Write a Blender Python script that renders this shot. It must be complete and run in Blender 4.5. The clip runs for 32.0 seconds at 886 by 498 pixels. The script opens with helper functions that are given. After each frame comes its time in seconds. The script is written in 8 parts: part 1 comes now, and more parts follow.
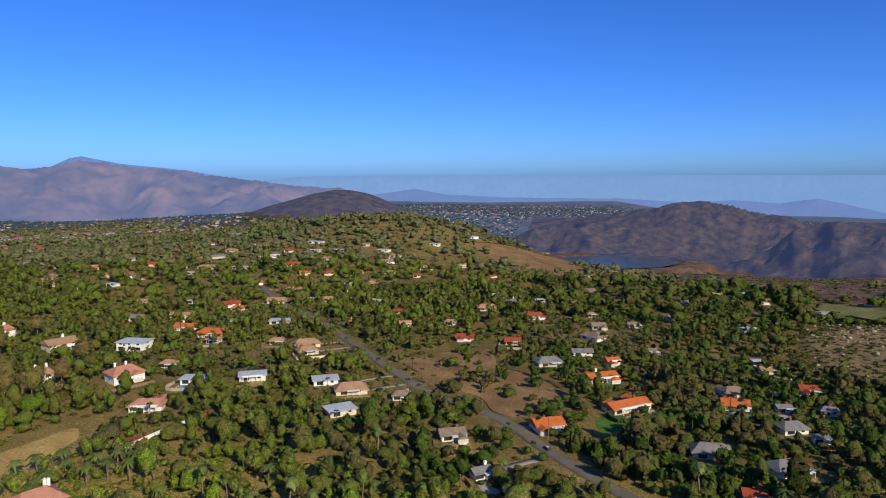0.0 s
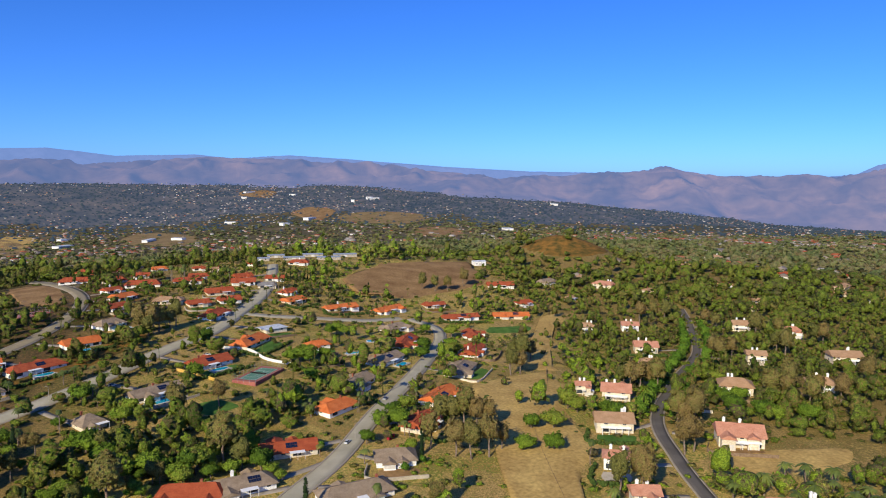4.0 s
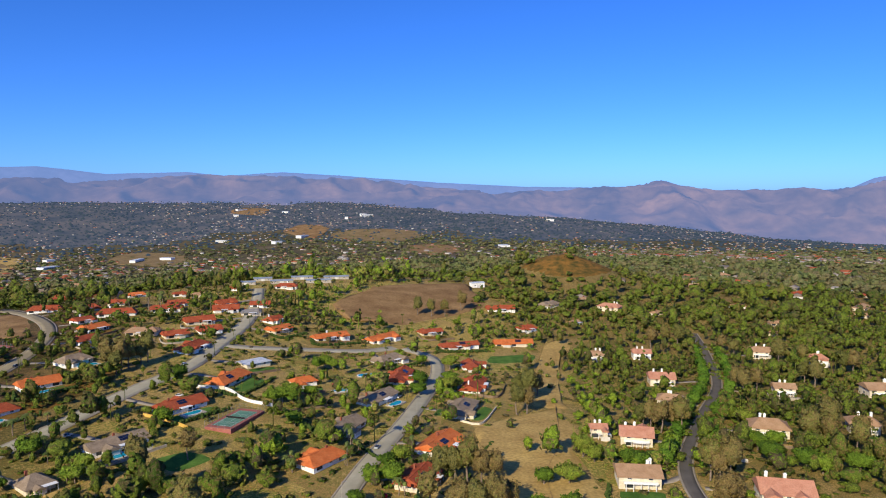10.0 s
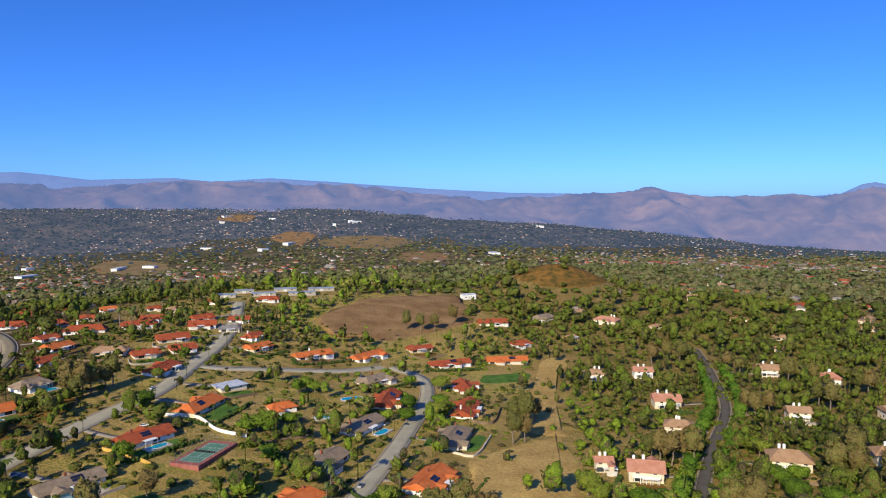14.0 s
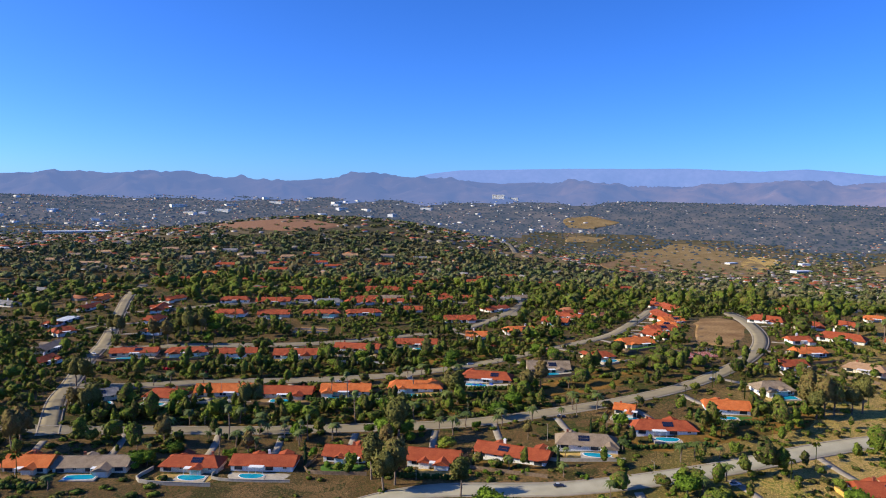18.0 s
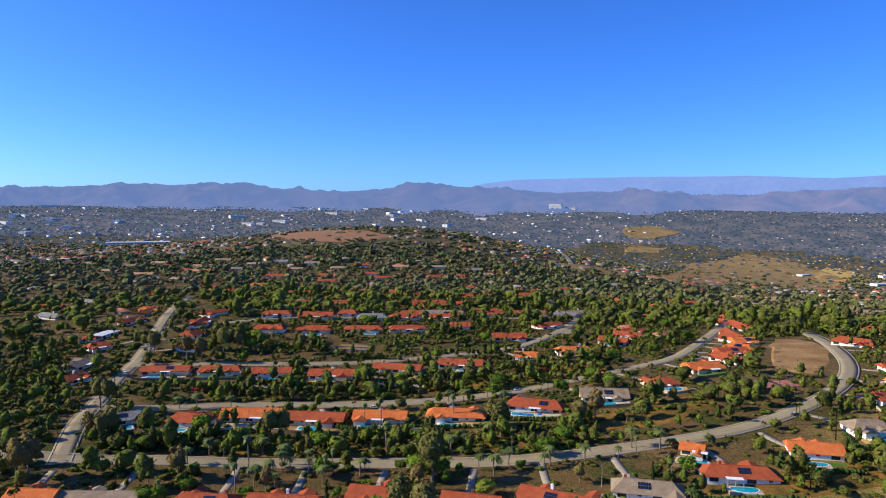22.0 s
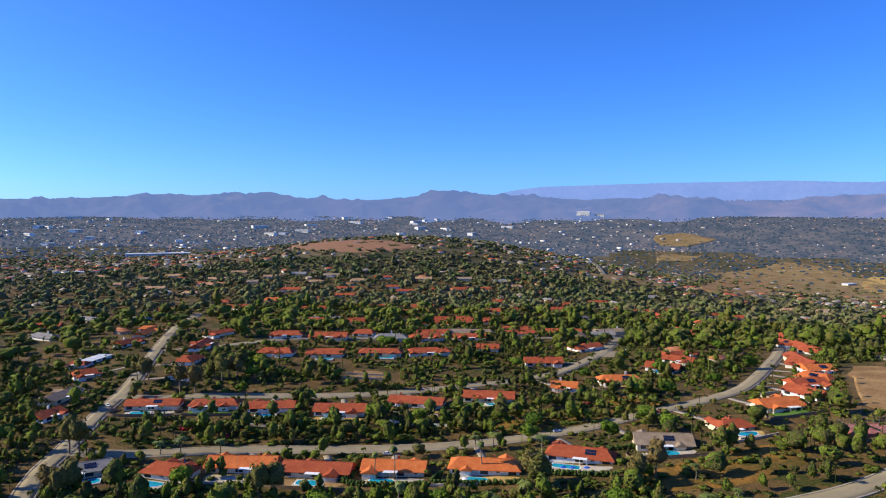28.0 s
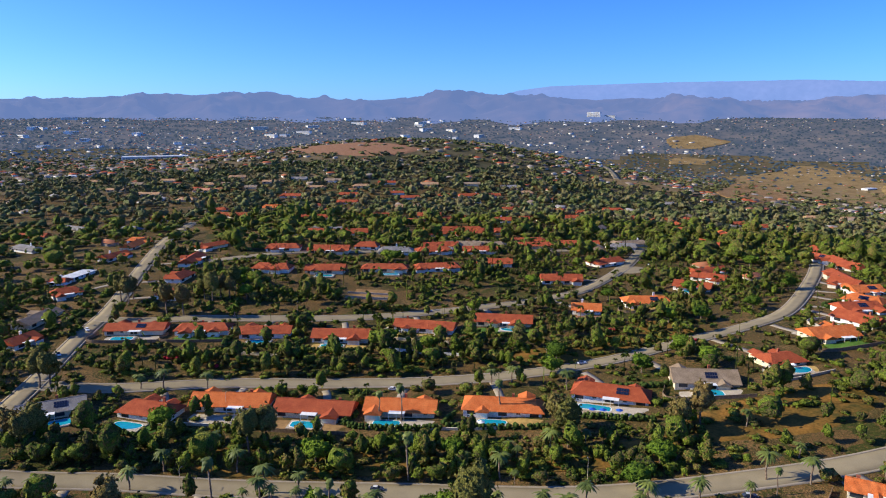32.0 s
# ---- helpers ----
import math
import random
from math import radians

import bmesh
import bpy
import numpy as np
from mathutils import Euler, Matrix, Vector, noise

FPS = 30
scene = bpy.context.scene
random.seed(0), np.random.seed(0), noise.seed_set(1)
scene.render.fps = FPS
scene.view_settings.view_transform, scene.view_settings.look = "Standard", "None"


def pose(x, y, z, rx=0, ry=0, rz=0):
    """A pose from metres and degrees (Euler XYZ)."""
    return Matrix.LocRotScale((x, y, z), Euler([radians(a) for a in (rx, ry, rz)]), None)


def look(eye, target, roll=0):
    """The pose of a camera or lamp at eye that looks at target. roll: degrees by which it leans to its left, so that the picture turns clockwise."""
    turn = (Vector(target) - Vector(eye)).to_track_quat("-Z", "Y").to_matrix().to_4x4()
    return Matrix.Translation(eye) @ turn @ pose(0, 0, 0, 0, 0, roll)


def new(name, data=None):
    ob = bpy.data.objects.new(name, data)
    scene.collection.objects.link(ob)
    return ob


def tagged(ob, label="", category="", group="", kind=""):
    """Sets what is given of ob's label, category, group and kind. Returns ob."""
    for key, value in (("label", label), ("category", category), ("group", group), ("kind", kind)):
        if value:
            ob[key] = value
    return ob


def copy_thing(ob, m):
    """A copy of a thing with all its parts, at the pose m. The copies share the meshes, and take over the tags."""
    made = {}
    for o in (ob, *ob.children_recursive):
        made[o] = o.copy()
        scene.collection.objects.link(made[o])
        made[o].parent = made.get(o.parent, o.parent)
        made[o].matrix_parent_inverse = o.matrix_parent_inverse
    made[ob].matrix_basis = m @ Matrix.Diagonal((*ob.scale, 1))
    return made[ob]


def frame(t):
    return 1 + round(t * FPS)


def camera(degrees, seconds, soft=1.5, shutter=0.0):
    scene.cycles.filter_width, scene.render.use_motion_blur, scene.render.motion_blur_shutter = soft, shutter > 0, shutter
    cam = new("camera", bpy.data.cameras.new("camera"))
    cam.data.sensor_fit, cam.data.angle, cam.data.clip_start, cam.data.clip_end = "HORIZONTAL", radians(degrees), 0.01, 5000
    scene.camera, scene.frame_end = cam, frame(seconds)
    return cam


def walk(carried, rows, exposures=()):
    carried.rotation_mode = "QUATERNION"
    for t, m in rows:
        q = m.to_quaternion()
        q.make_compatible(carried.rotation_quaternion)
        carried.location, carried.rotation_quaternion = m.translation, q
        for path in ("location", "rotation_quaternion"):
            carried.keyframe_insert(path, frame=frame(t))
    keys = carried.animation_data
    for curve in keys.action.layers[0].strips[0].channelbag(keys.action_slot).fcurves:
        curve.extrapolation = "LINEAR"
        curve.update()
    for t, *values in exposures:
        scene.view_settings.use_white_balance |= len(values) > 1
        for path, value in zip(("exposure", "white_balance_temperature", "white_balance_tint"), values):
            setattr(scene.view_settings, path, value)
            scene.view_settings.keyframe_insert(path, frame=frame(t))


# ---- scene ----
cam = camera(65.48, 32.0, soft=1.05)
PATH = [
    (0, pose(-4.12, -44.35, 118.45, 83.910, 0.0, -60.344) @ pose(0, 0, 0, 0, 0, -0.088)),
    (0.5, pose(-2.22, -42.66, 118.17, 83.940, 0.0, -37.900) @ pose(0, 0, 0, 0, 0, 0.074)),
    (1, pose(-0.44, -41.42, 118.07, 83.931, 0.0, -16.121) @ pose(0, 0, 0, 0, 0, 0.241)),
    (1.5, pose(1.20, -40.51, 118.00, 84.021, 0.0, -6.496) @ pose(0, 0, 0, 0, 0, 0.344)),
    (2, pose(1.60, -39.91, 117.93, 84.167, 0.0, -3.762) @ pose(0, 0, 0, 0, 0, 0.296)),
    (2.5, pose(1.70, -39.21, 117.92, 84.218, 0.0, -1.642) @ pose(0, 0, 0, 0, 0, 0.324)),
    (3, pose(1.82, -38.57, 117.97, 84.252, 0.0, -0.349) @ pose(0, 0, 0, 0, 0, 0.246)),
    (3.5, pose(1.65, -36.97, 118.19, 84.327, 0.0, -0.079) @ pose(0, 0, 0, 0, 0, 0.268)),
    (5.5, pose(1.08, -24.88, 118.45, 84.839, 0.0, 0.186) @ pose(0, 0, 0, 0, 0, 0.049)),
    (6, pose(0.96, -21.06, 118.76, 84.971, 0.0, 0.341) @ pose(0, 0, 0, 0, 0, 0.013)),
    (6.5, pose(0.66, -17.46, 119.09, 85.151, 0.0, 0.364) @ pose(0, 0, 0, 0, 0, 0.007)),
    (7, pose(0.25, -13.82, 119.33, 85.269, 0.0, 0.364) @ pose(0, 0, 0, 0, 0, -0.019)),
    (7.5, pose(0.13, -10.58, 119.30, 85.300, 0.0, 0.381) @ pose(0, 0, 0, 0, 0, -0.033)),
    (8, pose(0.30, -7.03, 119.29, 85.401, 0.0, 0.416) @ pose(0, 0, 0, 0, 0, -0.038)),
    (8.5, pose(0.22, -3.56, 119.56, 85.490, 0.0, 0.251) @ pose(0, 0, 0, 0, 0, -0.100)),
    (9, pose(-0.00, -0.00, 120.00, 85.556, 0.0, 0.000) @ pose(0, 0, 0, 0, 0, -0.105)),
    (9.5, pose(-0.03, 3.59, 120.44, 85.645, 0.0, -0.227) @ pose(0, 0, 0, 0, 0, -0.144)),
    (10, pose(-0.01, 7.15, 120.86, 85.723, 0.0, -0.474) @ pose(0, 0, 0, 0, 0, -0.168)),
    (10.5, pose(0.08, 10.68, 121.24, 85.777, 0.0, -0.697) @ pose(0, 0, 0, 0, 0, -0.188)),
    (11, pose(0.16, 14.52, 121.59, 85.863, 0.0, -0.896) @ pose(0, 0, 0, 0, 0, -0.219)),
    (11.5, pose(0.20, 18.29, 122.05, 85.935, 0.0, -1.114) @ pose(0, 0, 0, 0, 0, -0.213)),
    (12, pose(0.02, 21.91, 122.51, 85.996, 0.0, -1.388) @ pose(0, 0, 0, 0, 0, -0.212)),
    (12.5, pose(0.22, 25.55, 122.97, 86.047, 0.0, -1.595) @ pose(0, 0, 0, 0, 0, -0.209)),
    (13, pose(0.44, 29.59, 123.33, 86.096, 0.0, -1.766) @ pose(0, 0, 0, 0, 0, -0.276)),
    (13.5, pose(0.31, 34.04, 123.59, 86.139, 0.0, -1.956) @ pose(0, 0, 0, 0, 0, -0.257)),
    (14, pose(-0.31, 39.12, 123.61, 86.198, 0.0, -1.383) @ pose(0, 0, 0, 0, 0, -0.169)),
    (14.5, pose(-1.25, 45.08, 123.38, 86.261, 0.0, 3.098) @ pose(0, 0, 0, 0, 0, 0.145)),
    (15, pose(-1.67, 51.55, 122.50, 86.270, 0.0, 14.932) @ pose(0, 0, 0, 0, 0, 0.599)),
    (15.5, pose(-1.58, 58.12, 121.82, 86.208, 0.0, 27.981) @ pose(0, 0, 0, 0, 0, 1.155)),
    (17.5, pose(-11.06, 87.66, 120.56, 85.689, 0.0, 54.799) @ pose(0, 0, 0, 0, 0, 0.521)),
    (18, pose(-13.46, 92.09, 120.34, 85.762, 0.0, 57.939) @ pose(0, 0, 0, 0, 0, 0.591)),
    (18.5, pose(-16.25, 96.12, 120.14, 85.892, 0.0, 59.255) @ pose(0, 0, 0, 0, 0, 0.562)),
    (19, pose(-19.36, 99.87, 120.21, 85.946, 0.0, 59.954) @ pose(0, 0, 0, 0, 0, 0.491)),
    (19.5, pose(-22.78, 103.50, 120.38, 86.015, 0.0, 60.560) @ pose(0, 0, 0, 0, 0, 0.382)),
    (20, pose(-26.48, 107.02, 120.49, 86.150, 0.0, 61.047) @ pose(0, 0, 0, 0, 0, 0.370)),
    (20.5, pose(-30.12, 110.22, 120.53, 86.213, 0.0, 61.605) @ pose(0, 0, 0, 0, 0, 0.361)),
    (21, pose(-33.78, 113.05, 120.57, 86.347, 0.0, 62.052) @ pose(0, 0, 0, 0, 0, 0.346)),
    (21.5, pose(-37.57, 115.89, 120.63, 86.420, 0.0, 62.386) @ pose(0, 0, 0, 0, 0, 0.309)),
    (22, pose(-41.36, 118.96, 120.59, 86.545, 0.0, 62.699) @ pose(0, 0, 0, 0, 0, 0.256)),
    (22.5, pose(-45.64, 121.85, 120.63, 86.639, 0.0, 62.917) @ pose(0, 0, 0, 0, 0, 0.180)),
    (23, pose(-50.02, 124.83, 120.70, 86.716, 0.0, 63.184) @ pose(0, 0, 0, 0, 0, 0.112)),
    (23.5, pose(-54.51, 127.62, 120.75, 86.782, 0.0, 63.350) @ pose(0, 0, 0, 0, 0, 0.114)),
    (24, pose(-58.73, 130.27, 120.69, 86.837, 0.0, 63.542) @ pose(0, 0, 0, 0, 0, 0.082)),
    (24.5, pose(-63.17, 132.60, 120.44, 86.883, 0.0, 63.699) @ pose(0, 0, 0, 0, 0, 0.010)),
    (25, pose(-67.92, 135.13, 120.43, 86.922, 0.0, 63.899) @ pose(0, 0, 0, 0, 0, -0.027)),
    (25.5, pose(-72.77, 137.17, 120.55, 86.974, 0.0, 64.062) @ pose(0, 0, 0, 0, 0, -0.053)),
    (26, pose(-77.56, 139.37, 120.87, 87.047, 0.0, 64.308) @ pose(0, 0, 0, 0, 0, -0.061)),
    (26.5, pose(-82.69, 141.58, 121.15, 87.089, 0.0, 64.471) @ pose(0, 0, 0, 0, 0, -0.097)),
    (28.5, pose(-104.21, 151.10, 121.43, 87.240, 0.0, 64.861) @ pose(0, 0, 0, 0, 0, -0.209)),
    (29, pose(-110.12, 153.55, 121.64, 87.238, 0.0, 64.906) @ pose(0, 0, 0, 0, 0, -0.244)),
    (29.5, pose(-115.88, 156.16, 121.77, 87.243, 0.0, 65.009) @ pose(0, 0, 0, 0, 0, -0.292)),
    (30, pose(-121.74, 158.26, 121.86, 87.283, 0.0, 65.060) @ pose(0, 0, 0, 0, 0, -0.302)),
    (30.5, pose(-127.52, 160.59, 121.98, 87.296, 0.0, 65.130) @ pose(0, 0, 0, 0, 0, -0.311)),
    (31, pose(-133.30, 162.67, 121.98, 87.332, 0.0, 65.150) @ pose(0, 0, 0, 0, 0, -0.342)),
    (31.5, pose(-138.55, 164.35, 121.93, 84.558, 0.0, 65.194) @ pose(0, 0, 0, 0, 0, -0.287)),
    (32, pose(-144.11, 166.16, 122.57, 79.094, 0.0, 65.223) @ pose(0, 0, 0, 0, 0, -0.168)),
]
EXPOSURES = [(0, -0.33), (1, -0.07), (3.5, -0.06), (6, -0.06), (13, -0.04), (15.5, 0.0), (17.5, 0.24), (32, 0.32)]
walk(cam, PATH, EXPOSURES)

# ---------------------------------------------------------------- light
SUN_AZ, SUN_EL = -153.0, 29.0
world = bpy.data.worlds.new("world")
scene.world = world
world.use_nodes = True
wn = world.node_tree
sky = wn.nodes.new("ShaderNodeTexSky")
sky.sky_type, sky.sun_disc = "NISHITA", False
sky.sun_elevation, sky.sun_rotation = radians(SUN_EL), radians(SUN_AZ)
sky.altitude, sky.air_density, sky.dust_density, sky.ozone_density = 1500, 0.8, 2.3, 6.0
deepen = wn.nodes.new("ShaderNodeHueSaturation")
deepen.inputs["Saturation"].default_value = 1.12
cast = wn.nodes.new("ShaderNodeMix")
cast.data_type, cast.blend_type = "RGBA", "MULTIPLY"
cast.inputs[0].default_value, cast.inputs[7].default_value = 1.0, (0.64, 0.925, 1.42, 1)
wn.links.new(sky.outputs["Color"], deepen.inputs["Color"])
wn.links.new(deepen.outputs["Color"], cast.inputs[6])
wn.links.new(cast.outputs[2], wn.nodes["Background"].inputs["Color"])
wn.nodes["Background"].inputs["Strength"].default_value = 0.141
sun = new("sun", bpy.data.lights.new("sun", "SUN"))
sun.data.energy, sun.data.angle, sun.data.color = 5.5, radians(0.5), (1.0, 0.88, 0.63)
sa, se = radians(SUN_AZ), radians(SUN_EL)
sun.matrix_world = look((0, 0, 400), (-math.sin(sa) * math.cos(se), -math.cos(sa) * math.cos(se), 400 - math.sin(se)))


# ---------------------------------------------------------------- materials
def material(name, dark, light, rough=0.8, scale=1.0, detail=6, vary="noise", bump=0.0, metal=0.0, spread=0.35, fine=0.0, speck=0.25, gloss=0.06):
    """Two tones mixed by noise at two scales; vary: 'noise', 'object' (per object) or 'island' (per piece)."""
    m = bpy.data.materials.new(name)
    m.use_nodes = True
    n, l = m.node_tree.nodes, m.node_tree.links
    b = n["Principled BSDF"]
    b.inputs["Roughness"].default_value, b.inputs["Metallic"].default_value = rough, metal
    b.inputs["Specular IOR Level"].default_value = gloss if rough > 0.7 else 0.3
    geo = n.new("ShaderNodeNewGeometry")
    tex = n.new("ShaderNodeTexNoise")
    tex.inputs["Scale"].default_value, tex.inputs["Detail"].default_value = scale, detail
    l.new(geo.outputs["Position"], tex.inputs["Vector"])
    mix = n.new("ShaderNodeMix")
    mix.data_type = "RGBA"
    mix.inputs[6].default_value, mix.inputs[7].default_value = (*dark, 1), (*light, 1)
    ramp = n.new("ShaderNodeMapRange")
    ramp.inputs[1].default_value, ramp.inputs[2].default_value = 0.5 - spread / 2, 0.5 + spread / 2
    if vary == "noise":
        l.new(tex.outputs["Fac"], ramp.inputs[0])
    else:
        src = n.new("ShaderNodeObjectInfo").outputs["Random"] if vary == "object" else geo.outputs["Random Per Island"]
        add = n.new("ShaderNodeMath")
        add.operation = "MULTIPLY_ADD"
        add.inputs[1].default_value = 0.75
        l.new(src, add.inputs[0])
        part_noise = n.new("ShaderNodeMath")
        part_noise.operation = "MULTIPLY_ADD"
        part_noise.inputs[1].default_value, part_noise.inputs[2].default_value = 0.9, -0.33
        l.new(tex.outputs["Fac"], part_noise.inputs[0])
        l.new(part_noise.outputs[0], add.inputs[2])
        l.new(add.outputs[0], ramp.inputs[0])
        ramp.inputs[1].default_value, ramp.inputs[2].default_value = 0.0, 1.0
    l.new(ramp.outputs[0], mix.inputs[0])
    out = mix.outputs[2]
    if fine:
        t2 = n.new("ShaderNodeTexNoise")
        t2.inputs["Scale"].default_value, t2.inputs["Detail"].default_value = scale * fine, 4
        l.new(geo.outputs["Position"], t2.inputs["Vector"])
        r2 = n.new("ShaderNodeMapRange")
        r2.inputs[1].default_value, r2.inputs[2].default_value = 0.3, 0.7
        r2.inputs[3].default_value, r2.inputs[4].default_value = 1 - speck, 1 + speck
        l.new(t2.outputs["Fac"], r2.inputs[0])
        mul = n.new("ShaderNodeVectorMath")
        mul.operation = "SCALE"
        l.new(out, mul.inputs[0])
        l.new(r2.outputs[0], mul.inputs["Scale"])
        out = mul.outputs[0]
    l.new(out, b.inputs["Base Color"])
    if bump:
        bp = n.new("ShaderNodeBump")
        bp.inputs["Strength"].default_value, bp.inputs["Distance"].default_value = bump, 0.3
        l.new(tex.outputs["Fac"], bp.inputs["Height"])
        l.new(bp.outputs["Normal"], b.inputs["Normal"])
    return m


def foliage(name, tones, source="object"):
    """Leaves: each tree draws its own tone from the range, mottled within, with painted sunlit tips and shaded gaps.
    source: object, or cell (clumps of a joined wood).
    """
    m = material(name, tones[0], tones[-1], 0.8, scale=0.45, fine=5.5)
    n, l = m.node_tree.nodes, m.node_tree.links
    geo = n.new("ShaderNodeNewGeometry")
    if source == "object":
        src = n.new("ShaderNodeObjectInfo").outputs["Random"]
    else:
        cells = n.new("ShaderNodeTexVoronoi")
        cells.inputs["Scale"].default_value = 0.11
        l.new(geo.outputs["Position"], cells.inputs["Vector"])
        split = n.new("ShaderNodeSeparateColor")
        l.new(cells.outputs["Color"], split.inputs[0])
        # neighbouring trees often share a tone, stand by stand
        stands = n.new("ShaderNodeTexVoronoi")
        stands.inputs["Scale"].default_value = 0.024
        l.new(geo.outputs["Position"], stands.inputs["Vector"])
        other = n.new("ShaderNodeSeparateColor")
        l.new(stands.outputs["Color"], other.inputs[0])
        both = n.new("ShaderNodeMath")
        both.operation = "ADD"
        l.new(split.outputs[0], both.inputs[0])
        l.new(other.outputs[0], both.inputs[1])
        wide = n.new("ShaderNodeMapRange")
        wide.inputs[1].default_value, wide.inputs[2].default_value = 0.3, 1.7
        l.new(both.outputs[0], wide.inputs[0])
        src = wide.outputs[0]
    mott = n.new("ShaderNodeTexNoise")
    mott.inputs["Scale"].default_value, mott.inputs["Detail"].default_value = 0.7, 4
    l.new(geo.outputs["Position"], mott.inputs["Vector"])
    add = n.new("ShaderNodeMath")
    add.operation = "MULTIPLY_ADD"
    add.inputs[1].default_value = 0.7
    l.new(src, add.inputs[0])
    shift = n.new("ShaderNodeMath")
    shift.operation = "MULTIPLY_ADD"
    shift.inputs[1].default_value, shift.inputs[2].default_value = 0.8, -0.25
    l.new(mott.outputs["Fac"], shift.inputs[0])
    l.new(shift.outputs[0], add.inputs[2])
    ramp = n.new("ShaderNodeValToRGB")
    while len(ramp.color_ramp.elements) < len(tones):
        ramp.color_ramp.elements.new(0.5)
    for k, tone in enumerate(tones):
        ramp.color_ramp.elements[k].position = k / (len(tones) - 1)
        ramp.color_ramp.elements[k].color = (*tone, 1)
    l.new(add.outputs[0], ramp.inputs[0])
    scaled = next(x for x in n if x.bl_idname == "ShaderNodeVectorMath")
    l.new(ramp.outputs[0], scaled.inputs[0])
    # shade between leaf clumps and sunlit tips, painted by scaling the base colour
    gaps = next(x for x in n if x.bl_idname == "ShaderNodeMapRange" and abs(x.inputs[3].default_value - 0.75) < 0.01)
    gaps.inputs[1].default_value, gaps.inputs[2].default_value = 0.36, 0.64
    gaps.inputs[3].default_value, gaps.inputs[4].default_value = 0.62, 1.9
    tufts = n.new("ShaderNodeTexNoise")
    tufts.inputs["Scale"].default_value, tufts.inputs["Detail"].default_value = 1.9, 4
    l.new(geo.outputs["Position"], tufts.inputs["Vector"])
    bp = n.new("ShaderNodeBump")
    bp.inputs["Strength"].default_value, bp.inputs["Distance"].default_value = 1.0, 1.2
    l.new(tufts.outputs["Fac"], bp.inputs["Height"])
    l.new(bp.outputs["Normal"], n["Principled BSDF"].inputs["Normal"])
    return m


def patchwork(name, tones, dry_shade_tones, cell=0.06):
    """Ground cover that changes from plot to plot: lawn, mulch, dry grass and scrub, with soft ragged edges."""
    m = foliage(name, tones, "cell")
    n, l = m.node_tree.nodes, m.node_tree.links
    cells = next(x for x in n if x.bl_idname == "ShaderNodeTexVoronoi")
    cells.inputs["Scale"].default_value = cell
    geo = next(x for x in n if x.bl_idname == "ShaderNodeNewGeometry")
    warp = n.new("ShaderNodeTexNoise")
    warp.inputs["Scale"].default_value, warp.inputs["Detail"].default_value = 0.06, 6
    l.new(geo.outputs["Position"], warp.inputs["Vector"])
    shift = n.new("ShaderNodeVectorMath")
    shift.operation = "MULTIPLY_ADD"
    shift.inputs[1].default_value = (34, 34, 0)
    l.new(warp.outputs["Color"], shift.inputs[0])
    l.new(geo.outputs["Position"], shift.inputs[2])
    l.new(shift.outputs[0], cells.inputs["Vector"])
    # towards the hillsides in the west and the east the gardens give way to dry scrub, its tones darkened for side
    # light too
    first = next(x for x in n if x.bl_idname == "ShaderNodeValToRGB")
    second = n.new("ShaderNodeValToRGB")
    while len(second.color_ramp.elements) < len(dry_shade_tones):
        second.color_ramp.elements.new(0.5)
    for k, tone in enumerate(dry_shade_tones):
        second.color_ramp.elements[k].position = k / (len(dry_shade_tones) - 1)
        second.color_ramp.elements[k].color = (*tone, 1)
    l.new(first.inputs[0].links[0].from_socket, second.inputs[0])
    across = n.new("ShaderNodeVectorMath")
    across.operation = "DOT_PRODUCT"
    across.inputs[1].default_value = (1.0, 0.25, 0)
    l.new(shift.outputs[0], across.inputs[0])
    sides = []
    for a, b, most in ((-45, -130, 1.0), (210, 320, 0.55)):
        side = n.new("ShaderNodeMapRange")
        side.inputs[1].default_value, side.inputs[2].default_value, side.inputs[4].default_value = a, b, most
        l.new(across.outputs["Value"], side.inputs[0])
        sides.append(side.outputs[0])
    either = n.new("ShaderNodeMath")
    either.operation = "MAXIMUM"
    l.new(sides[0], either.inputs[0])
    l.new(sides[1], either.inputs[1])
    blend = n.new("ShaderNodeMix")
    blend.data_type = "RGBA"
    l.new(either.outputs[0], blend.inputs[0])
    l.new(first.outputs[0], blend.inputs[6])
    l.new(second.outputs[0], blend.inputs[7])
    l.new(blend.outputs[2], next(x for x in n if x.bl_idname == "ShaderNodeVectorMath" and x.operation == "SCALE").inputs[0])
    for x in n:
        if x.bl_idname == "ShaderNodeBump":
            x.inputs["Distance"].default_value = 0.5
        if x.bl_idname == "ShaderNodeMapRange" and abs(x.inputs[3].default_value - 0.62) < 0.01:
            x.inputs[3].default_value, x.inputs[4].default_value = 0.55, 1.4
    return m


def many_toned(name, tones, rough=0.8, source="island"):
    """A constant ramp of tones, one drawn for each piece or object."""
    m = material(name, tones[0], tones[-1], rough, scale=0.4)
    n, l = m.node_tree.nodes, m.node_tree.links
    src = n.new("ShaderNodeNewGeometry").outputs["Random Per Island"] if source == "island" else n.new("ShaderNodeObjectInfo").outputs["Random"]
    ramp = n.new("ShaderNodeValToRGB")
    ramp.color_ramp.interpolation = "CONSTANT"
    while len(ramp.color_ramp.elements) < len(tones):
        ramp.color_ramp.elements.new(0.5)
    for k, tone in enumerate(tones):
        ramp.color_ramp.elements[k].position = k / len(tones)
        ramp.color_ramp.elements[k].color = (*tone, 1)
    l.new(src, ramp.inputs[0])
    l.new(ramp.outputs[0], n["Principled BSDF"].inputs["Base Color"])
    return m


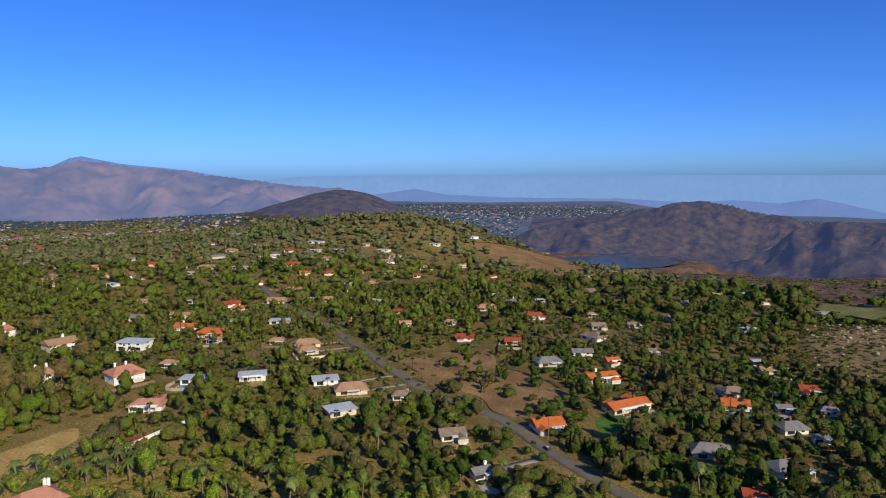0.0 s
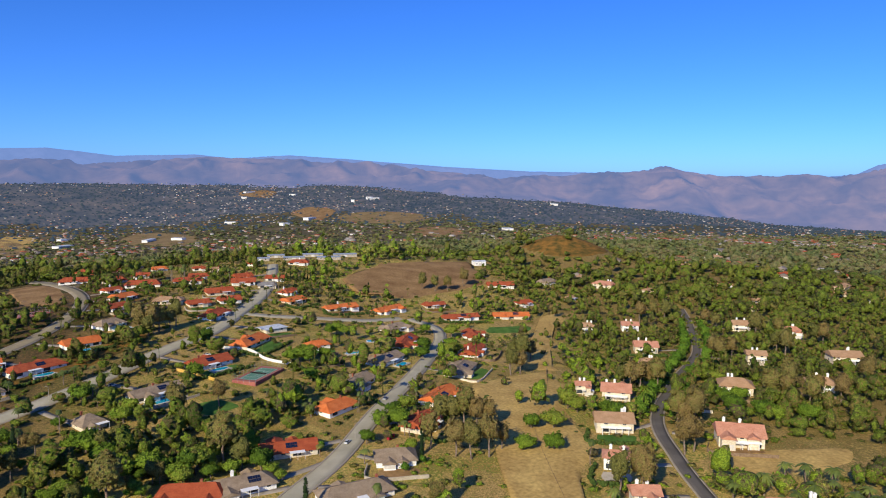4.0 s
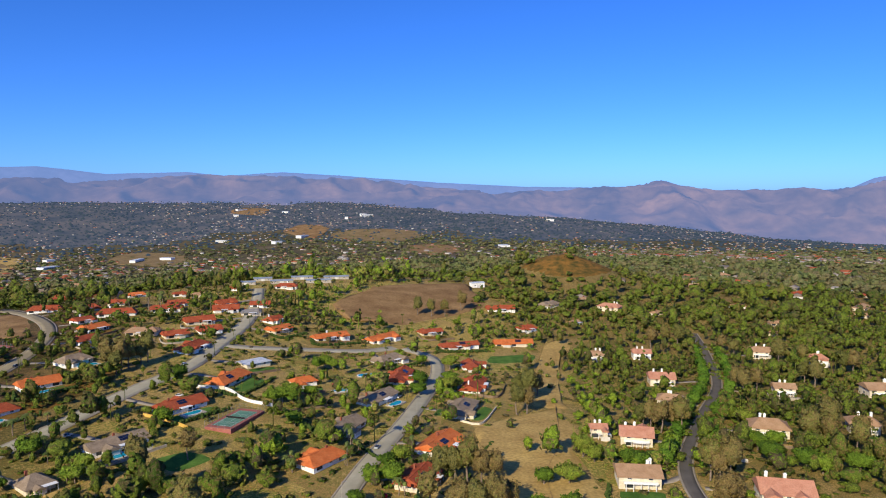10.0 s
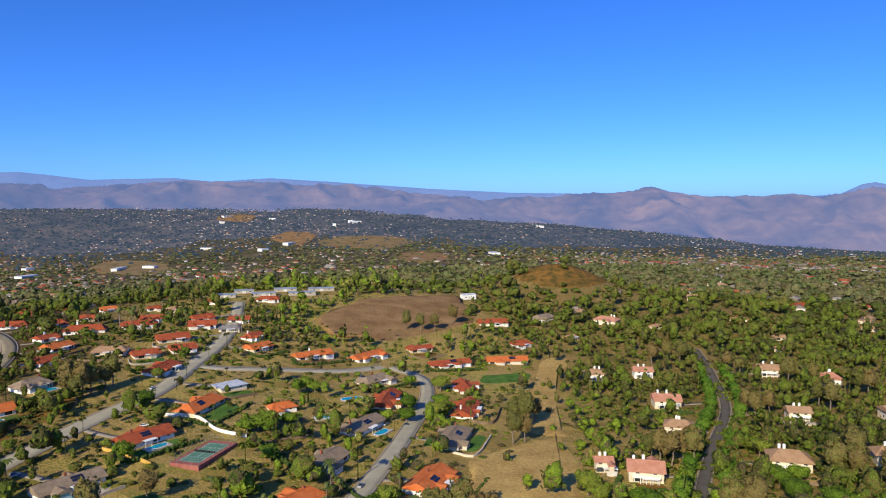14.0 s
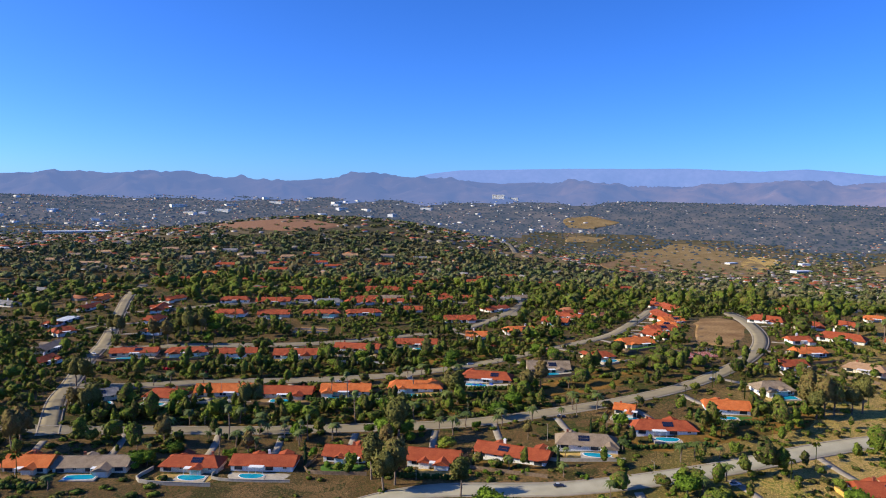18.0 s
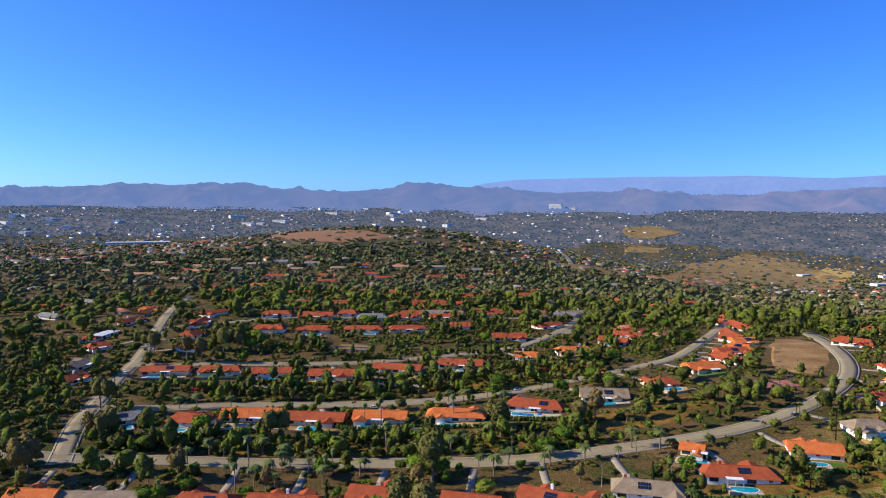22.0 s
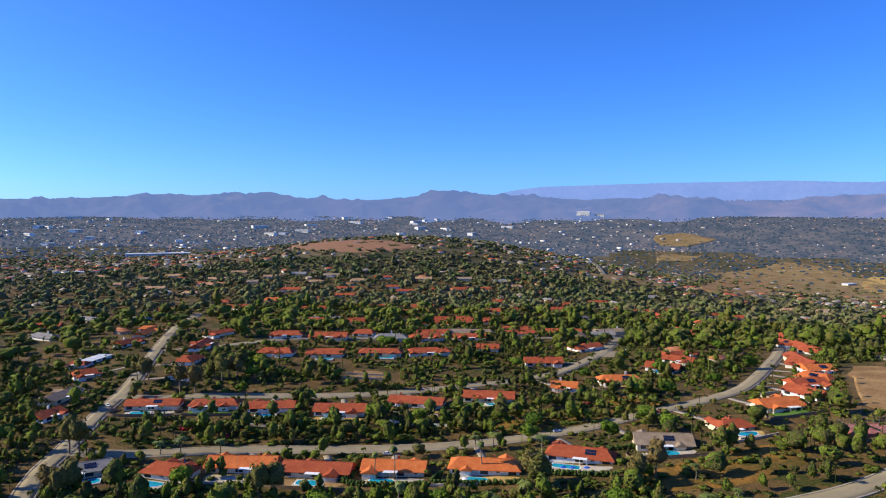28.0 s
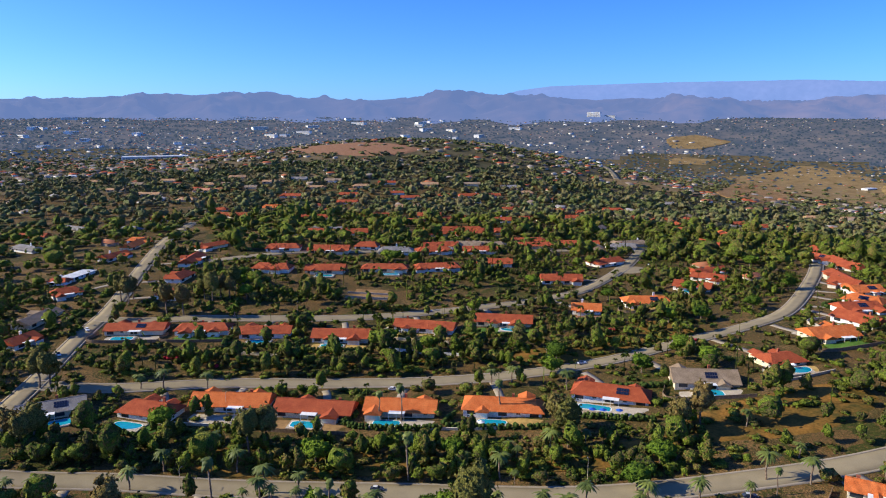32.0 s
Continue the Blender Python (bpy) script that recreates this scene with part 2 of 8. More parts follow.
def tiled(name, dark, light):
    """Clay roof tiles: rows along the slope with weathering."""
    m = material(name, dark, light, 0.75, scale=0.35, fine=9, spread=0.5)
    n, l = m.node_tree.nodes, m.node_tree.links
    co = n.new("ShaderNodeTexCoord")
    wave = n.new("ShaderNodeTexWave")
    wave.wave_type, wave.bands_direction = "BANDS", "X"
    wave.inputs["Scale"].default_value, wave.inputs["Distortion"].default_value = 1.1, 0.6
    l.new(co.outputs["Object"], wave.inputs["Vector"])
    bp = n.new("ShaderNodeBump")
    bp.inputs["Strength"].default_value, bp.inputs["Distance"].default_value = 0.6, 0.12
    l.new(wave.outputs["Fac"], bp.inputs["Height"])
    l.new(bp.outputs["Normal"], n["Principled BSDF"].inputs["Normal"])
    return m


def rugged(m, size, deep):
    """Gullies and outcrops, tens of metres across."""
    n, l = m.node_tree.nodes, m.node_tree.links
    rough = n.new("ShaderNodeTexNoise")
    rough.noise_type = "RIDGED_MULTIFRACTAL"
    rough.inputs["Scale"].default_value, rough.inputs["Detail"].default_value = size, 7
    l.new(n.new("ShaderNodeNewGeometry").outputs["Position"], rough.inputs["Vector"])
    bp = n.new("ShaderNodeBump")
    bp.inputs["Strength"].default_value, bp.inputs["Distance"].default_value = 1.0, deep
    l.new(rough.outputs["Fac"], bp.inputs["Height"])
    l.new(bp.outputs["Normal"], n["Principled BSDF"].inputs["Normal"])
    return m


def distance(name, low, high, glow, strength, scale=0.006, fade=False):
    """Far land behind the haze: the air before it is painted in as pale emission."""
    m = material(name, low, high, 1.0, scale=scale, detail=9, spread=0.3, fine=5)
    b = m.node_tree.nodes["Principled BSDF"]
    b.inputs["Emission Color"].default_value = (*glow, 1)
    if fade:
        # thicker western haze painted in: the base colour weakens towards negative x
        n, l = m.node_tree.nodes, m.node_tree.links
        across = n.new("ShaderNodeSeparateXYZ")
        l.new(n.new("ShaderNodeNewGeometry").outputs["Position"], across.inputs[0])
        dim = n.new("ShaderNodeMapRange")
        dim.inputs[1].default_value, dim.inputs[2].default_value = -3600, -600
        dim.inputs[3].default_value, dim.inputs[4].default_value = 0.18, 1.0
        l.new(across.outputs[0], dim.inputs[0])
        hazed_base = n.new("ShaderNodeVectorMath")
        hazed_base.operation = "SCALE"
        l.new(b.inputs["Base Color"].links[0].from_socket, hazed_base.inputs[0])
        l.new(dim.outputs[0], hazed_base.inputs["Scale"])
        l.new(hazed_base.outputs[0], b.inputs["Base Color"])
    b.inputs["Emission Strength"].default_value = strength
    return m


M = dict(
    ground=patchwork("garden_ground", [(0.125, 0.185, 0.025), (0.37, 0.22, 0.078), (0.18, 0.165, 0.040), (0.47, 0.30, 0.112), (0.232, 0.186, 0.0522), (0.51, 0.348, 0.104), (0.139, 0.174, 0.0278), (0.371, 0.22, 0.0719), (0.116, 0.186, 0.0232)], [(0.0394, 0.0418, 0.0116), (0.0522, 0.0603, 0.0139), (0.151, 0.0858, 0.0348), (0.0696, 0.058, 0.0197), (0.197, 0.116, 0.0487), (0.0441, 0.0487, 0.0128), (0.0986, 0.0603, 0.0244)]),
    field=material("ploughed_earth", (0.18, 0.10, 0.042), (0.32, 0.20, 0.088), 0.95, scale=0.05, detail=9, fine=12, spread=0.4),
    straw=material("dry_grass", (0.325, 0.206, 0.0688), (0.5, 0.344, 0.115), 0.95, scale=0.06, detail=9, fine=10, spread=0.4),
    tan_grass=material("tan_grass", (0.17, 0.115, 0.05), (0.27, 0.19, 0.088), 0.95, scale=0.03, detail=9, fine=10, spread=0.4),
    scrub=material("scrub_bank", (0.0724, 0.0596, 0.017), (0.229, 0.115, 0.0272), 0.95, scale=0.12, detail=9, fine=8, spread=0.3),
    rust=material("rust_chaparral", (0.075, 0.055, 0.042), (0.215, 0.122, 0.080), 0.95, scale=0.05, detail=10, fine=6, spread=0.3),
    lawn=material("mown_lawn", (0.05, 0.11, 0.02), (0.10, 0.19, 0.035), 0.9, scale=0.15, fine=10),
    road=material("pale_asphalt", (0.231, 0.192, 0.125), (0.287, 0.24, 0.153), 0.9, scale=0.12, fine=30, speck=0.08),
    road_pale=material("bleached_asphalt", (0.33, 0.30, 0.215), (0.41, 0.37, 0.27), 0.9, scale=0.12, fine=30, speck=0.08),
    road_grey=material("worn_asphalt", (0.150, 0.128, 0.098), (0.195, 0.165, 0.125), 0.9, scale=0.12, fine=30, speck=0.1),
    road_dark=material("dark_asphalt", (0.10, 0.09, 0.08), (0.135, 0.12, 0.105), 0.9, scale=0.12, fine=30, speck=0.1),
    concrete=material("concrete", (0.36, 0.31, 0.235), (0.48, 0.42, 0.33), 0.9, scale=0.5, fine=8),
    gravel=material("rust_gravel", (0.20, 0.10, 0.055), (0.30, 0.17, 0.10), 0.95, scale=0.4, fine=10),
    red=tiled("red_clay_tiles", (0.291, 0.0598, 0.0274), (0.427, 0.107, 0.0445)),
    orange=tiled("orange_clay_tiles", (0.516, 0.119, 0.031), (0.64, 0.196, 0.0619)),
    pink=tiled("pale_terracotta_tiles", (0.47, 0.20, 0.12), (0.60, 0.30, 0.19)),
    brown=tiled("weathered_shingles", (0.224, 0.162, 0.106), (0.347, 0.263, 0.179)),
    grey=tiled("grey_shingles", (0.185, 0.172, 0.160), (0.285, 0.268, 0.250)),
    tan=tiled("sandy_tiles", (0.36, 0.21, 0.11), (0.48, 0.30, 0.17)),
    slate=material("blue_grey_sheeting", (0.20, 0.24, 0.29), (0.30, 0.34, 0.39), 0.6, scale=0.3, fine=6),
    white=material("white_membrane", (0.42, 0.45, 0.48), (0.58, 0.60, 0.62), 0.7, scale=0.3, fine=6),
    stucco=material("white_stucco", (0.76, 0.73, 0.66), (0.87, 0.85, 0.79), 0.85, scale=0.3, fine=8),
    cream=material("cream_stucco", (0.62, 0.53, 0.38), (0.75, 0.66, 0.50), 0.85, scale=0.3, fine=8),
    yellow=material("ochre_render", (0.55, 0.33, 0.07), (0.66, 0.42, 0.11), 0.85, scale=0.3, fine=8),
    trim=material("white_trim", (0.70, 0.69, 0.66), (0.82, 0.81, 0.78), 0.6, scale=0.8),
    glass=material("window_glass", (0.02, 0.025, 0.03), (0.05, 0.06, 0.07), 0.08, scale=0.3),
    panel=material("solar_cell", (0.008, 0.012, 0.03), (0.02, 0.028, 0.06), 0.12, scale=1.5),
    brick=material("chimney_brick", (0.24, 0.075, 0.045), (0.36, 0.125, 0.07), 0.85, scale=1.2, fine=6),
    door=material("painted_door", (0.10, 0.05, 0.03), (0.17, 0.09, 0.05), 0.6, scale=1.0),
    garage=material("garage_panel", (0.55, 0.52, 0.46), (0.68, 0.65, 0.58), 0.6, scale=0.8),
    water=material("pool_water", (0.004, 0.23, 0.36), (0.015, 0.36, 0.46), 0.05, scale=0.25),
    lake=material("lake_water", (0.035, 0.07, 0.12), (0.05, 0.09, 0.15), 0.15, scale=0.01),
    bark=material("bark", (0.11, 0.075, 0.05), (0.26, 0.20, 0.15), 0.95, scale=1.5, fine=6),
    leaf=foliage("broad_leaves", [(0.0367, 0.0673, 0.00918), (0.0766, 0.127, 0.0132), (0.133, 0.194, 0.0193), (0.174, 0.168, 0.0306)]),
    olive=foliage("eucalyptus_leaves", [(0.063, 0.072, 0.0162), (0.126, 0.117, 0.0324), (0.162, 0.108, 0.0405), (0.117, 0.14, 0.027)]),
    bright=foliage("citrus_leaves", [(0.0424, 0.0894, 0.0103), (0.0802, 0.151, 0.0151), (0.122, 0.179, 0.0226)]),
    needle=material("cypress_leaves", (0.014, 0.030, 0.012), (0.035, 0.058, 0.02), 0.8, scale=0.5, vary="object", fine=4),
    frond=material("palm_fronds", (0.05, 0.075, 0.012), (0.16, 0.19, 0.035), 0.6, scale=0.5, vary="object", fine=4),
    wood=foliage("woodland_leaves", [(0.030, 0.052, 0.010), (0.055, 0.092, 0.012), (0.10, 0.075, 0.036), (0.075, 0.062, 0.028), (0.11, 0.16, 0.016), (0.18, 0.24, 0.022), (0.085, 0.14, 0.015), (0.14, 0.10, 0.045), (0.24, 0.24, 0.04), (0.06, 0.10, 0.016)], "cell"),
    # greyer, bluer leaf tones: middle-distance haze painted into the base colour
    far_leaf=foliage("haze_dulled_leaves", [(0.0504, 0.0686, 0.0261), (0.0856, 0.106, 0.0363), (0.131, 0.139, 0.0524), (0.156, 0.121, 0.0624), (0.0686, 0.0926, 0.0363)], "cell"),
    meadow=material("watered_meadow", (0.13, 0.145, 0.045), (0.22, 0.20, 0.07), 0.9, scale=0.05, fine=8),
    wood_dark=foliage("dry_side_leaves", [(0.024, 0.042, 0.008), (0.045, 0.075, 0.010), (0.085, 0.064, 0.028), (0.06, 0.085, 0.013), (0.13, 0.155, 0.022), (0.07, 0.115, 0.012), (0.15, 0.105, 0.036), (0.05, 0.08, 0.012), (0.17, 0.17, 0.030), (0.035, 0.06, 0.010)], "cell"),
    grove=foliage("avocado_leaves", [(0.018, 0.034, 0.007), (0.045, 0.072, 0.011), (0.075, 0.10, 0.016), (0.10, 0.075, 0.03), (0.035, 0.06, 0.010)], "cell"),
    hedge=material("clipped_hedge", (0.03, 0.055, 0.012), (0.075, 0.11, 0.025), 0.85, scale=0.7, fine=5),
    bloom=material("bougainvillea", (0.30, 0.02, 0.03), (0.45, 0.04, 0.07), 0.8, scale=0.7, fine=5),
    rock=material("granite_boulder", (0.26, 0.20, 0.13), (0.45, 0.36, 0.25), 0.9, scale=0.5, fine=6),
    court=material("green_court", (0.09, 0.20, 0.14), (0.13, 0.26, 0.18), 0.85, scale=0.2, fine=8),
    court_red=material("red_court", (0.30, 0.10, 0.08), (0.38, 0.14, 0.11), 0.85, scale=0.2, fine=8),
    canvas_blue=material("blue_canvas", (0.02, 0.09, 0.45), (0.04, 0.14, 0.58), 0.8, scale=0.7),
    steel=material("grey_steel", (0.25, 0.25, 0.25), (0.38, 0.38, 0.38), 0.45, scale=1.0, metal=0.6),
    timber=material("weathered_timber", (0.16, 0.11, 0.07), (0.28, 0.20, 0.13), 0.9, scale=1.2, fine=5),
    tyre=material("rubber", (0.015, 0.015, 0.015), (0.03, 0.03, 0.03), 0.9, scale=2.0),
    car_paint=many_toned("car_paint", [(0.75, 0.75, 0.74), (0.45, 0.46, 0.48), (0.04, 0.05, 0.08), (0.60, 0.60, 0.58), (0.10, 0.14, 0.30)], 0.25, "object"),
    far_roof=many_toned("distant_roofs", [(0.36, 0.09, 0.04), (0.22, 0.16, 0.11), (0.30, 0.25, 0.20), (0.40, 0.16, 0.08), (0.17, 0.15, 0.13), (0.26, 0.20, 0.15), (0.38, 0.11, 0.05), (0.33, 0.30, 0.27)]),
    far_wall=many_toned("distant_walls", [(0.58, 0.54, 0.47), (0.44, 0.37, 0.28), (0.72, 0.70, 0.65), (0.35, 0.29, 0.22), (0.48, 0.44, 0.38)]),
    far_floor=material("valley_floor", (0.0484, 0.0524, 0.0257), (0.146, 0.109, 0.0605), 0.95, scale=0.008, detail=10, fine=9, spread=0.4),
    # emission of far trees and plains is haze painted in, bluer in the east
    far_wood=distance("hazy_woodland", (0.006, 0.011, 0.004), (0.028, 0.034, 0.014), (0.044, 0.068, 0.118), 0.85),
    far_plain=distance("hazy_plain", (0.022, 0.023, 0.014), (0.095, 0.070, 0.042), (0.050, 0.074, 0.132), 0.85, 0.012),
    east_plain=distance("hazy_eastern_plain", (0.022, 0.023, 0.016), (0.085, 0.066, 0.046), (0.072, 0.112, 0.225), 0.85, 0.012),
    town=many_toned("town_walls", [(0.55, 0.54, 0.52), (0.42, 0.40, 0.36), (0.62, 0.62, 0.62), (0.30, 0.28, 0.25), (0.22, 0.21, 0.20)]),
    kerb=material("kerb_concrete", (0.263, 0.223, 0.167), (0.334, 0.283, 0.223), 0.9, scale=0.3, fine=8, speck=0.1),
    # blue emission on the ranges and chaparral is haze painted onto the slopes
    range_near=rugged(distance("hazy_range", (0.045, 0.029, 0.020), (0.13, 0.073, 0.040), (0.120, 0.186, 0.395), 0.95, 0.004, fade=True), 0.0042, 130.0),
    range_far=distance("blue_haze_range", (0.03, 0.035, 0.05), (0.05, 0.05, 0.07), (0.165, 0.275, 0.60), 0.95),
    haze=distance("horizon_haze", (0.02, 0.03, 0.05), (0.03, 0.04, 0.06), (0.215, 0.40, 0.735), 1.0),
    range_east=rugged(distance("hazed_chaparral_slope", (0.030, 0.027, 0.021), (0.092, 0.064, 0.044), (0.035, 0.048, 0.118), 0.9, 0.045), 0.011, 34.0),
)


# ---------------------------------------------------------------- the lie of the land
NEAR_HEIGHTS = [-2.6, 12.5, 2.6, 1.5, 2.6, -4.2, 8.1, 0.9, 4.9, 4.7, 1.9, -5.4, -1.1, 3.5, 1.4, -0.2, -8.6, 16.1, 9.0, 16.5, -4.8, -4.9, 5.4, -10.5, 23.9, -5.1, -2.0, -2.0, -14.3, 8.3, -4.2, 7.3, 2.2, -3.5, 4.4, -6.2, -0.9, -6.4, 1.8, 5.0]
FAR_HEIGHTS = [(-1700, 500, 900, 13.8), (-1700, 1700, 900, -78.1), (-500, 1600, 900, -20.6), (700, 1600, 900, 31.3), (1700, 500, 900, -33.6), (-1900, -600, 900, 3.3), (600, -700, 900, 17.1), (-1730, 900, 400, 107.2)]
FAR_PLAIN = [(-180, 112), (-50, 116), (-33, 100), (-8, 96), (1, 68), (10, 22), (19, -20), (27, -75), (36, -105), (46, -85), (56, -50), (76, -50), (83, -115), (112, -130), (160, -50), (180, 112)]
RISES = [(168, 900, 40, 11), (900, 2250, 560, -70), (1600, 1164, 190, 110.5), (165, 916, 60, 27.0), (1720, 240, 380, -55.0), (2250, 150, 700, -62.0), (1800, 835, 230, -45.0), (1000, 700, 200, 52.0), (1060, 560, 120, 26.0)]


def height(x, y):
    """Ground height in metres at plan points (arrays)."""
    x, y = np.atleast_1d(np.asarray(x, float)), np.atleast_1d(np.asarray(y, float))
    z = np.zeros(x.shape)
    k = 0
    for cx in range(-800, 461, 180):
        for cy in range(60, 790, 180):
            z += NEAR_HEIGHTS[k] * np.exp(-((x - cx) ** 2 + (y - cy) ** 2) / (2 * 160.0**2))
            k += 1
    for cx, cy, s, a in FAR_HEIGHTS + RISES:
        z += a * np.exp(-((x - cx) ** 2 + (y - cy) ** 2) / (2 * s * s))
    r = np.hypot(x + 100, y - 100)
    k = np.clip((r - 2300) / 1300, 0, 1)
    k = k * k * (3 - 2 * k)
    bearing = np.degrees(np.arctan2(x + 60, y - 60))
    plain = np.interp(bearing, [p[0] for p in FAR_PLAIN], [p[1] for p in FAR_PLAIN])
    return z * (1 - k) + plain * k


def hz(x, y):
    return float(height(x, y)[0])


def value_noise(x, y, size, seed):
    """Smooth noise between -1 and 1 over the plan, of the given grain."""
    u, v = x / size, y / size
    i, j = np.floor(u), np.floor(v)
    f, g = u - i, v - j
    f, g = f * f * (3 - 2 * f), g * g * (3 - 2 * g)

    def corner(a, b):
        s = np.sin(a * 127.1 + b * 311.7 + seed * 74.7) * 43758.5453
        return (s - np.floor(s)) * 2 - 1

    return (corner(i, j) * (1 - f) + corner(i + 1, j) * f) * (1 - g) + (corner(i, j + 1) * (1 - f) + corner(i + 1, j + 1) * f) * g


def fractal(x, y, size, seed, octaves=5, ridged=False):
    total, amp = np.zeros(np.shape(x)), 1.0
    for o in range(octaves):
        v = value_noise(x, y, size / 2**o, seed + o)
        total += amp * ((1 - 2 * np.abs(v)) if ridged else v)
        amp *= 0.5
    return total / 2


def mesh_from(name, verts, faces, mat, smooth=False):
    """A mesh from numpy arrays; faces of one size."""
    me = bpy.data.meshes.new(name)
    verts, faces = np.asarray(verts, np.float32), np.asarray(faces, np.int32)
    me.vertices.add(len(verts))
    me.vertices.foreach_set("co", verts.ravel())
    n, c = faces.shape
    me.loops.add(n * c)
    me.loops.foreach_set("vertex_index", faces.ravel())
    me.polygons.add(n)
    me.polygons.foreach_set("loop_start", np.arange(0, n * c, c, dtype=np.int32))
    if smooth:
        me.polygons.foreach_set("use_smooth", np.ones(n, bool))
    me.update(calc_edges=True)
    me.validate()
    me.materials.append(mat)
    return me


def grid_faces(rows, cols, closed=False):
    r, c = np.meshgrid(np.arange(rows - 1), np.arange(cols if closed else cols - 1), indexing="ij")
    a = (r * cols + c).ravel()
    b = (r * cols + (c + 1) % cols).ravel()
    return np.stack([a, b, b + cols, a + cols], 1)


# rings round a point under the walk, closer together near it
rings = [0.5]
while rings[-1] < 4880:
    rings.append(rings[-1] + max(5.0, rings[-1] * 0.022))
turns = np.radians(np.arange(0, 360, 0.6))
rr, tt = np.meshgrid(rings, turns, indexing="ij")
gx, gy = -100 + rr * np.sin(tt), 100 + rr * np.cos(tt)
gz = height(gx.ravel(), gy.ravel()).reshape(gx.shape)


def relief(x, y, z):
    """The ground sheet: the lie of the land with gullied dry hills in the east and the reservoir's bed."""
    r = np.hypot(x + 100, y - 100)
    hill = np.clip((340 - np.hypot(x - 1600, y - 1164)) / 110, 0, 1)
    east = np.clip((np.degrees(np.arctan2(x + 4, y + 44)) - 65) / 4, 0, 1)
    w = np.clip((r - 1000) / 300, 0, 1) * np.clip((x - 950) / 250, 0, 1) * np.clip((2900 - r) / 300, 0, 1)
    w = w * np.maximum(np.clip((700 + 0.25 * (x - 1000) - y) / 150, 0, 1) * east, hill)
    rugged = fractal(x, y, 520, 3, 6, True)
    turn = np.arctan2(x + 100, y - 100)
    spurs = fractal(turn * 2200, r * 0.45, 330, 7, 5, True)
    z = z + w * np.where(hill > 0, 10 * (rugged - 0.1) + 5 * spurs, 14 * (rugged - 0.4) + 16 * (spurs - 0.35) * np.clip((r - 1850) / 250, 0.12, 1))
    z = z + np.clip((r - 900) / 1500, 0, 1) * 6 * fractal(x, y, 420, 9, 4)
    u, v = (x - 1790) * 0.3 - (y - 450) * 0.954, (x - 1790) * 0.954 + (y - 450) * 0.3
    d = np.hypot(u / 150, v / 125)
    bed = np.clip((d - 0.85) / 0.25, 0, 1)
    bank = np.where(d < 1.6, np.maximum(z, -106), z)
    return -118 * (1 - bed) + bank * bed, w


gz, wild = relief(gx, gy, gz)
ground = new("ground", mesh_from("ground", np.stack([gx, gy, gz], -1).reshape(-1, 3), grid_faces(len(rings), len(turns), True), M["ground"], True))
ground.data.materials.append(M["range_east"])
ground.data.materials.append(M["far_floor"])
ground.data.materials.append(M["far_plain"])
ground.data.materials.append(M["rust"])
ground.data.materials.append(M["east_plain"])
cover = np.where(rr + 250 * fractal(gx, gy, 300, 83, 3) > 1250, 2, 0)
# beyond these distances the ground takes the plain materials with painted haze
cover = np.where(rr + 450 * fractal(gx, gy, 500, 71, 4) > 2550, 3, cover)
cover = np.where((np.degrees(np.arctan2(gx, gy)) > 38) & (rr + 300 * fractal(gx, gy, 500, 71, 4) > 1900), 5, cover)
# the wild slopes take the chaparral material with its painted haze
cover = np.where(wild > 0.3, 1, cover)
cover = np.where((wild > 0.3) & (gx < 1850 + 120 * fractal(gx, gy, 200, 73, 3)) & (gy < 700), 4, cover)
ground.data.polygons.foreach_set("material_index", cover[:-1].ravel().astype(np.int32))
tagged(ground, "dry brown ground under trees and suburban streets", "ground", kind="structure")


NEAR_RANGE = [(-118, 215), (-95, 212), (-89, 228), (-84, 223), (-78.4, 230), (-74.5, 206), (-69, 208), (-64.6, 250), (-61.6, 244), (-58.3, 217), (-52.4, 203), (-49, 219), (-43.7, 201), (-38.5, 195), (-32.8, 214), (-30, 229), (-27.5, 200), (-24.9, 224), (-21.5, 240), (-17.7, 253), (-15.1, 235), (-10.1, 226), (-3.5, 206), (1.2, 168), (4.6, 114), (6.9, 128), (9.7, 149), (13.4, 166), (15.6, 176), (17.4, 193), (19, 216), (20.2, 182), (22, 158), (24.5, 157), (27.6, 153), (29, 168), (31.1, 149), (34.1, 196), (38.3, 163), (41.5, 144), (45.3, 96), (48.8, 65), (53.4, 22), (56, -60), (60, -210), (112, -210)]
FAR_RANGE = [(-118, 150), (-61.7, 220), (-58.4, 285), (-56, 311), (-47, 325), (-38, 325), (-32.8, 303), (-29.6, 316), (-25, 274), (-19.4, 291), (-16.4, 268), (-12, 294), (-7.4, 273), (1.1, 222), (8.2, 192), (12.8, 186), (17.2, 180), (23.5, 150), (29, 150), (32.1, 173), (33.4, 228), (34.1, 239), (35.3, 219), (36.6, 195), (41.4, 153), (44.3, 109), (48.7, 59), (53.2, 4), (56, -12), (57.4, 3), (59.5, 26), (62.1, -13), (67, -31), (72, -37), (76.2, -36), (80.5, -55), (84.6, -40), (87.7, -57), (88.8, -38), (90.2, -23), (91.6, -48), (94.3, -101), (112, -110)]


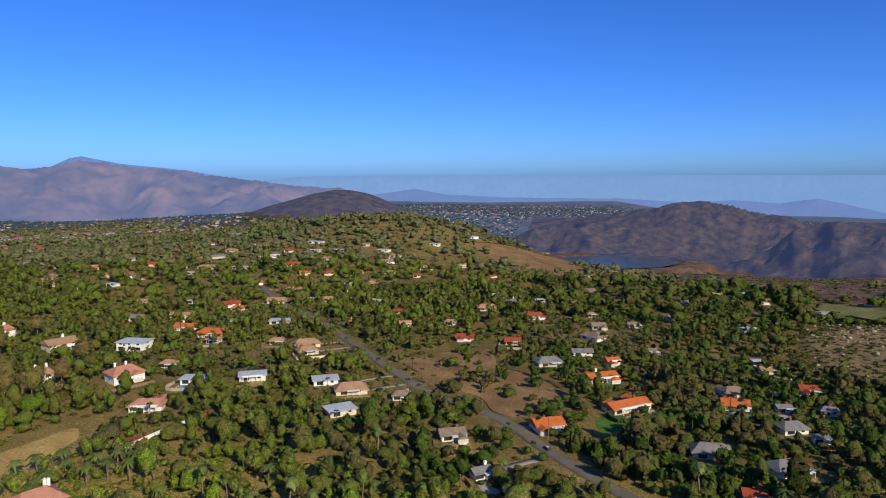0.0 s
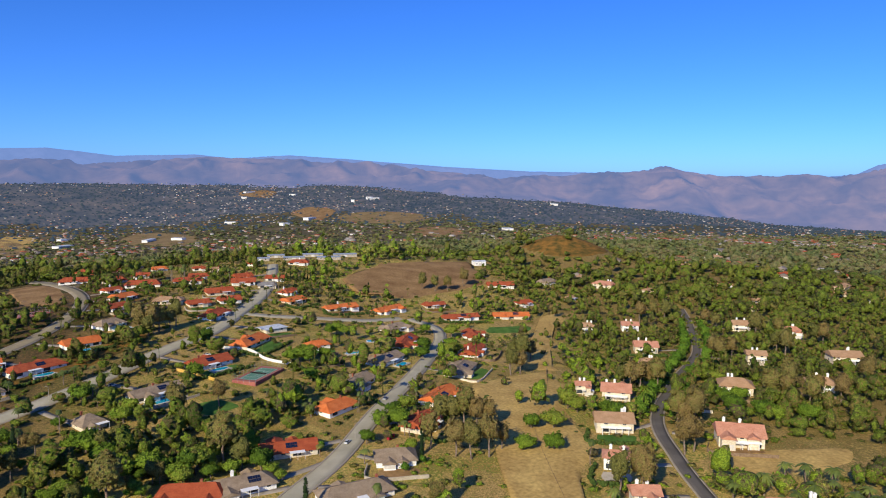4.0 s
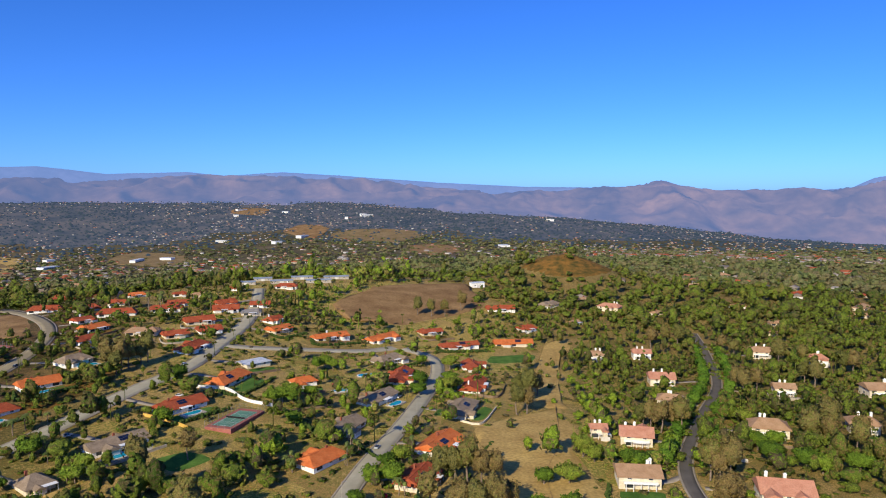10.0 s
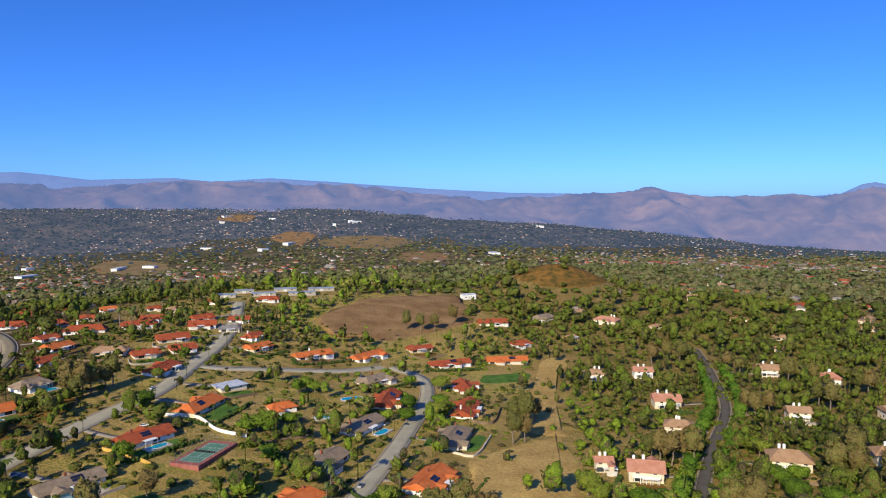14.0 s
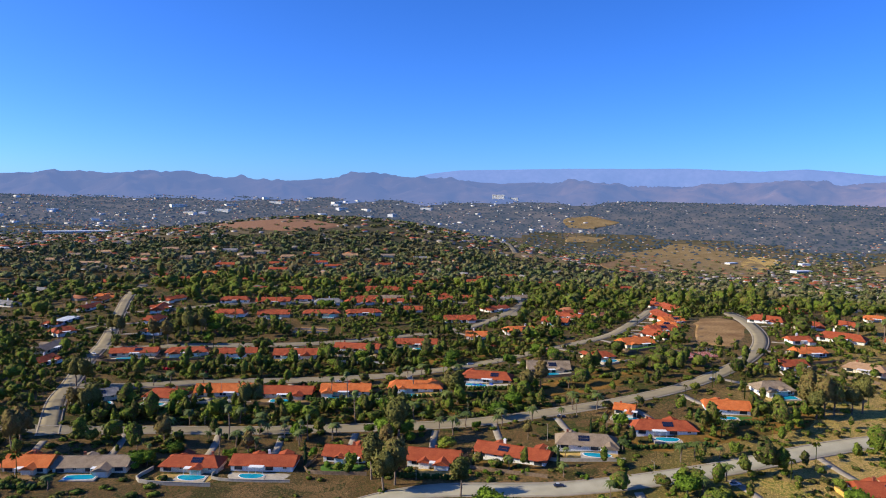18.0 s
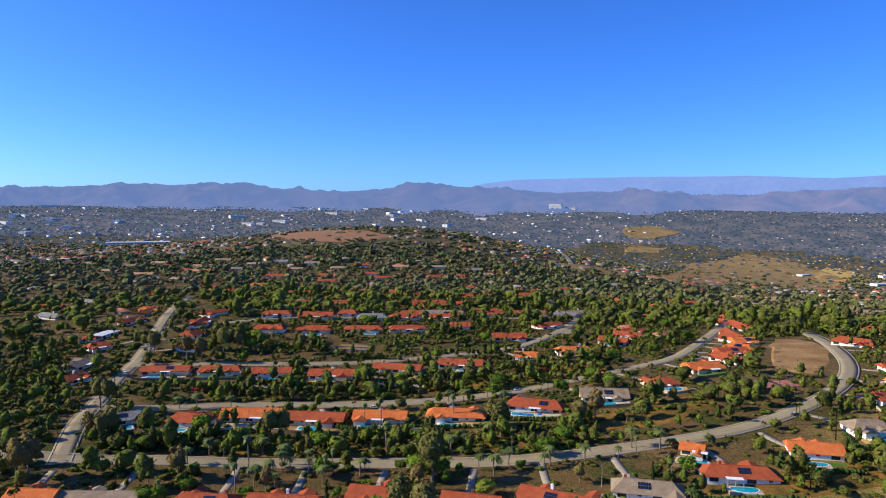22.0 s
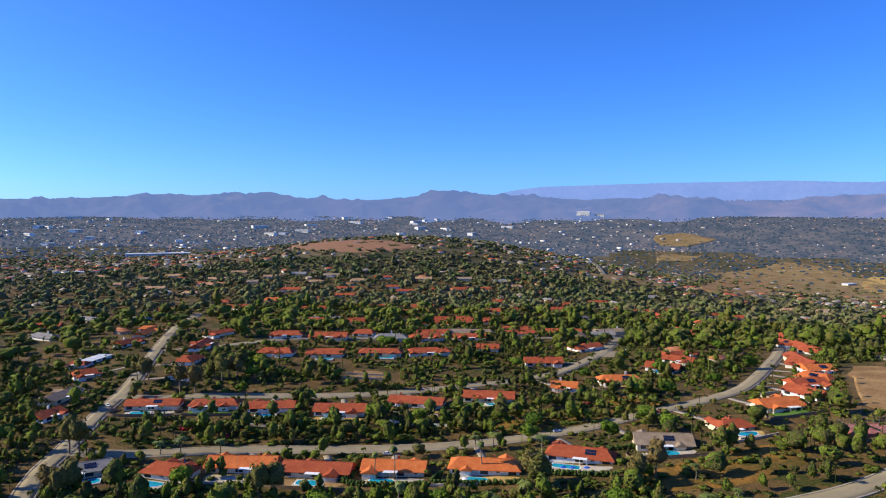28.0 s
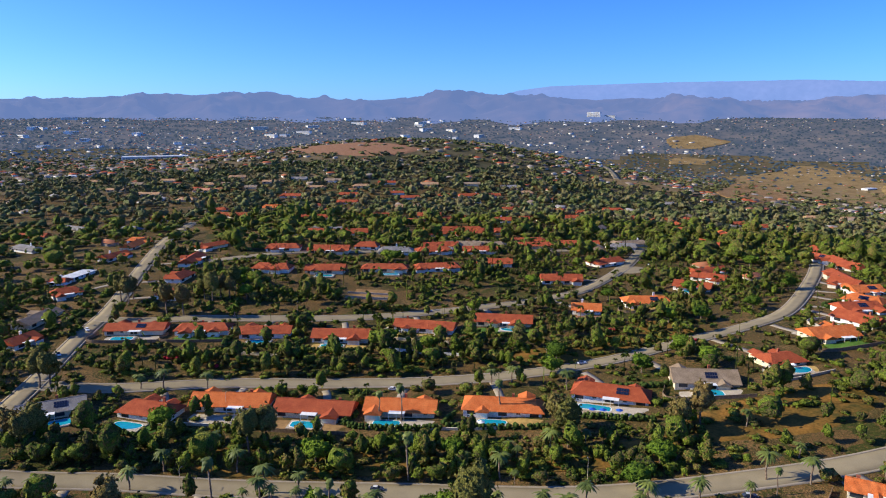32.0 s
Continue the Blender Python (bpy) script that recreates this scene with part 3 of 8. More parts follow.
def range_height(x, y, profile, radius, depth, rough, grain=360):
    """Height of a range along a circle: crest heights by bearing, gullied slopes and spurs in front."""
    az = np.degrees(np.arctan2(x + 60, y - 60))
    r = np.hypot(x + 60, y - 60)
    crest = np.interp(az, [p[0] for p in profile], [p[1] for p in profile])
    reach = depth * (1 + 0.55 * fractal(az * 40.0, r * 0 + 7.0, 260, 13, 4))
    s = (r - (radius - reach)) / reach
    k = np.clip(s, 0, 1) ** 1.25
    foot = np.minimum(height(x.ravel(), y.ravel()).reshape(x.shape) - 4, crest - 25)
    z = foot + (crest - foot) * k + rough * fractal(x, y, grain, 17, 6, True) * (3.6 * k * (1 - k) + 0.02 * k)
    z = z + rough * 0.14 * fractal(x, y, 190, 29, 5, True) * k
    z = np.where(s > 1.0, crest - (s - 1.0) * 260 + rough * 0.1 * fractal(x, y, 150, 29, 4), z)
    return np.where(s < 0, foot - 8, z)


def mountain(name, profile, radius, depth, mat, label, rough, rows=30, span=(-118, 112), grain=360):
    az, rad = np.radians(np.arange(*span, 0.16)), np.linspace(radius - depth * 1.55, radius * 1.015, rows)
    rad[np.argmin(np.abs(rad - radius))] = radius
    rad2, az2 = np.meshgrid(rad, az, indexing="ij")
    x, y = -60 + rad2 * np.sin(az2), 60 + rad2 * np.cos(az2)
    z = range_height(x, y, profile, radius, depth, rough, grain)
    ob = new(name, mesh_from(name, np.stack([x, y, z], -1).reshape(-1, 3), grid_faces(rows, len(az)), mat, True))
    return tagged(ob, label, "mountains", kind="structure")


RANGE = (NEAR_RANGE, 4300, 820, 95)
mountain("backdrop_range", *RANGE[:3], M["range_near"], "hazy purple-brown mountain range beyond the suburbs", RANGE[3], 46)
EAST_HILLS = [(64, -125), (68.5, -113), (69.9, -86), (73.1, -54), (75.8, -18), (77.5, -9), (80.1, 6), (81.8, 26), (83.4, 33), (85, 22), (86.2, 8), (87.7, -8), (89.6, -21), (91.1, -44), (93.2, -54), (95.5, -41), (104, -50)]
EAST_SPUR = [(85, -135), (87.8, -109), (89.3, -64), (90.4, -23), (91.8, -6), (93.2, 4), (96.1, 4), (104, -10)]
# added glowing screen in the sky's colour, hides the dark sky below the horizon
mountain("backdrop_haze", [(44, 60), (50, 112), (56, 118), (112, 118)], 4860, 120, M["haze"], "added glowing haze screen over the far eastern plain", 2, 8, (44, 112))
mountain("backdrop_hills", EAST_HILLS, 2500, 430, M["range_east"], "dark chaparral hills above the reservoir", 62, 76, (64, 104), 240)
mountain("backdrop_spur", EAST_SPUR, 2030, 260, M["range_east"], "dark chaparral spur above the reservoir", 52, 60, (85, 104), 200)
mountain("backdrop_far_range", FAR_RANGE, 4750, 300, M["range_far"], "mountains on the horizon under painted pale blue haze", 20, 12)


# ---------------------------------------------------------------- plan of what is taken
CELL, X0, Y0, NX, NY = 4.0, -2400.0, -300.0, 900, 800
taken = np.zeros((NX, NY), bool)
thin = np.zeros((NX, NY), bool)
streets = []
POSTS = [(0, -40), (0, 40), (-60, 110), (-144, 166)]


def occupy(x, y, radius, grid=None):
    i, j, k = int((x - X0) / CELL), int((y - Y0) / CELL), int(round(radius / CELL))
    (taken if grid is None else grid)[max(0, i - k) : max(0, i + k + 1), max(0, j - k) : max(0, j + k + 1)] = True


def is_taken(x, y, grid=None):
    i, j = int((x - X0) / CELL), int((y - Y0) / CELL)
    return 0 <= i < NX and 0 <= j < NY and bool((taken if grid is None else grid)[i, j])


def along(points, step):
    """Even points along a smooth line through the given ones, with the way at each."""
    p = [Vector(q) for q in points]
    p = [p[0] * 2 - p[1]] + p + [p[-1] * 2 - p[-2]]
    fine = []
    for i in range(1, len(p) - 2):
        for s in range(24):
            t = s / 24
            a, b, c, d = p[i - 1], p[i], p[i + 1], p[i + 2]
            fine.append(0.5 * (2 * b + (c - a) * t + (2 * a - 5 * b + 4 * c - d) * t * t + (3 * b - a - 3 * c + d) * t**3))
    fine.append(p[-2])
    out, left = [fine[0]], step
    for a, b in zip(fine, fine[1:]):
        d = (b - a).length
        while d >= left:
            a = a + (b - a).normalized() * left
            d -= left
            out.append(a.copy())
            left = step
        left -= d
    res = []
    for i, q in enumerate(out):
        w = (out[min(i + 1, len(out) - 1)] - out[max(i - 1, 0)]).normalized()
        res.append((q, w))
    return res


def ribbon(points, offsets, lifts, mat, name, step=5.0):
    """A strip draped over the ground, with a cross-section of offsets and lifts."""
    line = along(points, step)
    n = len(offsets)
    xs = np.array([[q.x + w.y * o for o in offsets] for q, w in line])
    ys = np.array([[q.y - w.x * o for o in offsets] for q, w in line])
    mid = relief(xs, ys, height(xs.ravel(), ys.ravel()).reshape(xs.shape))[0]
    mid[:] = np.maximum(mid, mid.mean(1)[:, None] - 0.2)
    zs = mid + np.array(lifts)[None, :]
    return mesh_from(name, np.stack([xs, ys, zs], -1).reshape(-1, 3), grid_faces(len(line), n), mat)


def road(name, points, width, mat, label, kerbs=True):
    ob = new(name, ribbon(points, [-width / 2 - 0.01, -width / 2, -width / 6, width / 6, width / 2, width / 2 + 0.01], [-0.6, 0.22, 0.27, 0.27, 0.22, -0.6], M[mat], name))
    tagged(ob, label, "road", kind="structure")
    for q, w in along(points, 3.0):
        occupy(q.x, q.y, width / 2 if width > 7 else 1.0)
        streets.append((q.x, q.y, width))
    if kerbs:
        for side in (-1, 1):
            o = side * (width / 2 + 0.02)
            k = new("kerb", ribbon(points, [o, o, o + side * 0.2, o + side * 0.9, o + side * 0.9], [-0.4, 0.36, 0.38, 0.36, -0.4], M["kerb"], "kerb"))
            k.parent = ob
    return ob


def patch(name, outline, mat, label, category="field", lift=0.15, step=6.0, trees=False):
    """A piece of ground cover inside a closed smooth outline, draped."""
    pts = [q for q, w in along(list(outline) + [outline[0]], step)]
    cx, cy = sum(q.x for q in pts) / len(pts), sum(q.y for q in pts) / len(pts)
    size = max(math.hypot(q.x - cx, q.y - cy) for q in pts)
    rows = max(3, int(size / 7))
    xs = np.array([[cx + (q.x - cx) * (1 - k / rows) for q in pts] for k in range(rows)] + [[cx] * len(pts)])
    ys = np.array([[cy + (q.y - cy) * (1 - k / rows) for q in pts] for k in range(rows)] + [[cy] * len(pts)])
    edge = (2.6 + (0.20 * size if size > 60 else 0)) * np.array([value_noise(np.array(q.x), np.array(q.y), 9.0 if size < 60 else max(22.0, 0.35 * size), 5) for q in pts])
    xs[0] += edge
    ys[0] += edge[::-1]
    zs = relief(xs, ys, height(xs.ravel(), ys.ravel()).reshape(xs.shape))[0] + lift + (1.2 if size > 100 or abs(cx) > 700 or cy > 900 else 0)
    zs[0] -= 0.5 if lift < 1 and size < 100 else 2.0
    ob = new(name, mesh_from(name, np.stack([xs, ys, zs], -1).reshape(-1, 3), grid_faces(rows + 1, len(pts), True), M[mat], True))
    tagged(ob, label, category, kind="structure")
    for row in range(rows):
        for q in zip(xs[row], ys[row]):
            if trees is not None:
                occupy(q[0], q[1], 3.5, thin if trees else None)
    return ob


def part(name, me, parent, m=None, label=""):
    ob = new(name, me)
    ob.parent = parent
    if m is not None:
        ob.matrix_basis = m
    if label:
        ob["label"] = label
    return ob


def bm_mesh(name, bm, mat, smooth=False):
    me = bpy.data.meshes.new(name)
    bm.to_mesh(me)
    bm.free()
    if smooth:
        for p in me.polygons:
            p.use_smooth = True
    me.materials.append(mat)
    return me


def box(bm, x0, y0, z0, x1, y1, z1, bevel=0.0):
    g = bmesh.ops.create_cube(bm, size=1.0, matrix=Matrix.Translation(((x0 + x1) / 2, (y0 + y1) / 2, (z0 + z1) / 2)) @ Matrix.Diagonal((x1 - x0, y1 - y0, z1 - z0, 1)))
    if bevel:
        edges = {e for v in g["verts"] for e in v.link_edges}
        bmesh.ops.bevel(bm, geom=list(edges), offset=bevel, segments=1, affect="EDGES")


def box_mesh(name, mat, *boxes, bevel=0.0):
    bm = bmesh.new()
    for b in boxes:
        box(bm, *b, bevel=bevel)
    return bm_mesh(name, bm, mat)


# ---------------------------------------------------------------- roads
PALE = "pale sun-bleached asphalt street with concrete kerbs"
road("road_cul_de_sac", [(-76, 170), (-60, 223), (-45, 264), (-33, 319), (-18, 380), (-4, 457), (0, 501), (-5, 535), (-30, 556)], 8.5, "road_pale", PALE)
road("road_cross", [(-163, 508), (-137, 509), (-108, 517), (-61, 532), (-31, 556)], 7.5, "road_pale", PALE)
road("road_avenue", [(-246, 160), (-262, 203), (-256, 240), (-222, 287), (-196, 343), (-178, 403), (-163, 452), (-161, 510), (-160, 577), (-169, 647), (-185, 720)], 10.5, "road_pale", PALE)
road("road_curve", [(-440, 70), (-412, 118), (-395, 154), (-375, 189), (-346, 241), (-312, 294), (-292, 338), (-276, 385), (-271, 428), (-280, 488), (-305, 544), (-353, 603), (-438, 689)], 9.5, "road", PALE)
road("road_middle", [(-500, 118), (-482, 151), (-466, 202), (-443, 250), (-423, 293), (-409, 331), (-400, 374), (-399, 416), (-399, 468), (-411, 513), (-468, 607), (-520, 680)], 8.5, "road", PALE)
road("road_upper", [(-590, 146), (-576, 165), (-565, 200), (-537, 264), (-523, 309), (-515, 363), (-512, 407), (-522, 451), (-573, 527), (-640, 600)], 8, "road", PALE)
road("road_west", [(-410, 104), (-467, 111), (-500, 120), (-558, 136), (-610, 153), (-698, 172), (-829, 200), (-960, 235)], 9.5, "road", PALE)
road("road_terrace", [(-700, 220), (-705, 290), (-690, 350), (-672, 410), (-665, 470), (-640, 560)], 8, "road", PALE)
road("road_lane", [(98, 150), (105, 207), (106, 257), (114, 315), (151, 392), (192, 471), (221, 566), (235, 632)], 5.6, "road_dark", "narrow dark asphalt lane winding between trees")
road("road_valley", [(225, -20), (248, 19), (273, 58), (302, 99), (317, 148), (350, 201), (408, 283), (455, 350), (518, 457), (600, 560)], 7.2, "road_grey", "grey two-lane road through the orchards", kerbs=False)
road("road_far", [(-2212, 1628), (-1611, 1294), (-1187, 1022)], 14, "road", "pale country road across the valley", kerbs=False)

# ---------------------------------------------------------------- open ground
patch("road_turning_circle", [(-575, 520), (-566, 533), (-550, 530), (-543, 515), (-550, 500), (-566, 503)], "road", "pale asphalt turning circle at the end of a street", "road", lift=0.3, step=4)
patch("field_brown", [(-105, 660), (-90, 705), (-42, 774), (35, 815), (40, 740), (30, 688), (-29, 640), (-80, 612)], "field", "bare brown earth field on a low rise")
patch("field_strip", [(63, 407), (67, 358), (64, 314), (61, 260), (55, 200), (36, 195), (26, 240), (24, 300), (18, 349), (27, 375), (42, 378)], "straw", "dry golden grass strip between gardens", trees=True)
patch("field_strip", [(93, 601), (108, 603), (86, 490), (76, 420), (66, 412), (58, 430), (68, 490)], "straw", "dry golden grass strip along a fence", trees=True)
patch("field_orchard", [(364, 206), (400, 190), (431, 168), (396, 139), (385, 110), (362, 81), (326, 84), (300, 96), (322, 120), (335, 160)], "field", "reddish bare earth with scattered orchard trees", trees=True)
patch("field_yard", [(118, 262), (146, 268), (188, 268), (180, 250), (150, 240), (124, 244)], "straw", "dry golden yard beside a white villa")
patch("field_pit", [(-415, 621), (-384, 630), (-330, 562), (-308, 515), (-333, 510), (-375, 560)], "field", "bare earth building plot inside a road bend")
patch("field_tan", [(-1743, 1876), (-1653, 2150), (-1327, 2075), (-1000, 1640), (-1060, 1560), (-1360, 1615)], "tan_grass", "large tan dry-grass field", step=25, trees=True)
patch("field_tan", [(-1250, 1160), (-1130, 1180), (-1160, 1040), (-1260, 1050)], "tan_grass", "tan dry-grass clearing", step=20, trees=True)
patch("field_tan", [(-2250, 2250), (-2080, 2260), (-2100, 2080), (-2260, 2100)], "tan_grass", "tan dry-grass clearing", step=20, trees=True)
patch("field_red", [(-1770, 520), (-1690, 690), (-1520, 740), (-1500, 640), (-1640, 520)], "gravel", "reddish-brown bare hillside", step=20, trees=True)
patch("field_north", [(-871, 1874), (-966, 2030), (-987, 2214), (-848, 2155), (-699, 1946), (-653, 1703), (-743, 1751)], "tan_grass", "tan field among trees in the valley", step=25, trees=True)
patch("field_north", [(-1224, 1864), (-1320, 1997), (-1393, 2152), (-1348, 2159), (-1230, 2016), (-1079, 1735), (-1121, 1754)], "straw", "dry golden field in the valley", step=25, trees=True)
patch("field_north", [(-545, 2594), (-576, 2670), (-564, 2803), (-491, 2802), (-426, 2696), (-428, 2523), (-480, 2528)], "field", "brown hillside field far across the valley", step=25, trees=True)
patch("field_north", [(-350, 2432), (-403, 2549), (-331, 2695), (-161, 2702), (-44, 2581), (-105, 2313), (-222, 2338)], "tan_grass", "tan terraced hillside far across the valley", step=25, trees=True)
patch("field_north", [(-62, 1800), (-81, 1927), (-50, 2140), (22, 2143), (64, 1958), (30, 1705), (-14, 1715)], "field", "brown field among trees in the valley", step=25, trees=True)
patch("field_north", [(-895, 3063), (-926, 3111), (-911, 3217), (-831, 3232), (-757, 3156), (-767, 3046), (-828, 3043)], "field", "brown hillside field far across the valley", step=25, trees=True)
patch("field_west", [(-1113, 1210), (-1197, 1279), (-1570, 1740), (-1568, 1870), (-1378, 1725), (-1095, 1329), (-1079, 1240)], "field", "brown ploughed field beside a tan one", step=25, trees=True)
patch("field_west", [(-2006, 1882), (-2050, 1956), (-2003, 2018), (-1943, 2029), (-1924, 1964), (-1959, 1918)], "tan_grass", "tan clearing across the valley", step=20, trees=True)
patch("field_knoll", [(105, 890), (130, 948), (165, 962), (212, 950), (235, 905), (205, 848), (160, 832), (120, 848)], "scrub", "brown scrubby knoll among trees", step=10, trees=True)
patch("field_spur", [(964, 459), (1041, 425), (1075, 370), (1030, 313), (905, 230), (843, 256), (883, 320), (918, 388)], "field", "brown dry-grass spur above a reservoir", step=20)
patch("field_rocks", [(440, -80), (478, -48), (575, -28), (640, -70), (620, -130), (500, -130)], "tan_grass", "dry hillside strewn with boulders", step=14)
patch("field_scrub", [(1092, 205), (1186, 51), (1122, -105), (783, -88), (802, -35), (874, 55), (905, 150)], "rust", "rust-brown scrub slope towards the reservoir", step=20)
patch("field_green", [(763, -30), (748, -60), (735, -100), (690, -100), (658, -85), (713, -36)], "meadow", "pale green watered meadow below the hills", step=12)
patch("lawn", [(337, 57), (342, 43), (318, 37), (303, 45), (318, 56)], "lawn", "bright green watered lawn", "lawn", step=3)
patch("lawn", [(-137, 318), (-120, 330), (-102, 322), (-118, 306)], "lawn", "bright green watered lawn", "lawn", step=3)
patch("lawn", [(38, 554), (80, 568), (77, 544), (38, 530)], "lawn", "bright green watered lawn", "lawn", step=3)
patch("bank", [(-405, 190), (-392, 215), (-365, 262), (-340, 300), (-325, 345), (-312, 335), (-330, 290), (-360, 235), (-388, 180)], "scrub", "scrub-covered garden bank above the street", "bank", step=6, trees=None)
patch("bank", [(-505, 195), (-480, 240), (-455, 300), (-440, 350), (-432, 345), (-446, 290), (-470, 235), (-492, 190)], "scrub", "ice-plant bank above the street", "bank", step=6, trees=None)
patch("bank", [(-416, 330), (-405, 352), (-404, 400), (-408, 440), (-430, 452), (-440, 420), (-436, 372), (-428, 340)], "scrub", "rust-brown ground cover on a bank above the street", "bank", step=6, trees=None)
patch("bank", [(-330, 330), (-312, 352), (-296, 392), (-300, 430), (-322, 436), (-332, 400), (-336, 362)], "scrub", "dry brown slope below the gardens", "bank", step=6, trees=None)
patch("bank", [(-250, 340), (-232, 372), (-215, 420), (-205, 440), (-195, 420), (-208, 372), (-225, 335)], "scrub", "dry scrub slope between two streets", "bank", step=6, trees=None)

bm = bmesh.new()
shore = []
for k in range(40):
    a = k / 40 * math.tau
    r = 1 + 0.06 * math.sin(3 * a + 1) + 0.04 * math.sin(5 * a)
    u, v = 152 * r * math.cos(a), 127 * r * math.sin(a)
    shore.append(bm.verts.new((1790 + u * 0.3 + v * 0.954, 450 - u * 0.954 + v * 0.3, -108)))
bm.faces.new(shore)
tagged(new("water", bm_mesh("water", bm, M["lake"])), "dark blue reservoir between brown hills", "lake", kind="structure")

# ---------------------------------------------------------------- houses
WINDOW = box_mesh("window", M["trim"], (-0.9, -0.06, -0.7, 0.9, 0.0, -0.6), (-0.9, -0.06, 0.6, 0.9, 0.0, 0.7), (-0.9, -0.06, -0.6, -0.8, 0.0, 0.6), (0.8, -0.06, -0.6, 0.9, 0.0, 0.6), (-0.04, -0.05, -0.6, 0.04, 0.0, 0.6))
PANE = box_mesh("pane", M["glass"], (-0.8, -0.03, -0.6, 0.8, -0.005, 0.6))
bm = bmesh.new()
box(bm, -0.9, -0.06, -0.7, 0.9, 0.0, 0.7)
front = min(bm.faces, key=lambda f: f.calc_center_median().y)
bmesh.ops.inset_region(bm, faces=[front], thickness=0.1, depth=-0.03)
front.material_index = 1
GLAZED = bm_mesh("window", bm, M["trim"])
GLAZED.materials.append(M["glass"])
PATIO = box_mesh("patio_door", M["glass"], (-1.8, -0.04, 0.05, 1.8, -0.005, 2.2))
DOOR = box_mesh("front_door", M["door"], (-0.5, -0.06, 0.0, 0.5, -0.005, 2.1))
GARAGE = box_mesh("garage_door", M["garage"], *[(-2.4, -0.08, 0.02 + 0.55 * k, 2.4, -0.005, 0.53 + 0.55 * k) for k in range(4)])
SOLAR = box_mesh("solar_panel", M["panel"], (-0.48, -0.80, 0.10, 0.48, 0.80, 0.16))
CHIMNEY = box_mesh("chimney", M["stucco"], (-0.6, -0.4, -2.0, 0.6, 0.4, 1.5), (-0.7, -0.5, 1.5, 0.7, 0.5, 1.75), (-0.25, -0.25, 1.75, 0.25, 0.25, 2.1))
CHIMNEY_RED = box_mesh("chimney", M["brick"], (-0.5, -0.4, -2.0, 0.5, 0.4, 1.0), (-0.6, -0.5, 1.0, 0.6, 0.5, 1.2))


def gable_roof(bm, x0, x1, y0, y1, eave, pitch, hip=0.0, axis="x", thick=0.22):
    """A roof slab over a rectangle: ridge along the axis, hipped ends where hip > 0."""
    if axis == "y":
        x0, x1, y0, y1 = y0, y1, x0, x1
    half = (y1 - y0) / 2
    top = eave + half * pitch
    pts = []
    for dz in (0.0, -thick):
        pts.append([(x0, y0, eave + dz), (x1, y0, eave + dz), (x1, y1, eave + dz), (x0, y1, eave + dz), (x0 + hip, (y0 + y1) / 2, top + dz), (x1 - hip, (y0 + y1) / 2, top + dz)])
    if axis == "y":
        pts = [[(q[1], q[0], q[2]) for q in layer] for layer in pts]
    up = [bm.verts.new(q) for q in pts[0]]
    lo = [bm.verts.new(q) for q in pts[1]]
    for f in ((0, 1, 5, 4), (2, 3, 4, 5)):
        bm.faces.new([up[i] for i in f])
        bm.faces.new([lo[i] for i in reversed(f)])
    for f in ((1, 2, 5), (3, 0, 4)):
        if hip:
            bm.faces.new([up[i] for i in f])
        bm.faces.new([lo[i] for i in reversed(f)])
    for a, b in ((0, 1), (2, 3)):
        bm.faces.new([up[a], lo[a], lo[b], up[b]])
    if hip:
        for a, b in ((1, 2), (3, 0)):
            bm.faces.new([up[a], lo[a], lo[b], up[b]])
    else:
        for a, c, b in ((1, 5, 2), (3, 4, 0)):
            bm.faces.new([up[a], lo[a], lo[c], up[c]])
            bm.faces.new([up[c], lo[c], lo[b], up[b]])
    return top


def gable_wall(bm, x0, x1, y0, y1, base, eave, pitch, axis="x", hip=False):
    """A wall block with gable tops."""
    if axis == "y":
        x0, x1, y0, y1 = y0, y1, x0, x1
    top = eave + (0 if hip else (y1 - y0) / 2 * pitch)
    prof = [(y0, base), (y1, base), (y1, eave), ((y0 + y1) / 2, top + 0.001), (y0, eave)]
    ends = []
    for x in (x0, x1):
        ends.append([bm.verts.new((x, y, z) if axis == "x" else (y, x, z)) for y, z in prof])
    bm.faces.new(ends[0])
    bm.faces.new(list(reversed(ends[1])))
    for k in range(5):
        bm.faces.new([ends[0][k], ends[1][k], ends[1][(k + 1) % 5], ends[0][(k + 1) % 5]])


ROOF_WORDS = dict(red="red clay-tiled", orange="orange clay-tiled", pink="pale terracotta-tiled", brown="weathered brown shingled", grey="grey shingled", tan="sandy tiled", white="flat white")
houses = []


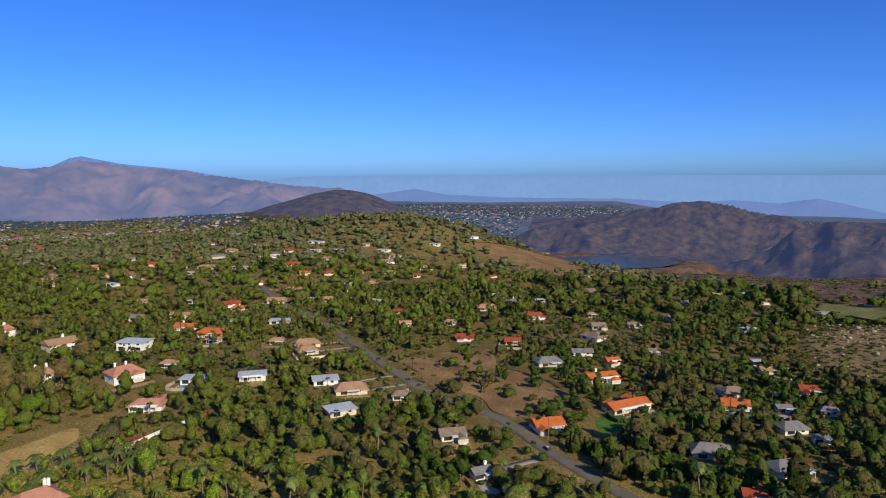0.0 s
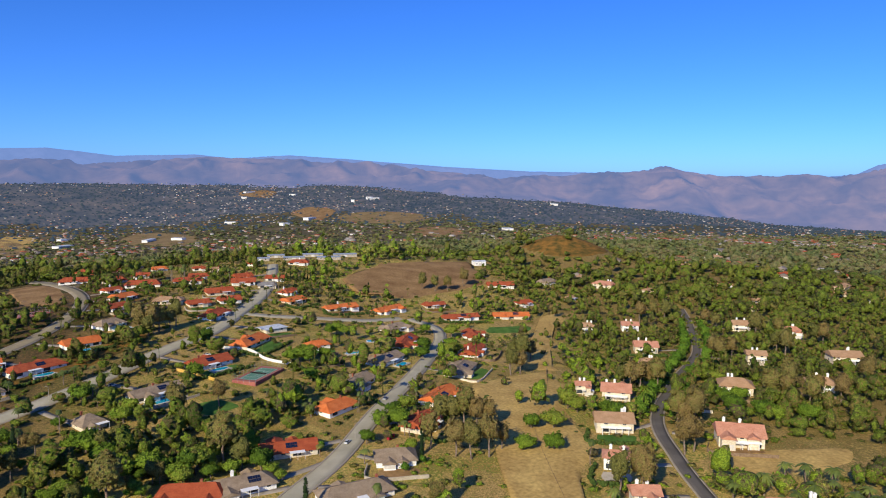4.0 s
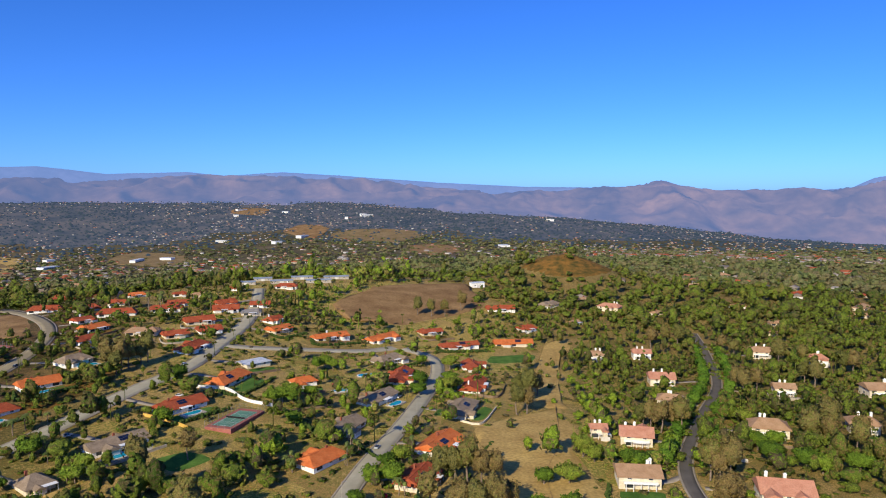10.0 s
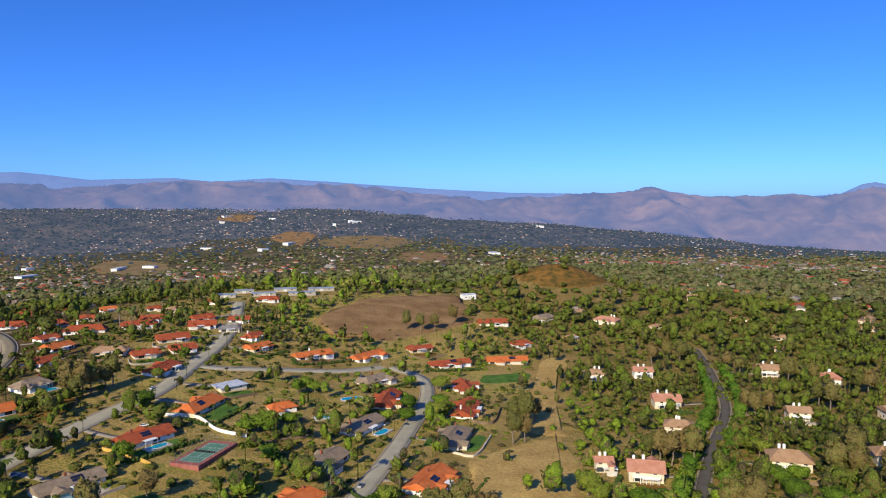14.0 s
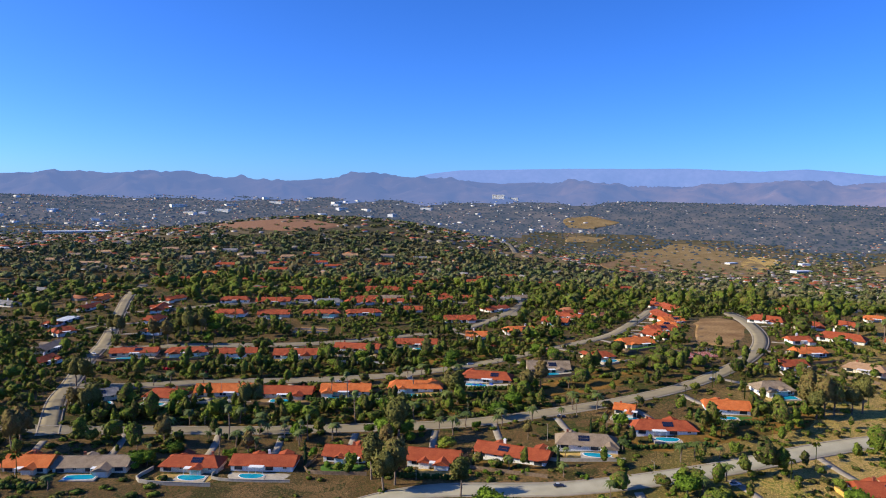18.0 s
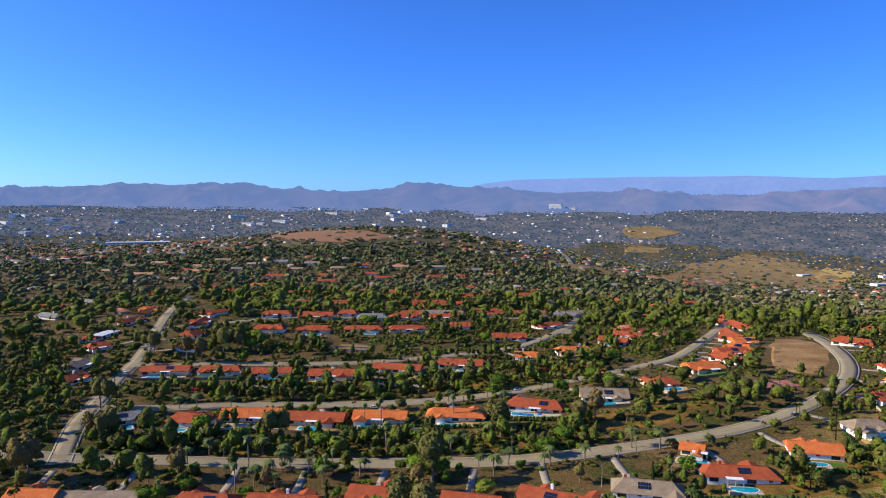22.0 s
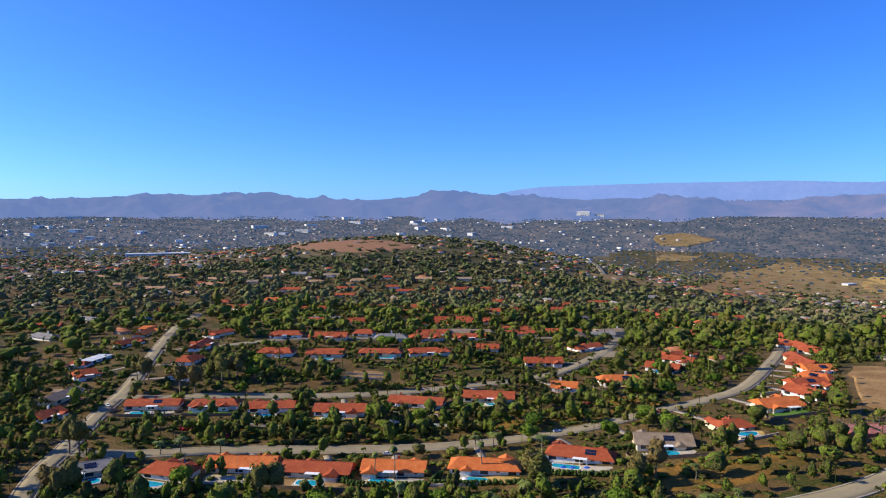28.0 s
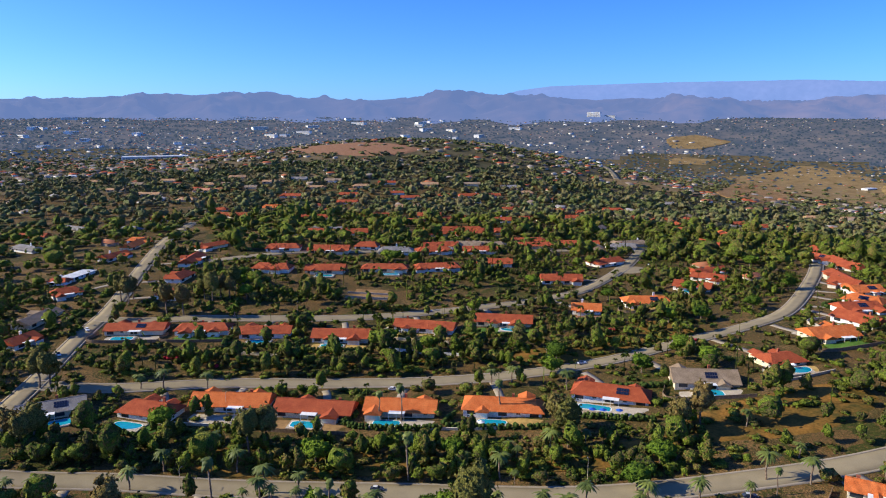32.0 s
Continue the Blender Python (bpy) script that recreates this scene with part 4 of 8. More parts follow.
def house(x, y, turn, length, width, roof, storeys=1, extras="", group="houses along the streets"):
    """A detached house; local -y is the garden side. extras: s solar panels, p pool, w white two-level villa."""
    rng = random.Random(int(x * 7 + y * 13))
    eave = (2.9 if storeys > 1.5 else 2.55) * storeys
    flat = roof == "white"
    pitch = 0.03 if flat else rng.uniform(0.36, 0.50)
    hip = rng.choice((0.0, 0.0, width * 0.35)) if roof in ("red", "orange") else rng.choice((0.0, width * 0.4))
    base = min(hz(x + dx, y + dy) for dx in (-8, 0, 8) for dy in (-8, 0, 8))
    level = max(hz(x, y), hz(x, y) * 0.5 + 0.5 * base + 0.6)
    root = new("house")
    away = min(math.hypot(x - px, y - py) for px, py in POSTS)
    far, remote = away > 330, away > 600
    root.matrix_basis = pose(x, y, level, 0, 0, turn)
    wall_mat = M["stucco"] if roof in ("pink", "white", "red", "grey", "orange", "brown") and rng.random() < 0.72 else M["cream"]
    L, W = length / 2, width / 2
    low = -min(6.0, level - base + 1.5)
    wing = rng.choice((-1, 1))
    wing_w, wing_d = min(6.5, length * 0.3), rng.uniform(3.0, 5.5)
    wing_side = rng.choice((-1, 1)) if roof in ("red", "orange", "brown", "pink") else 0
    bm = bmesh.new()
    gable_wall(bm, -L, L, -W, W, low, eave, pitch, hip=hip > 0)
    part("wall", bm_mesh("wall", bm, wall_mat), root)
    bm = bmesh.new()
    over = 0.95
    top = gable_roof(bm, -L - over, L + over, -W - over, W + over, eave + 0.10 - over * pitch, pitch, hip)
    part("roof", bm_mesh("roof", bm, M[roof]), root)
    if not flat and not far:
        part("ridge", box_mesh("ridge", M[roof], (-L - over + hip, -0.18, top - 0.05, L + over - hip, 0.18, top + 0.12)), root)
    if wing_side:
        cx = wing * (L - wing_w / 2 - rng.uniform(0, length * 0.2))
        y0, y1 = (-W - wing_d, -W + 0.5) if wing_side < 0 else (W - 0.5, W + wing_d)
        bm = bmesh.new()
        gable_wall(bm, cx - wing_w / 2, cx + wing_w / 2, y0, y1, low, eave - 0.15, pitch, axis="y")
        part("wing_wall", bm_mesh("wing_wall", bm, wall_mat), root)
        bm = bmesh.new()
        inner = W * 0.75
        ya, yb = (y0 - 0.6, y1 + inner) if wing_side < 0 else (y0 - inner, y1 + 0.6)
        gable_roof(bm, cx - wing_w / 2 - 0.6, cx + wing_w / 2 + 0.6, ya, yb, eave - 0.08 - 0.6 * pitch, pitch, 0.0, "y")
        part("wing_roof", bm_mesh("wing_roof", bm, M[roof]), root)
        door_x, door_y = cx, (y0 if wing_side < 0 else y1)
        if not remote:
            part("garage_door", GARAGE, root, pose(door_x, door_y, 0, 0, 0, 0 if wing_side < 0 else 180))
        for q in range(3):
            a = radians(turn)
            ly = door_y * (1 + 0.2 * q)
            occupy(x + cx * math.cos(a) - ly * math.sin(a), y + cx * math.sin(a) + ly * math.cos(a), 4)
    if wing_side and not remote and length > 17:
        # a shorter cross-gable on the other half of the front or back
        w2, d2 = wing_w * rng.uniform(0.7, 0.95), rng.uniform(1.6, 3.2)
        cx2, side2 = -cx * rng.uniform(0.55, 0.9), rng.choice((-1, 1))
        y0, y1 = (-W - d2, -W + 0.4) if side2 < 0 else (W - 0.4, W + d2)
        bm = bmesh.new()
        gable_wall(bm, cx2 - w2 / 2, cx2 + w2 / 2, y0, y1, low, eave - 0.1, pitch, axis="y")
        part("gable_wall", bm_mesh("gable_wall", bm, wall_mat), root)
        bm = bmesh.new()
        ya, yb = (y0 - 0.7, y1 + W * 0.6) if side2 < 0 else (y0 - W * 0.6, y1 + 0.7)
        gable_roof(bm, cx2 - w2 / 2 - 0.6, cx2 + w2 / 2 + 0.6, ya, yb, eave - 0.03 - 0.6 * pitch, pitch, 0.0, "y")
        part("gable_roof", bm_mesh("gable_roof", bm, M[roof]), root)
    for level_z in ([0] if storeys < 1.6 else [0, 2.7]):
        for side, sy, rot in ((-1, -W, 0), (1, W, 180)):
            count = max(2, int(length / 6))
            for k in range(count):
                if far and (side == 1 or k > (1 if remote else 2)):
                    break
                px = -L + (k + 0.5) * length / count
                if side == -1 and level_z == 0 and k % 2 == 0:
                    part("patio_door", PATIO, root, pose(px, sy, 0, 0, 0, rot))
                elif side == 1 and level_z == 0 and k == count // 2:
                    part("front_door", DOOR, root, pose(px, sy, 0, 0, 0, rot))
                elif k % 2 or level_z:
                    w = part("window", GLAZED if far else WINDOW, root, pose(px, sy, 1.6 + level_z, 0, 0, rot))
                    if not far:
                        part("pane", PANE, w)
        for ex, rot in () if remote else ((-L, -90), (L, 90)):
            w = part("window", GLAZED if far else WINDOW, root, pose(ex, 0, 1.6 + level_z, 0, 0, rot))
            if not far:
                part("pane", PANE, w)
    if not flat:
        for k in range(2 if storeys > 1.5 else 1):
            part("chimney", CHIMNEY if wall_mat == M["stucco"] and rng.random() < 0.2 or storeys > 1.5 else CHIMNEY_RED, root, pose(rng.uniform(-0.7, 0.7) * L, rng.uniform(0.1, 0.5) * W, top - 0.3))
    if "s" in extras:
        tilt = math.degrees(math.atan(pitch))
        sx = rng.uniform(-0.4, 0.2) * L
        for i in range(5):
            for j in range(2):
                yy = -W * 0.62 + j * 1.7
                part("solar_panel", SOLAR, root, pose(sx + i * 1.02, yy, eave + 0.14 + (W + yy) * pitch, tilt, 0, 0))
    if rng.random() < 0.6 and not flat and not remote:
        px0 = rng.uniform(-0.5, 0.1) * L
        posts = [(px0 + dx - 0.08, -W - 3.0, low, px0 + dx + 0.08, -W - 2.84, 2.4) for dx in (0.2, 3.4, 6.6)]
        part("patio_cover", box_mesh("patio_cover", M["trim"], (px0, -W - 3.2, 2.4, px0 + 6.8, -W + 0.1, 2.55), *posts), root)
    if "w" in extras:
        posts = [(-L * 0.7 + k * L * 0.35 - 0.15, -W - 2.6, low, -L * 0.7 + k * L * 0.35 + 0.15, -W - 2.3, 2.7) for k in range(5)]
        part("terrace", box_mesh("terrace", M["trim"], (-L * 0.8, -W - 2.8, 2.7, L * 0.8, -W + 0.1, 2.95), (-L * 0.8, -W - 2.8, 2.95, L * 0.8, -W - 2.7, 3.8), *posts), root)
    words = "two-storey" if storeys > 1.6 else "single-storey"
    tagged(root, f"{words} {'white stucco' if wall_mat == M['stucco'] else 'cream stucco'} house with {ROOF_WORDS[roof]} roof{' and solar panels' if 's' in extras else ''}", "house", group)
    a = radians(turn)
    for u in np.arange(-L - 1, L + 1.1, 2.5):
        for v in np.arange(-W - (4.5 if storeys > 1.5 else 2.8), W + 1.6, 2.5):
            occupy(x + u * math.cos(a) - v * math.sin(a), y + u * math.sin(a) + v * math.cos(a), 1.0)
    houses.append((x, y, turn, length, width, level, extras))
    if x > 60:
        px, py = 0 - x, -10 - y
        d = math.hypot(px, py)
        for step in (8, 12, 16, 20):
            for o in (-5, 0, 5):
                occupy(x + px / d * step - py / d * o, y + py / d * step + px / d * o, 1.0, thin)
    fx, fy = -math.sin(a), math.cos(a)
    ahead = [q for q in streets if abs(q[0] - x) < 50 and abs(q[1] - y) < 50 and (q[0] - x) * fx + (q[1] - y) * fy > W]
    near_street = min(ahead, key=lambda q: (q[0] - x) ** 2 + (q[1] - y) ** 2) if ahead else (1e6, 1e6, 9)
    gap = math.hypot(near_street[0] - x, near_street[1] - y)
    if gap < 48:
        ux, uy = (near_street[0] - x) / gap, (near_street[1] - y) / gap
        s0, s1 = W * 0.9, gap - near_street[2] / 2
        if s1 > s0 + 3:
            bend = rng.uniform(-3, 3)
            pts = [(x + ux * s0 + uy * bend, y + uy * s0 - ux * bend), (x + ux * (s0 + s1) / 2 + uy * bend, y + uy * (s0 + s1) / 2 - ux * bend), (x + ux * s1, y + uy * s1)]
            d = new("driveway", ribbon(pts, [-1.9, -1.8, 0, 1.8, 1.9], [-0.3, 0.12, 0.14, 0.12, -0.3], M["kerb"], "driveway", 4.0))
            tagged(d, "pale concrete driveway from the street to a house", "driveway", kind="structure")
            for q in pts:
                occupy(q[0], q[1], 3.5)
    if "p" in extras:
        pool(x, y, turn, rng.uniform(-0.35, 0.35) * L, -W - 6.0, rng)
    return root


def pool(x, y, turn, u, v, rng):
    """A swimming pool in its paved deck, on the garden side."""
    a = radians(turn)
    px, py = x + u * math.cos(a) - v * math.sin(a), y + u * math.sin(a) + v * math.cos(a)
    z = max(hz(px + dx, py + dy) for dx in (-5, 0, 5) for dy in (-4, 0, 4)) + 0.15
    root = new("swimming_pool")
    root.matrix_basis = pose(px, py, z, 0, 0, turn)
    long, short = rng.uniform(5.2, 6.6), rng.uniform(2.4, 3.2)
    bean = rng.choice((0.0, 0.35))
    outline = []
    for k in range(36):
        t = k / 36 * math.tau
        c, s = math.cos(t), math.sin(t)
        e = 0.45 if not bean else 0.9
        ox = long * math.copysign(abs(c) ** e, c)
        oy = short * math.copysign(abs(s) ** e, s) + bean * short * math.cos(t * 1.0) ** 2
        outline.append((ox, oy))

    def plate(scale, z0, z1, mat, name):
        bm = bmesh.new()
        up = [bm.verts.new((ox * scale + 0, oy * scale, z1)) for ox, oy in outline]
        lo = [bm.verts.new((ox * scale, oy * scale, z0)) for ox, oy in outline]
        bm.faces.new(up)
        for k in range(36):
            bm.faces.new([up[k], lo[k], lo[(k + 1) % 36], up[(k + 1) % 36]])
        return bm_mesh(name, bm, mat)

    bm = bmesh.new()
    box(bm, -long - 1.1, -short - 0.9, -3.0, long + 1.1, short + 1.3, 0.02, bevel=0.15)
    part("deck", bm_mesh("deck", bm, M["concrete"]), root)
    part("coping", plate(1.06, -0.2, 0.12, M["trim"], "coping"), root)
    part("water", plate(0.98, -0.1, 0.16, M["water"], "water"), root)
    tagged(root, "turquoise swimming pool with pale concrete deck behind a house", "swimming pool", "garden pools")
    occupy(px, py, 6)
    return root


house(-54.9, 321.8, 55, 21.9, 13.0, "orange")
house(-48.9, 364.8, 67, 20.6, 13.0, "brown")
house(-36.6, 415.6, 62, 26.9, 13.0, "brown", 1, "sp")
house(-25.8, 468.5, 81, 32, 12.0, "red", 1, "s")
house(-37.2, 512.3, 53, 24.3, 13.0, "brown")
house(26.1, 513.3, -78, 22.8, 12.0, "red")
house(23.8, 458.8, 78, 30.6, 13.0, "red")
house(13.4, 403.0, 73, 29.7, 14.0, "brown", 1, "s")
house(0.6, 343.1, 65, 25.2, 15.0, "orange", 1, "sp")
house(-8.7, 302.4, 69, 20.1, 14.0, "red", 1, "s")
house(-87.3, 559.2, 35, 28.2, 11.0, "orange")
house(-47.1, 572.2, 53, 30.3, 11.0, "orange")
house(17.6, 573.9, 19, 32, 10.0, "red", 1, "s")
house(64.8, 592.5, 4, 32, 11.0, "orange", 1, "s")
house(-6.6, 606.6, 28, 20.1, 10.0, "red")
house(82.9, 641.1, 24, 16.2, 11.0, "red")
house(-85.4, 437.6, 30, 14.7, 10.0, "orange")
house(-235.6, 448.0, 61, 19.0, 13.0, "brown", 1, "p")
house(-233.5, 405.3, 48, 21.1, 13.0, "orange", 1, "p")
house(-142.5, 381.2, 52, 25.7, 13.0, "red", 1, "sp")
house(-130.2, 430.0, 75, 30.5, 13.0, "orange", 1, "s")
house(-154.9, 331.6, 51, 26.9, 12.0, "brown", 1, "sp")
house(-171.0, 291.7, 53, 11.4, 14.0, "brown")
house(-174.9, 492.0, 77, 26.7, 12.0, "red")
house(-253.1, 496.0, 65, 15.0, 11.0, "red")
house(-263.9, 532.0, 67, 18.2, 12.0, "orange")
house(-287.1, 559.8, 62, 14.0, 11.0, "red")
house(-128.9, 563.2, 57, 19.2, 11.0, "orange")
house(-139.4, 591.2, 65, 17.9, 11.0, "red")
house(-355.1, 388.5, 59, 26.6, 14.0, "brown", 1, "sp")
house(-351.2, 430.7, 80, 17.8, 13.0, "red", 1, "p")
house(-362.2, 478.2, 76, 23.6, 15.0, "orange")
house(-385.1, 532.3, 71, 21.6, 14.0, "red", 1, "s")
house(-411.6, 577.3, 70, 18.2, 14.0, "orange", 1, "s")
house(-447.3, 607.7, -31, 32, 12.0, "red")
house(-491.9, 671.0, -30, 32, 12.0, "red")
house(-552.7, 725.9, -37, 32, 12.0, "red")
house(-467.5, 454.7, 64, 28.2, 13.0, "orange", 1, "s")
house(-482.8, 507.6, 36, 23.1, 13.0, "red", 1, "p")
house(-514.4, 553.9, 90, 27.6, 11.0, "red")
house(-474.5, 414.4, 55, 16.4, 12.0, "orange")
house(-582.6, 513.9, 100, 27.7, 12.0, "red")
house(-687.2, 757.7, -27, 32, 11.0, "orange")
house(-625.2, 672.0, -4, 32, 11.0, "red")
house(-794.7, 786.8, -25, 32, 11.0, "red")
house(-761.0, 639.0, 121, 32, 11.0, "brown")
house(-654.2, 597.4, 77, 32, 11.0, "brown")
house(-748.2, 926.2, 20, 18.4, 11.0, "red")
house(-652.5, 124.9, 105, 17.3, 12.0, "red")
house(-601.2, 112.7, 149, 29.2, 12.0, "brown")
house(-562.0, 107.8, 138, 16.8, 12.0, "red")
house(-616.6, 186.9, 135, 13.8, 13.0, "orange")
house(-657.1, 196.6, 147, 20.9, 12.0, "red")
house(-703.7, 208.9, 158, 31.4, 12.0, "red")
house(-750.7, 228.6, 120, 26.5, 11.0, "red")
house(-753.2, 153.8, 135, 24.0, 11.0, "red")
house(-798.4, 169.3, 154, 31.3, 11.0, "orange")
house(-701.0, 130.1, 147, 24.4, 10.0, "white")
house(-556.9, 166.1, 68, 32, 12.0, "red", 1, "sp")
house(-541.7, 200.4, 68, 29.3, 12.0, "red")
house(-522.9, 231.6, 68, 27.5, 12.0, "red", 1, "p")
house(-463.9, 130.1, 92, 25.1, 13, "grey", 1, "sp")
house(-446.5, 168.5, 49, 23.7, 13, "red", 1, "p")
house(-440.9, 201.4, 62, 33.4, 13, "orange")
house(-419.1, 232.9, 57, 32.8, 13, "red", 1, "p")
house(-403.0, 266.0, 59, 29.5, 13, "orange", 1, "p")
house(-381.0, 303.3, 57, 32.5, 13, "orange", 1, "p")
house(-366.1, 347.6, 46, 31.4, 13, "red", 1, "sp")
house(-499.6, 268.5, 62, 30.5, 13, "red", 1, "p")
house(-493.2, 316.2, 51, 34, 13, "red")
house(-480.5, 360.6, 56, 31.8, 13, "red", 1, "p")
house(-498.2, 538.4, 28, 22.5, 13, "red")
house(-546.2, 445.1, 63, 27.9, 13, "red")
house(-368.7, 510.2, 2, 22.5, 13, "red")
house(-393.2, 551.1, 19, 20.1, 13, "orange", 1, "s")
house(-431.9, 589.6, 13, 17.1, 13, "red")
house(-652.7, 261.3, 58, 28.0, 13, "red")
house(-635.2, 296.9, 64, 28.3, 13, "red", 1, "p")
house(-625.1, 339.9, 64, 33.9, 13, "red", 1, "p")
house(-615.4, 378.6, 72, 34, 13, "red")
house(-615.7, 429.4, 58, 26.8, 13, "red")
house(-717.6, 283.3, 70, 27.8, 13, "red")
house(-698.0, 317.2, 62, 33.1, 13, "red")
house(-678.9, 369.1, 67, 28.2, 13, "grey")
house(-673.9, 401.9, 77, 29.3, 13, "red")
house(-666.6, 442.8, 66, 29.3, 13, "red")
house(-675.5, 503.8, 69, 34, 13, "red")
house(-669.3, 550.5, 60, 33.8, 13, "red")
house(-643.4, 577.0, 61, 25.5, 13, "grey")
house(-796.5, 324.4, 68, 32.3, 13, "red")
house(-780.7, 361.0, 74, 32.3, 13, "red")
house(-763.3, 439.0, 77, 34, 13, "red")
house(-753.5, 481.3, 74, 34, 13, "red")
house(-733.2, 739.2, 25, 32.5, 13, "red")
house(-664.8, 747.2, 2, 34, 13, "red")
house(-937.0, 364.3, 64, 34, 13, "red")
house(-935.9, 439.5, 71, 34, 13, "red")
house(-891.3, 529.8, 73, 34, 13, "red")
house(-866.0, 572.8, 68, 30.8, 13, "red")
house(-871.2, 685.3, 67, 34, 13, "red")
house(-856.6, 774.8, 56, 34, 13, "red")
house(-1167.2, 391.3, 61, 34, 13, "red")
house(-1147.3, 476.1, 63, 34, 13, "red")
house(-1098.2, 551.8, 68, 34, 13, "red")
house(-1091.6, 649.3, 73, 34, 13, "red")
house(-996.4, 274.6, 36, 34, 13, "red")
house(-514.3, 684.6, -4, 26.7, 13, "red", 1, "s")
house(-474.9, 659.1, -1, 18.0, 13, "red")
house(-958.4, 115.7, 38, 34, 13, "grey")
house(-844.4, 83.8, 35, 34, 13, "grey")
house(-265.8, 365.2, 35, 9.6, 7.7, "orange", 1, "p")
house(-369.4, 96.5, 59, 20.0, 13, "orange")
house(-357.7, 121.1, 63, 31.8, 13, "brown", 1, "p")
house(-337.7, 160.3, 56, 26.1, 13, "red", 1, "sp")
house(-322.6, 189.2, 56, 28.6, 13, "red", 1, "p")
house(-311.0, 225.7, 51, 20.4, 13, "red")
house(-281.3, 256.5, 48, 23.4, 13, "red")
house(-262.1, 287.8, 35, 34, 13, "red", 1, "s")
house(-248.8, 321.4, 49, 27.8, 13, "brown", 1, "sp")
house(-237.1, 360.8, 54, 29.8, 13, "red", 1, "sp")
house(-271.1, 587.1, 17, 29.6, 13, "red")
house(-236.7, 606.6, 23, 26.7, 13, "red")
house(-187.3, 613.8, 14, 21.1, 13, "red")
house(-195.4, 567.4, 32, 22.4, 13, "red")
house(-179.0, 541.9, 33, 17.0, 13, "red")
house(-157.1, 724.2, -1, 21.7, 13, "red")
house(-561.0, 871.5, -17, 34, 13, "red")
house(-386.2, 719.3, -35, 34, 13, "red")
house(-124.5, 468.6, 43, 17.0, 13, "white")
house(-68.6, 269.7, 20, 24.6, 13, "red", 1, "s")
house(-79.7, 235.5, 29, 24.5, 13, "brown", 1, "s")
house(-33.1, 229.9, 28, 28.8, 13, "brown", 1, "p")
house(-19.2, 262.4, 9, 17.4, 13, "brown")
house(-97.0, 227.1, 6, 25.6, 13, "red")
house(63.9, 700.9, 5, 27.9, 13, "red")
house(140.3, 277.1, -13, 19.7, 14, "pink", 1.8, "w")
house(172.3, 357.0, -17, 18, 14, "tan", 1.8, "w")
house(101.1, 349.6, -14, 15.5, 12, "pink", 1.8, "w")
house(87.2, 299.5, -7, 17.8, 14, "tan", 1.8, "w")
house(77.4, 254.4, -13, 10.6, 8.5, "pink", 1.8)
house(79.9, 220.8, -2, 10.0, 8.0, "pink", 1.8, "p")
house(130.4, 203.3, -10, 16.9, 13.5, "pink", 1.8, "p")
house(244.1, 310.4, -14, 17.5, 14, "pink", 1.8, "w")
house(277.4, 429.0, -7, 19.1, 14, "tan", 1.8, "w")
house(299.6, 376.5, -69, 19.4, 14, "white", 1.8, "p")
house(164.8, 556.1, -7, 13.7, 11.0, "pink", 1.8, "w")
house(155.3, 476.8, -8, 16.5, 13.2, "pink", 1.8, "w")
house(141.7, 417.1, -22, 15, 11.4, "tan", 1.8)
house(257.0, 546.9, -13, 14.5, 11.6, "tan", 1.8, "w")
house(286.2, 517.6, -12, 13.6, 10.9, "pink", 1.8)
house(179.7, 715.8, -40, 22.8, 14, "pink", 1.8)
house(221.0, 438.1, -12, 12.2, 9.8, "tan", 1.8, "w")
house(221.7, 357.1, -19, 13.8, 11.1, "tan", 1.8, "w")
house(126.1, 551.1, -2, 13.6, 10.9, "tan", 1.8, "w")
house(84.2, 360.6, -4, 7.7, 6.2, "pink", 1.8)
house(313.8, 830.5, -23, 18.1, 14, "tan", 1.8)
house(413.1, 1003.8, -59, 22.8, 14, "tan", 1.8)
house(259.5, 270.2, -61, 12.3, 9.4, "white", 1.05, "p")
house(281.6, 246.3, -46, 14.5, 10.7, "white", 1.05, "w")
house(297.9, 205.7, -46, 13.6, 10.3, "white", 1.05)
house(292.9, 183.7, -46, 17.0, 10.7, "tan", 1.05)
house(263.7, 168.3, -32, 13.6, 10.4, "white", 1.05)
house(266.4, 105.2, -48, 11.2, 8.5, "brown", 1.05)
house(300.8, 71.6, -45, 13.9, 10.7, "orange", 1.05)
house(395.5, 74.3, -40, 19.8, 10.7, "orange", 1.05, "w")
house(349.2, 46.0, -34, 24.3, 10.7, "orange", 1.05, "w")
house(412.9, 113.9, -48, 16.3, 10.7, "grey", 1.05)
house(378.1, -3.6, -76, 12.9, 9.8, "orange", 1.05)
house(304.7, -2.5, -73, 15.9, 10.7, "grey", 1.05)
house(299.9, -32.7, -48, 14.8, 10.7, "grey", 1.05)
house(342.2, -44.2, -69, 6.6, 5.1, "grey", 1.05)
house(401.7, 0.3, -56, 12.4, 9.4, "brown", 1.05)
house(236.6, 75.4, -35, 7.2, 5.5, "grey", 1.05)
house(445.0, 192.4, -67, 12.5, 9.5, "red", 1.05)
house(454.3, 157.7, -62, 11.0, 8.4, "red", 1.05)
house(553.7, 180.6, -58, 17.2, 10.7, "red", 1.05)
house(459.5, -12.9, -65, 9.2, 7.0, "tan", 1.05)
house(424.0, -36.4, -66, 10.0, 7.6, "red", 1.05)
house(360.7, 273.9, -39, 17.4, 10.7, "tan", 1.05)
house(344.8, 259.5, -34, 12.7, 9.7, "tan", 1.05)
house(355.8, 360.4, -76, 21.7, 10.7, "orange", 1.05)
house(337.3, 339.9, -63, 9.1, 7.0, "tan", 1.05)
house(502.3, 111.7, -115, 17.1, 10.7, "brown", 1.05)
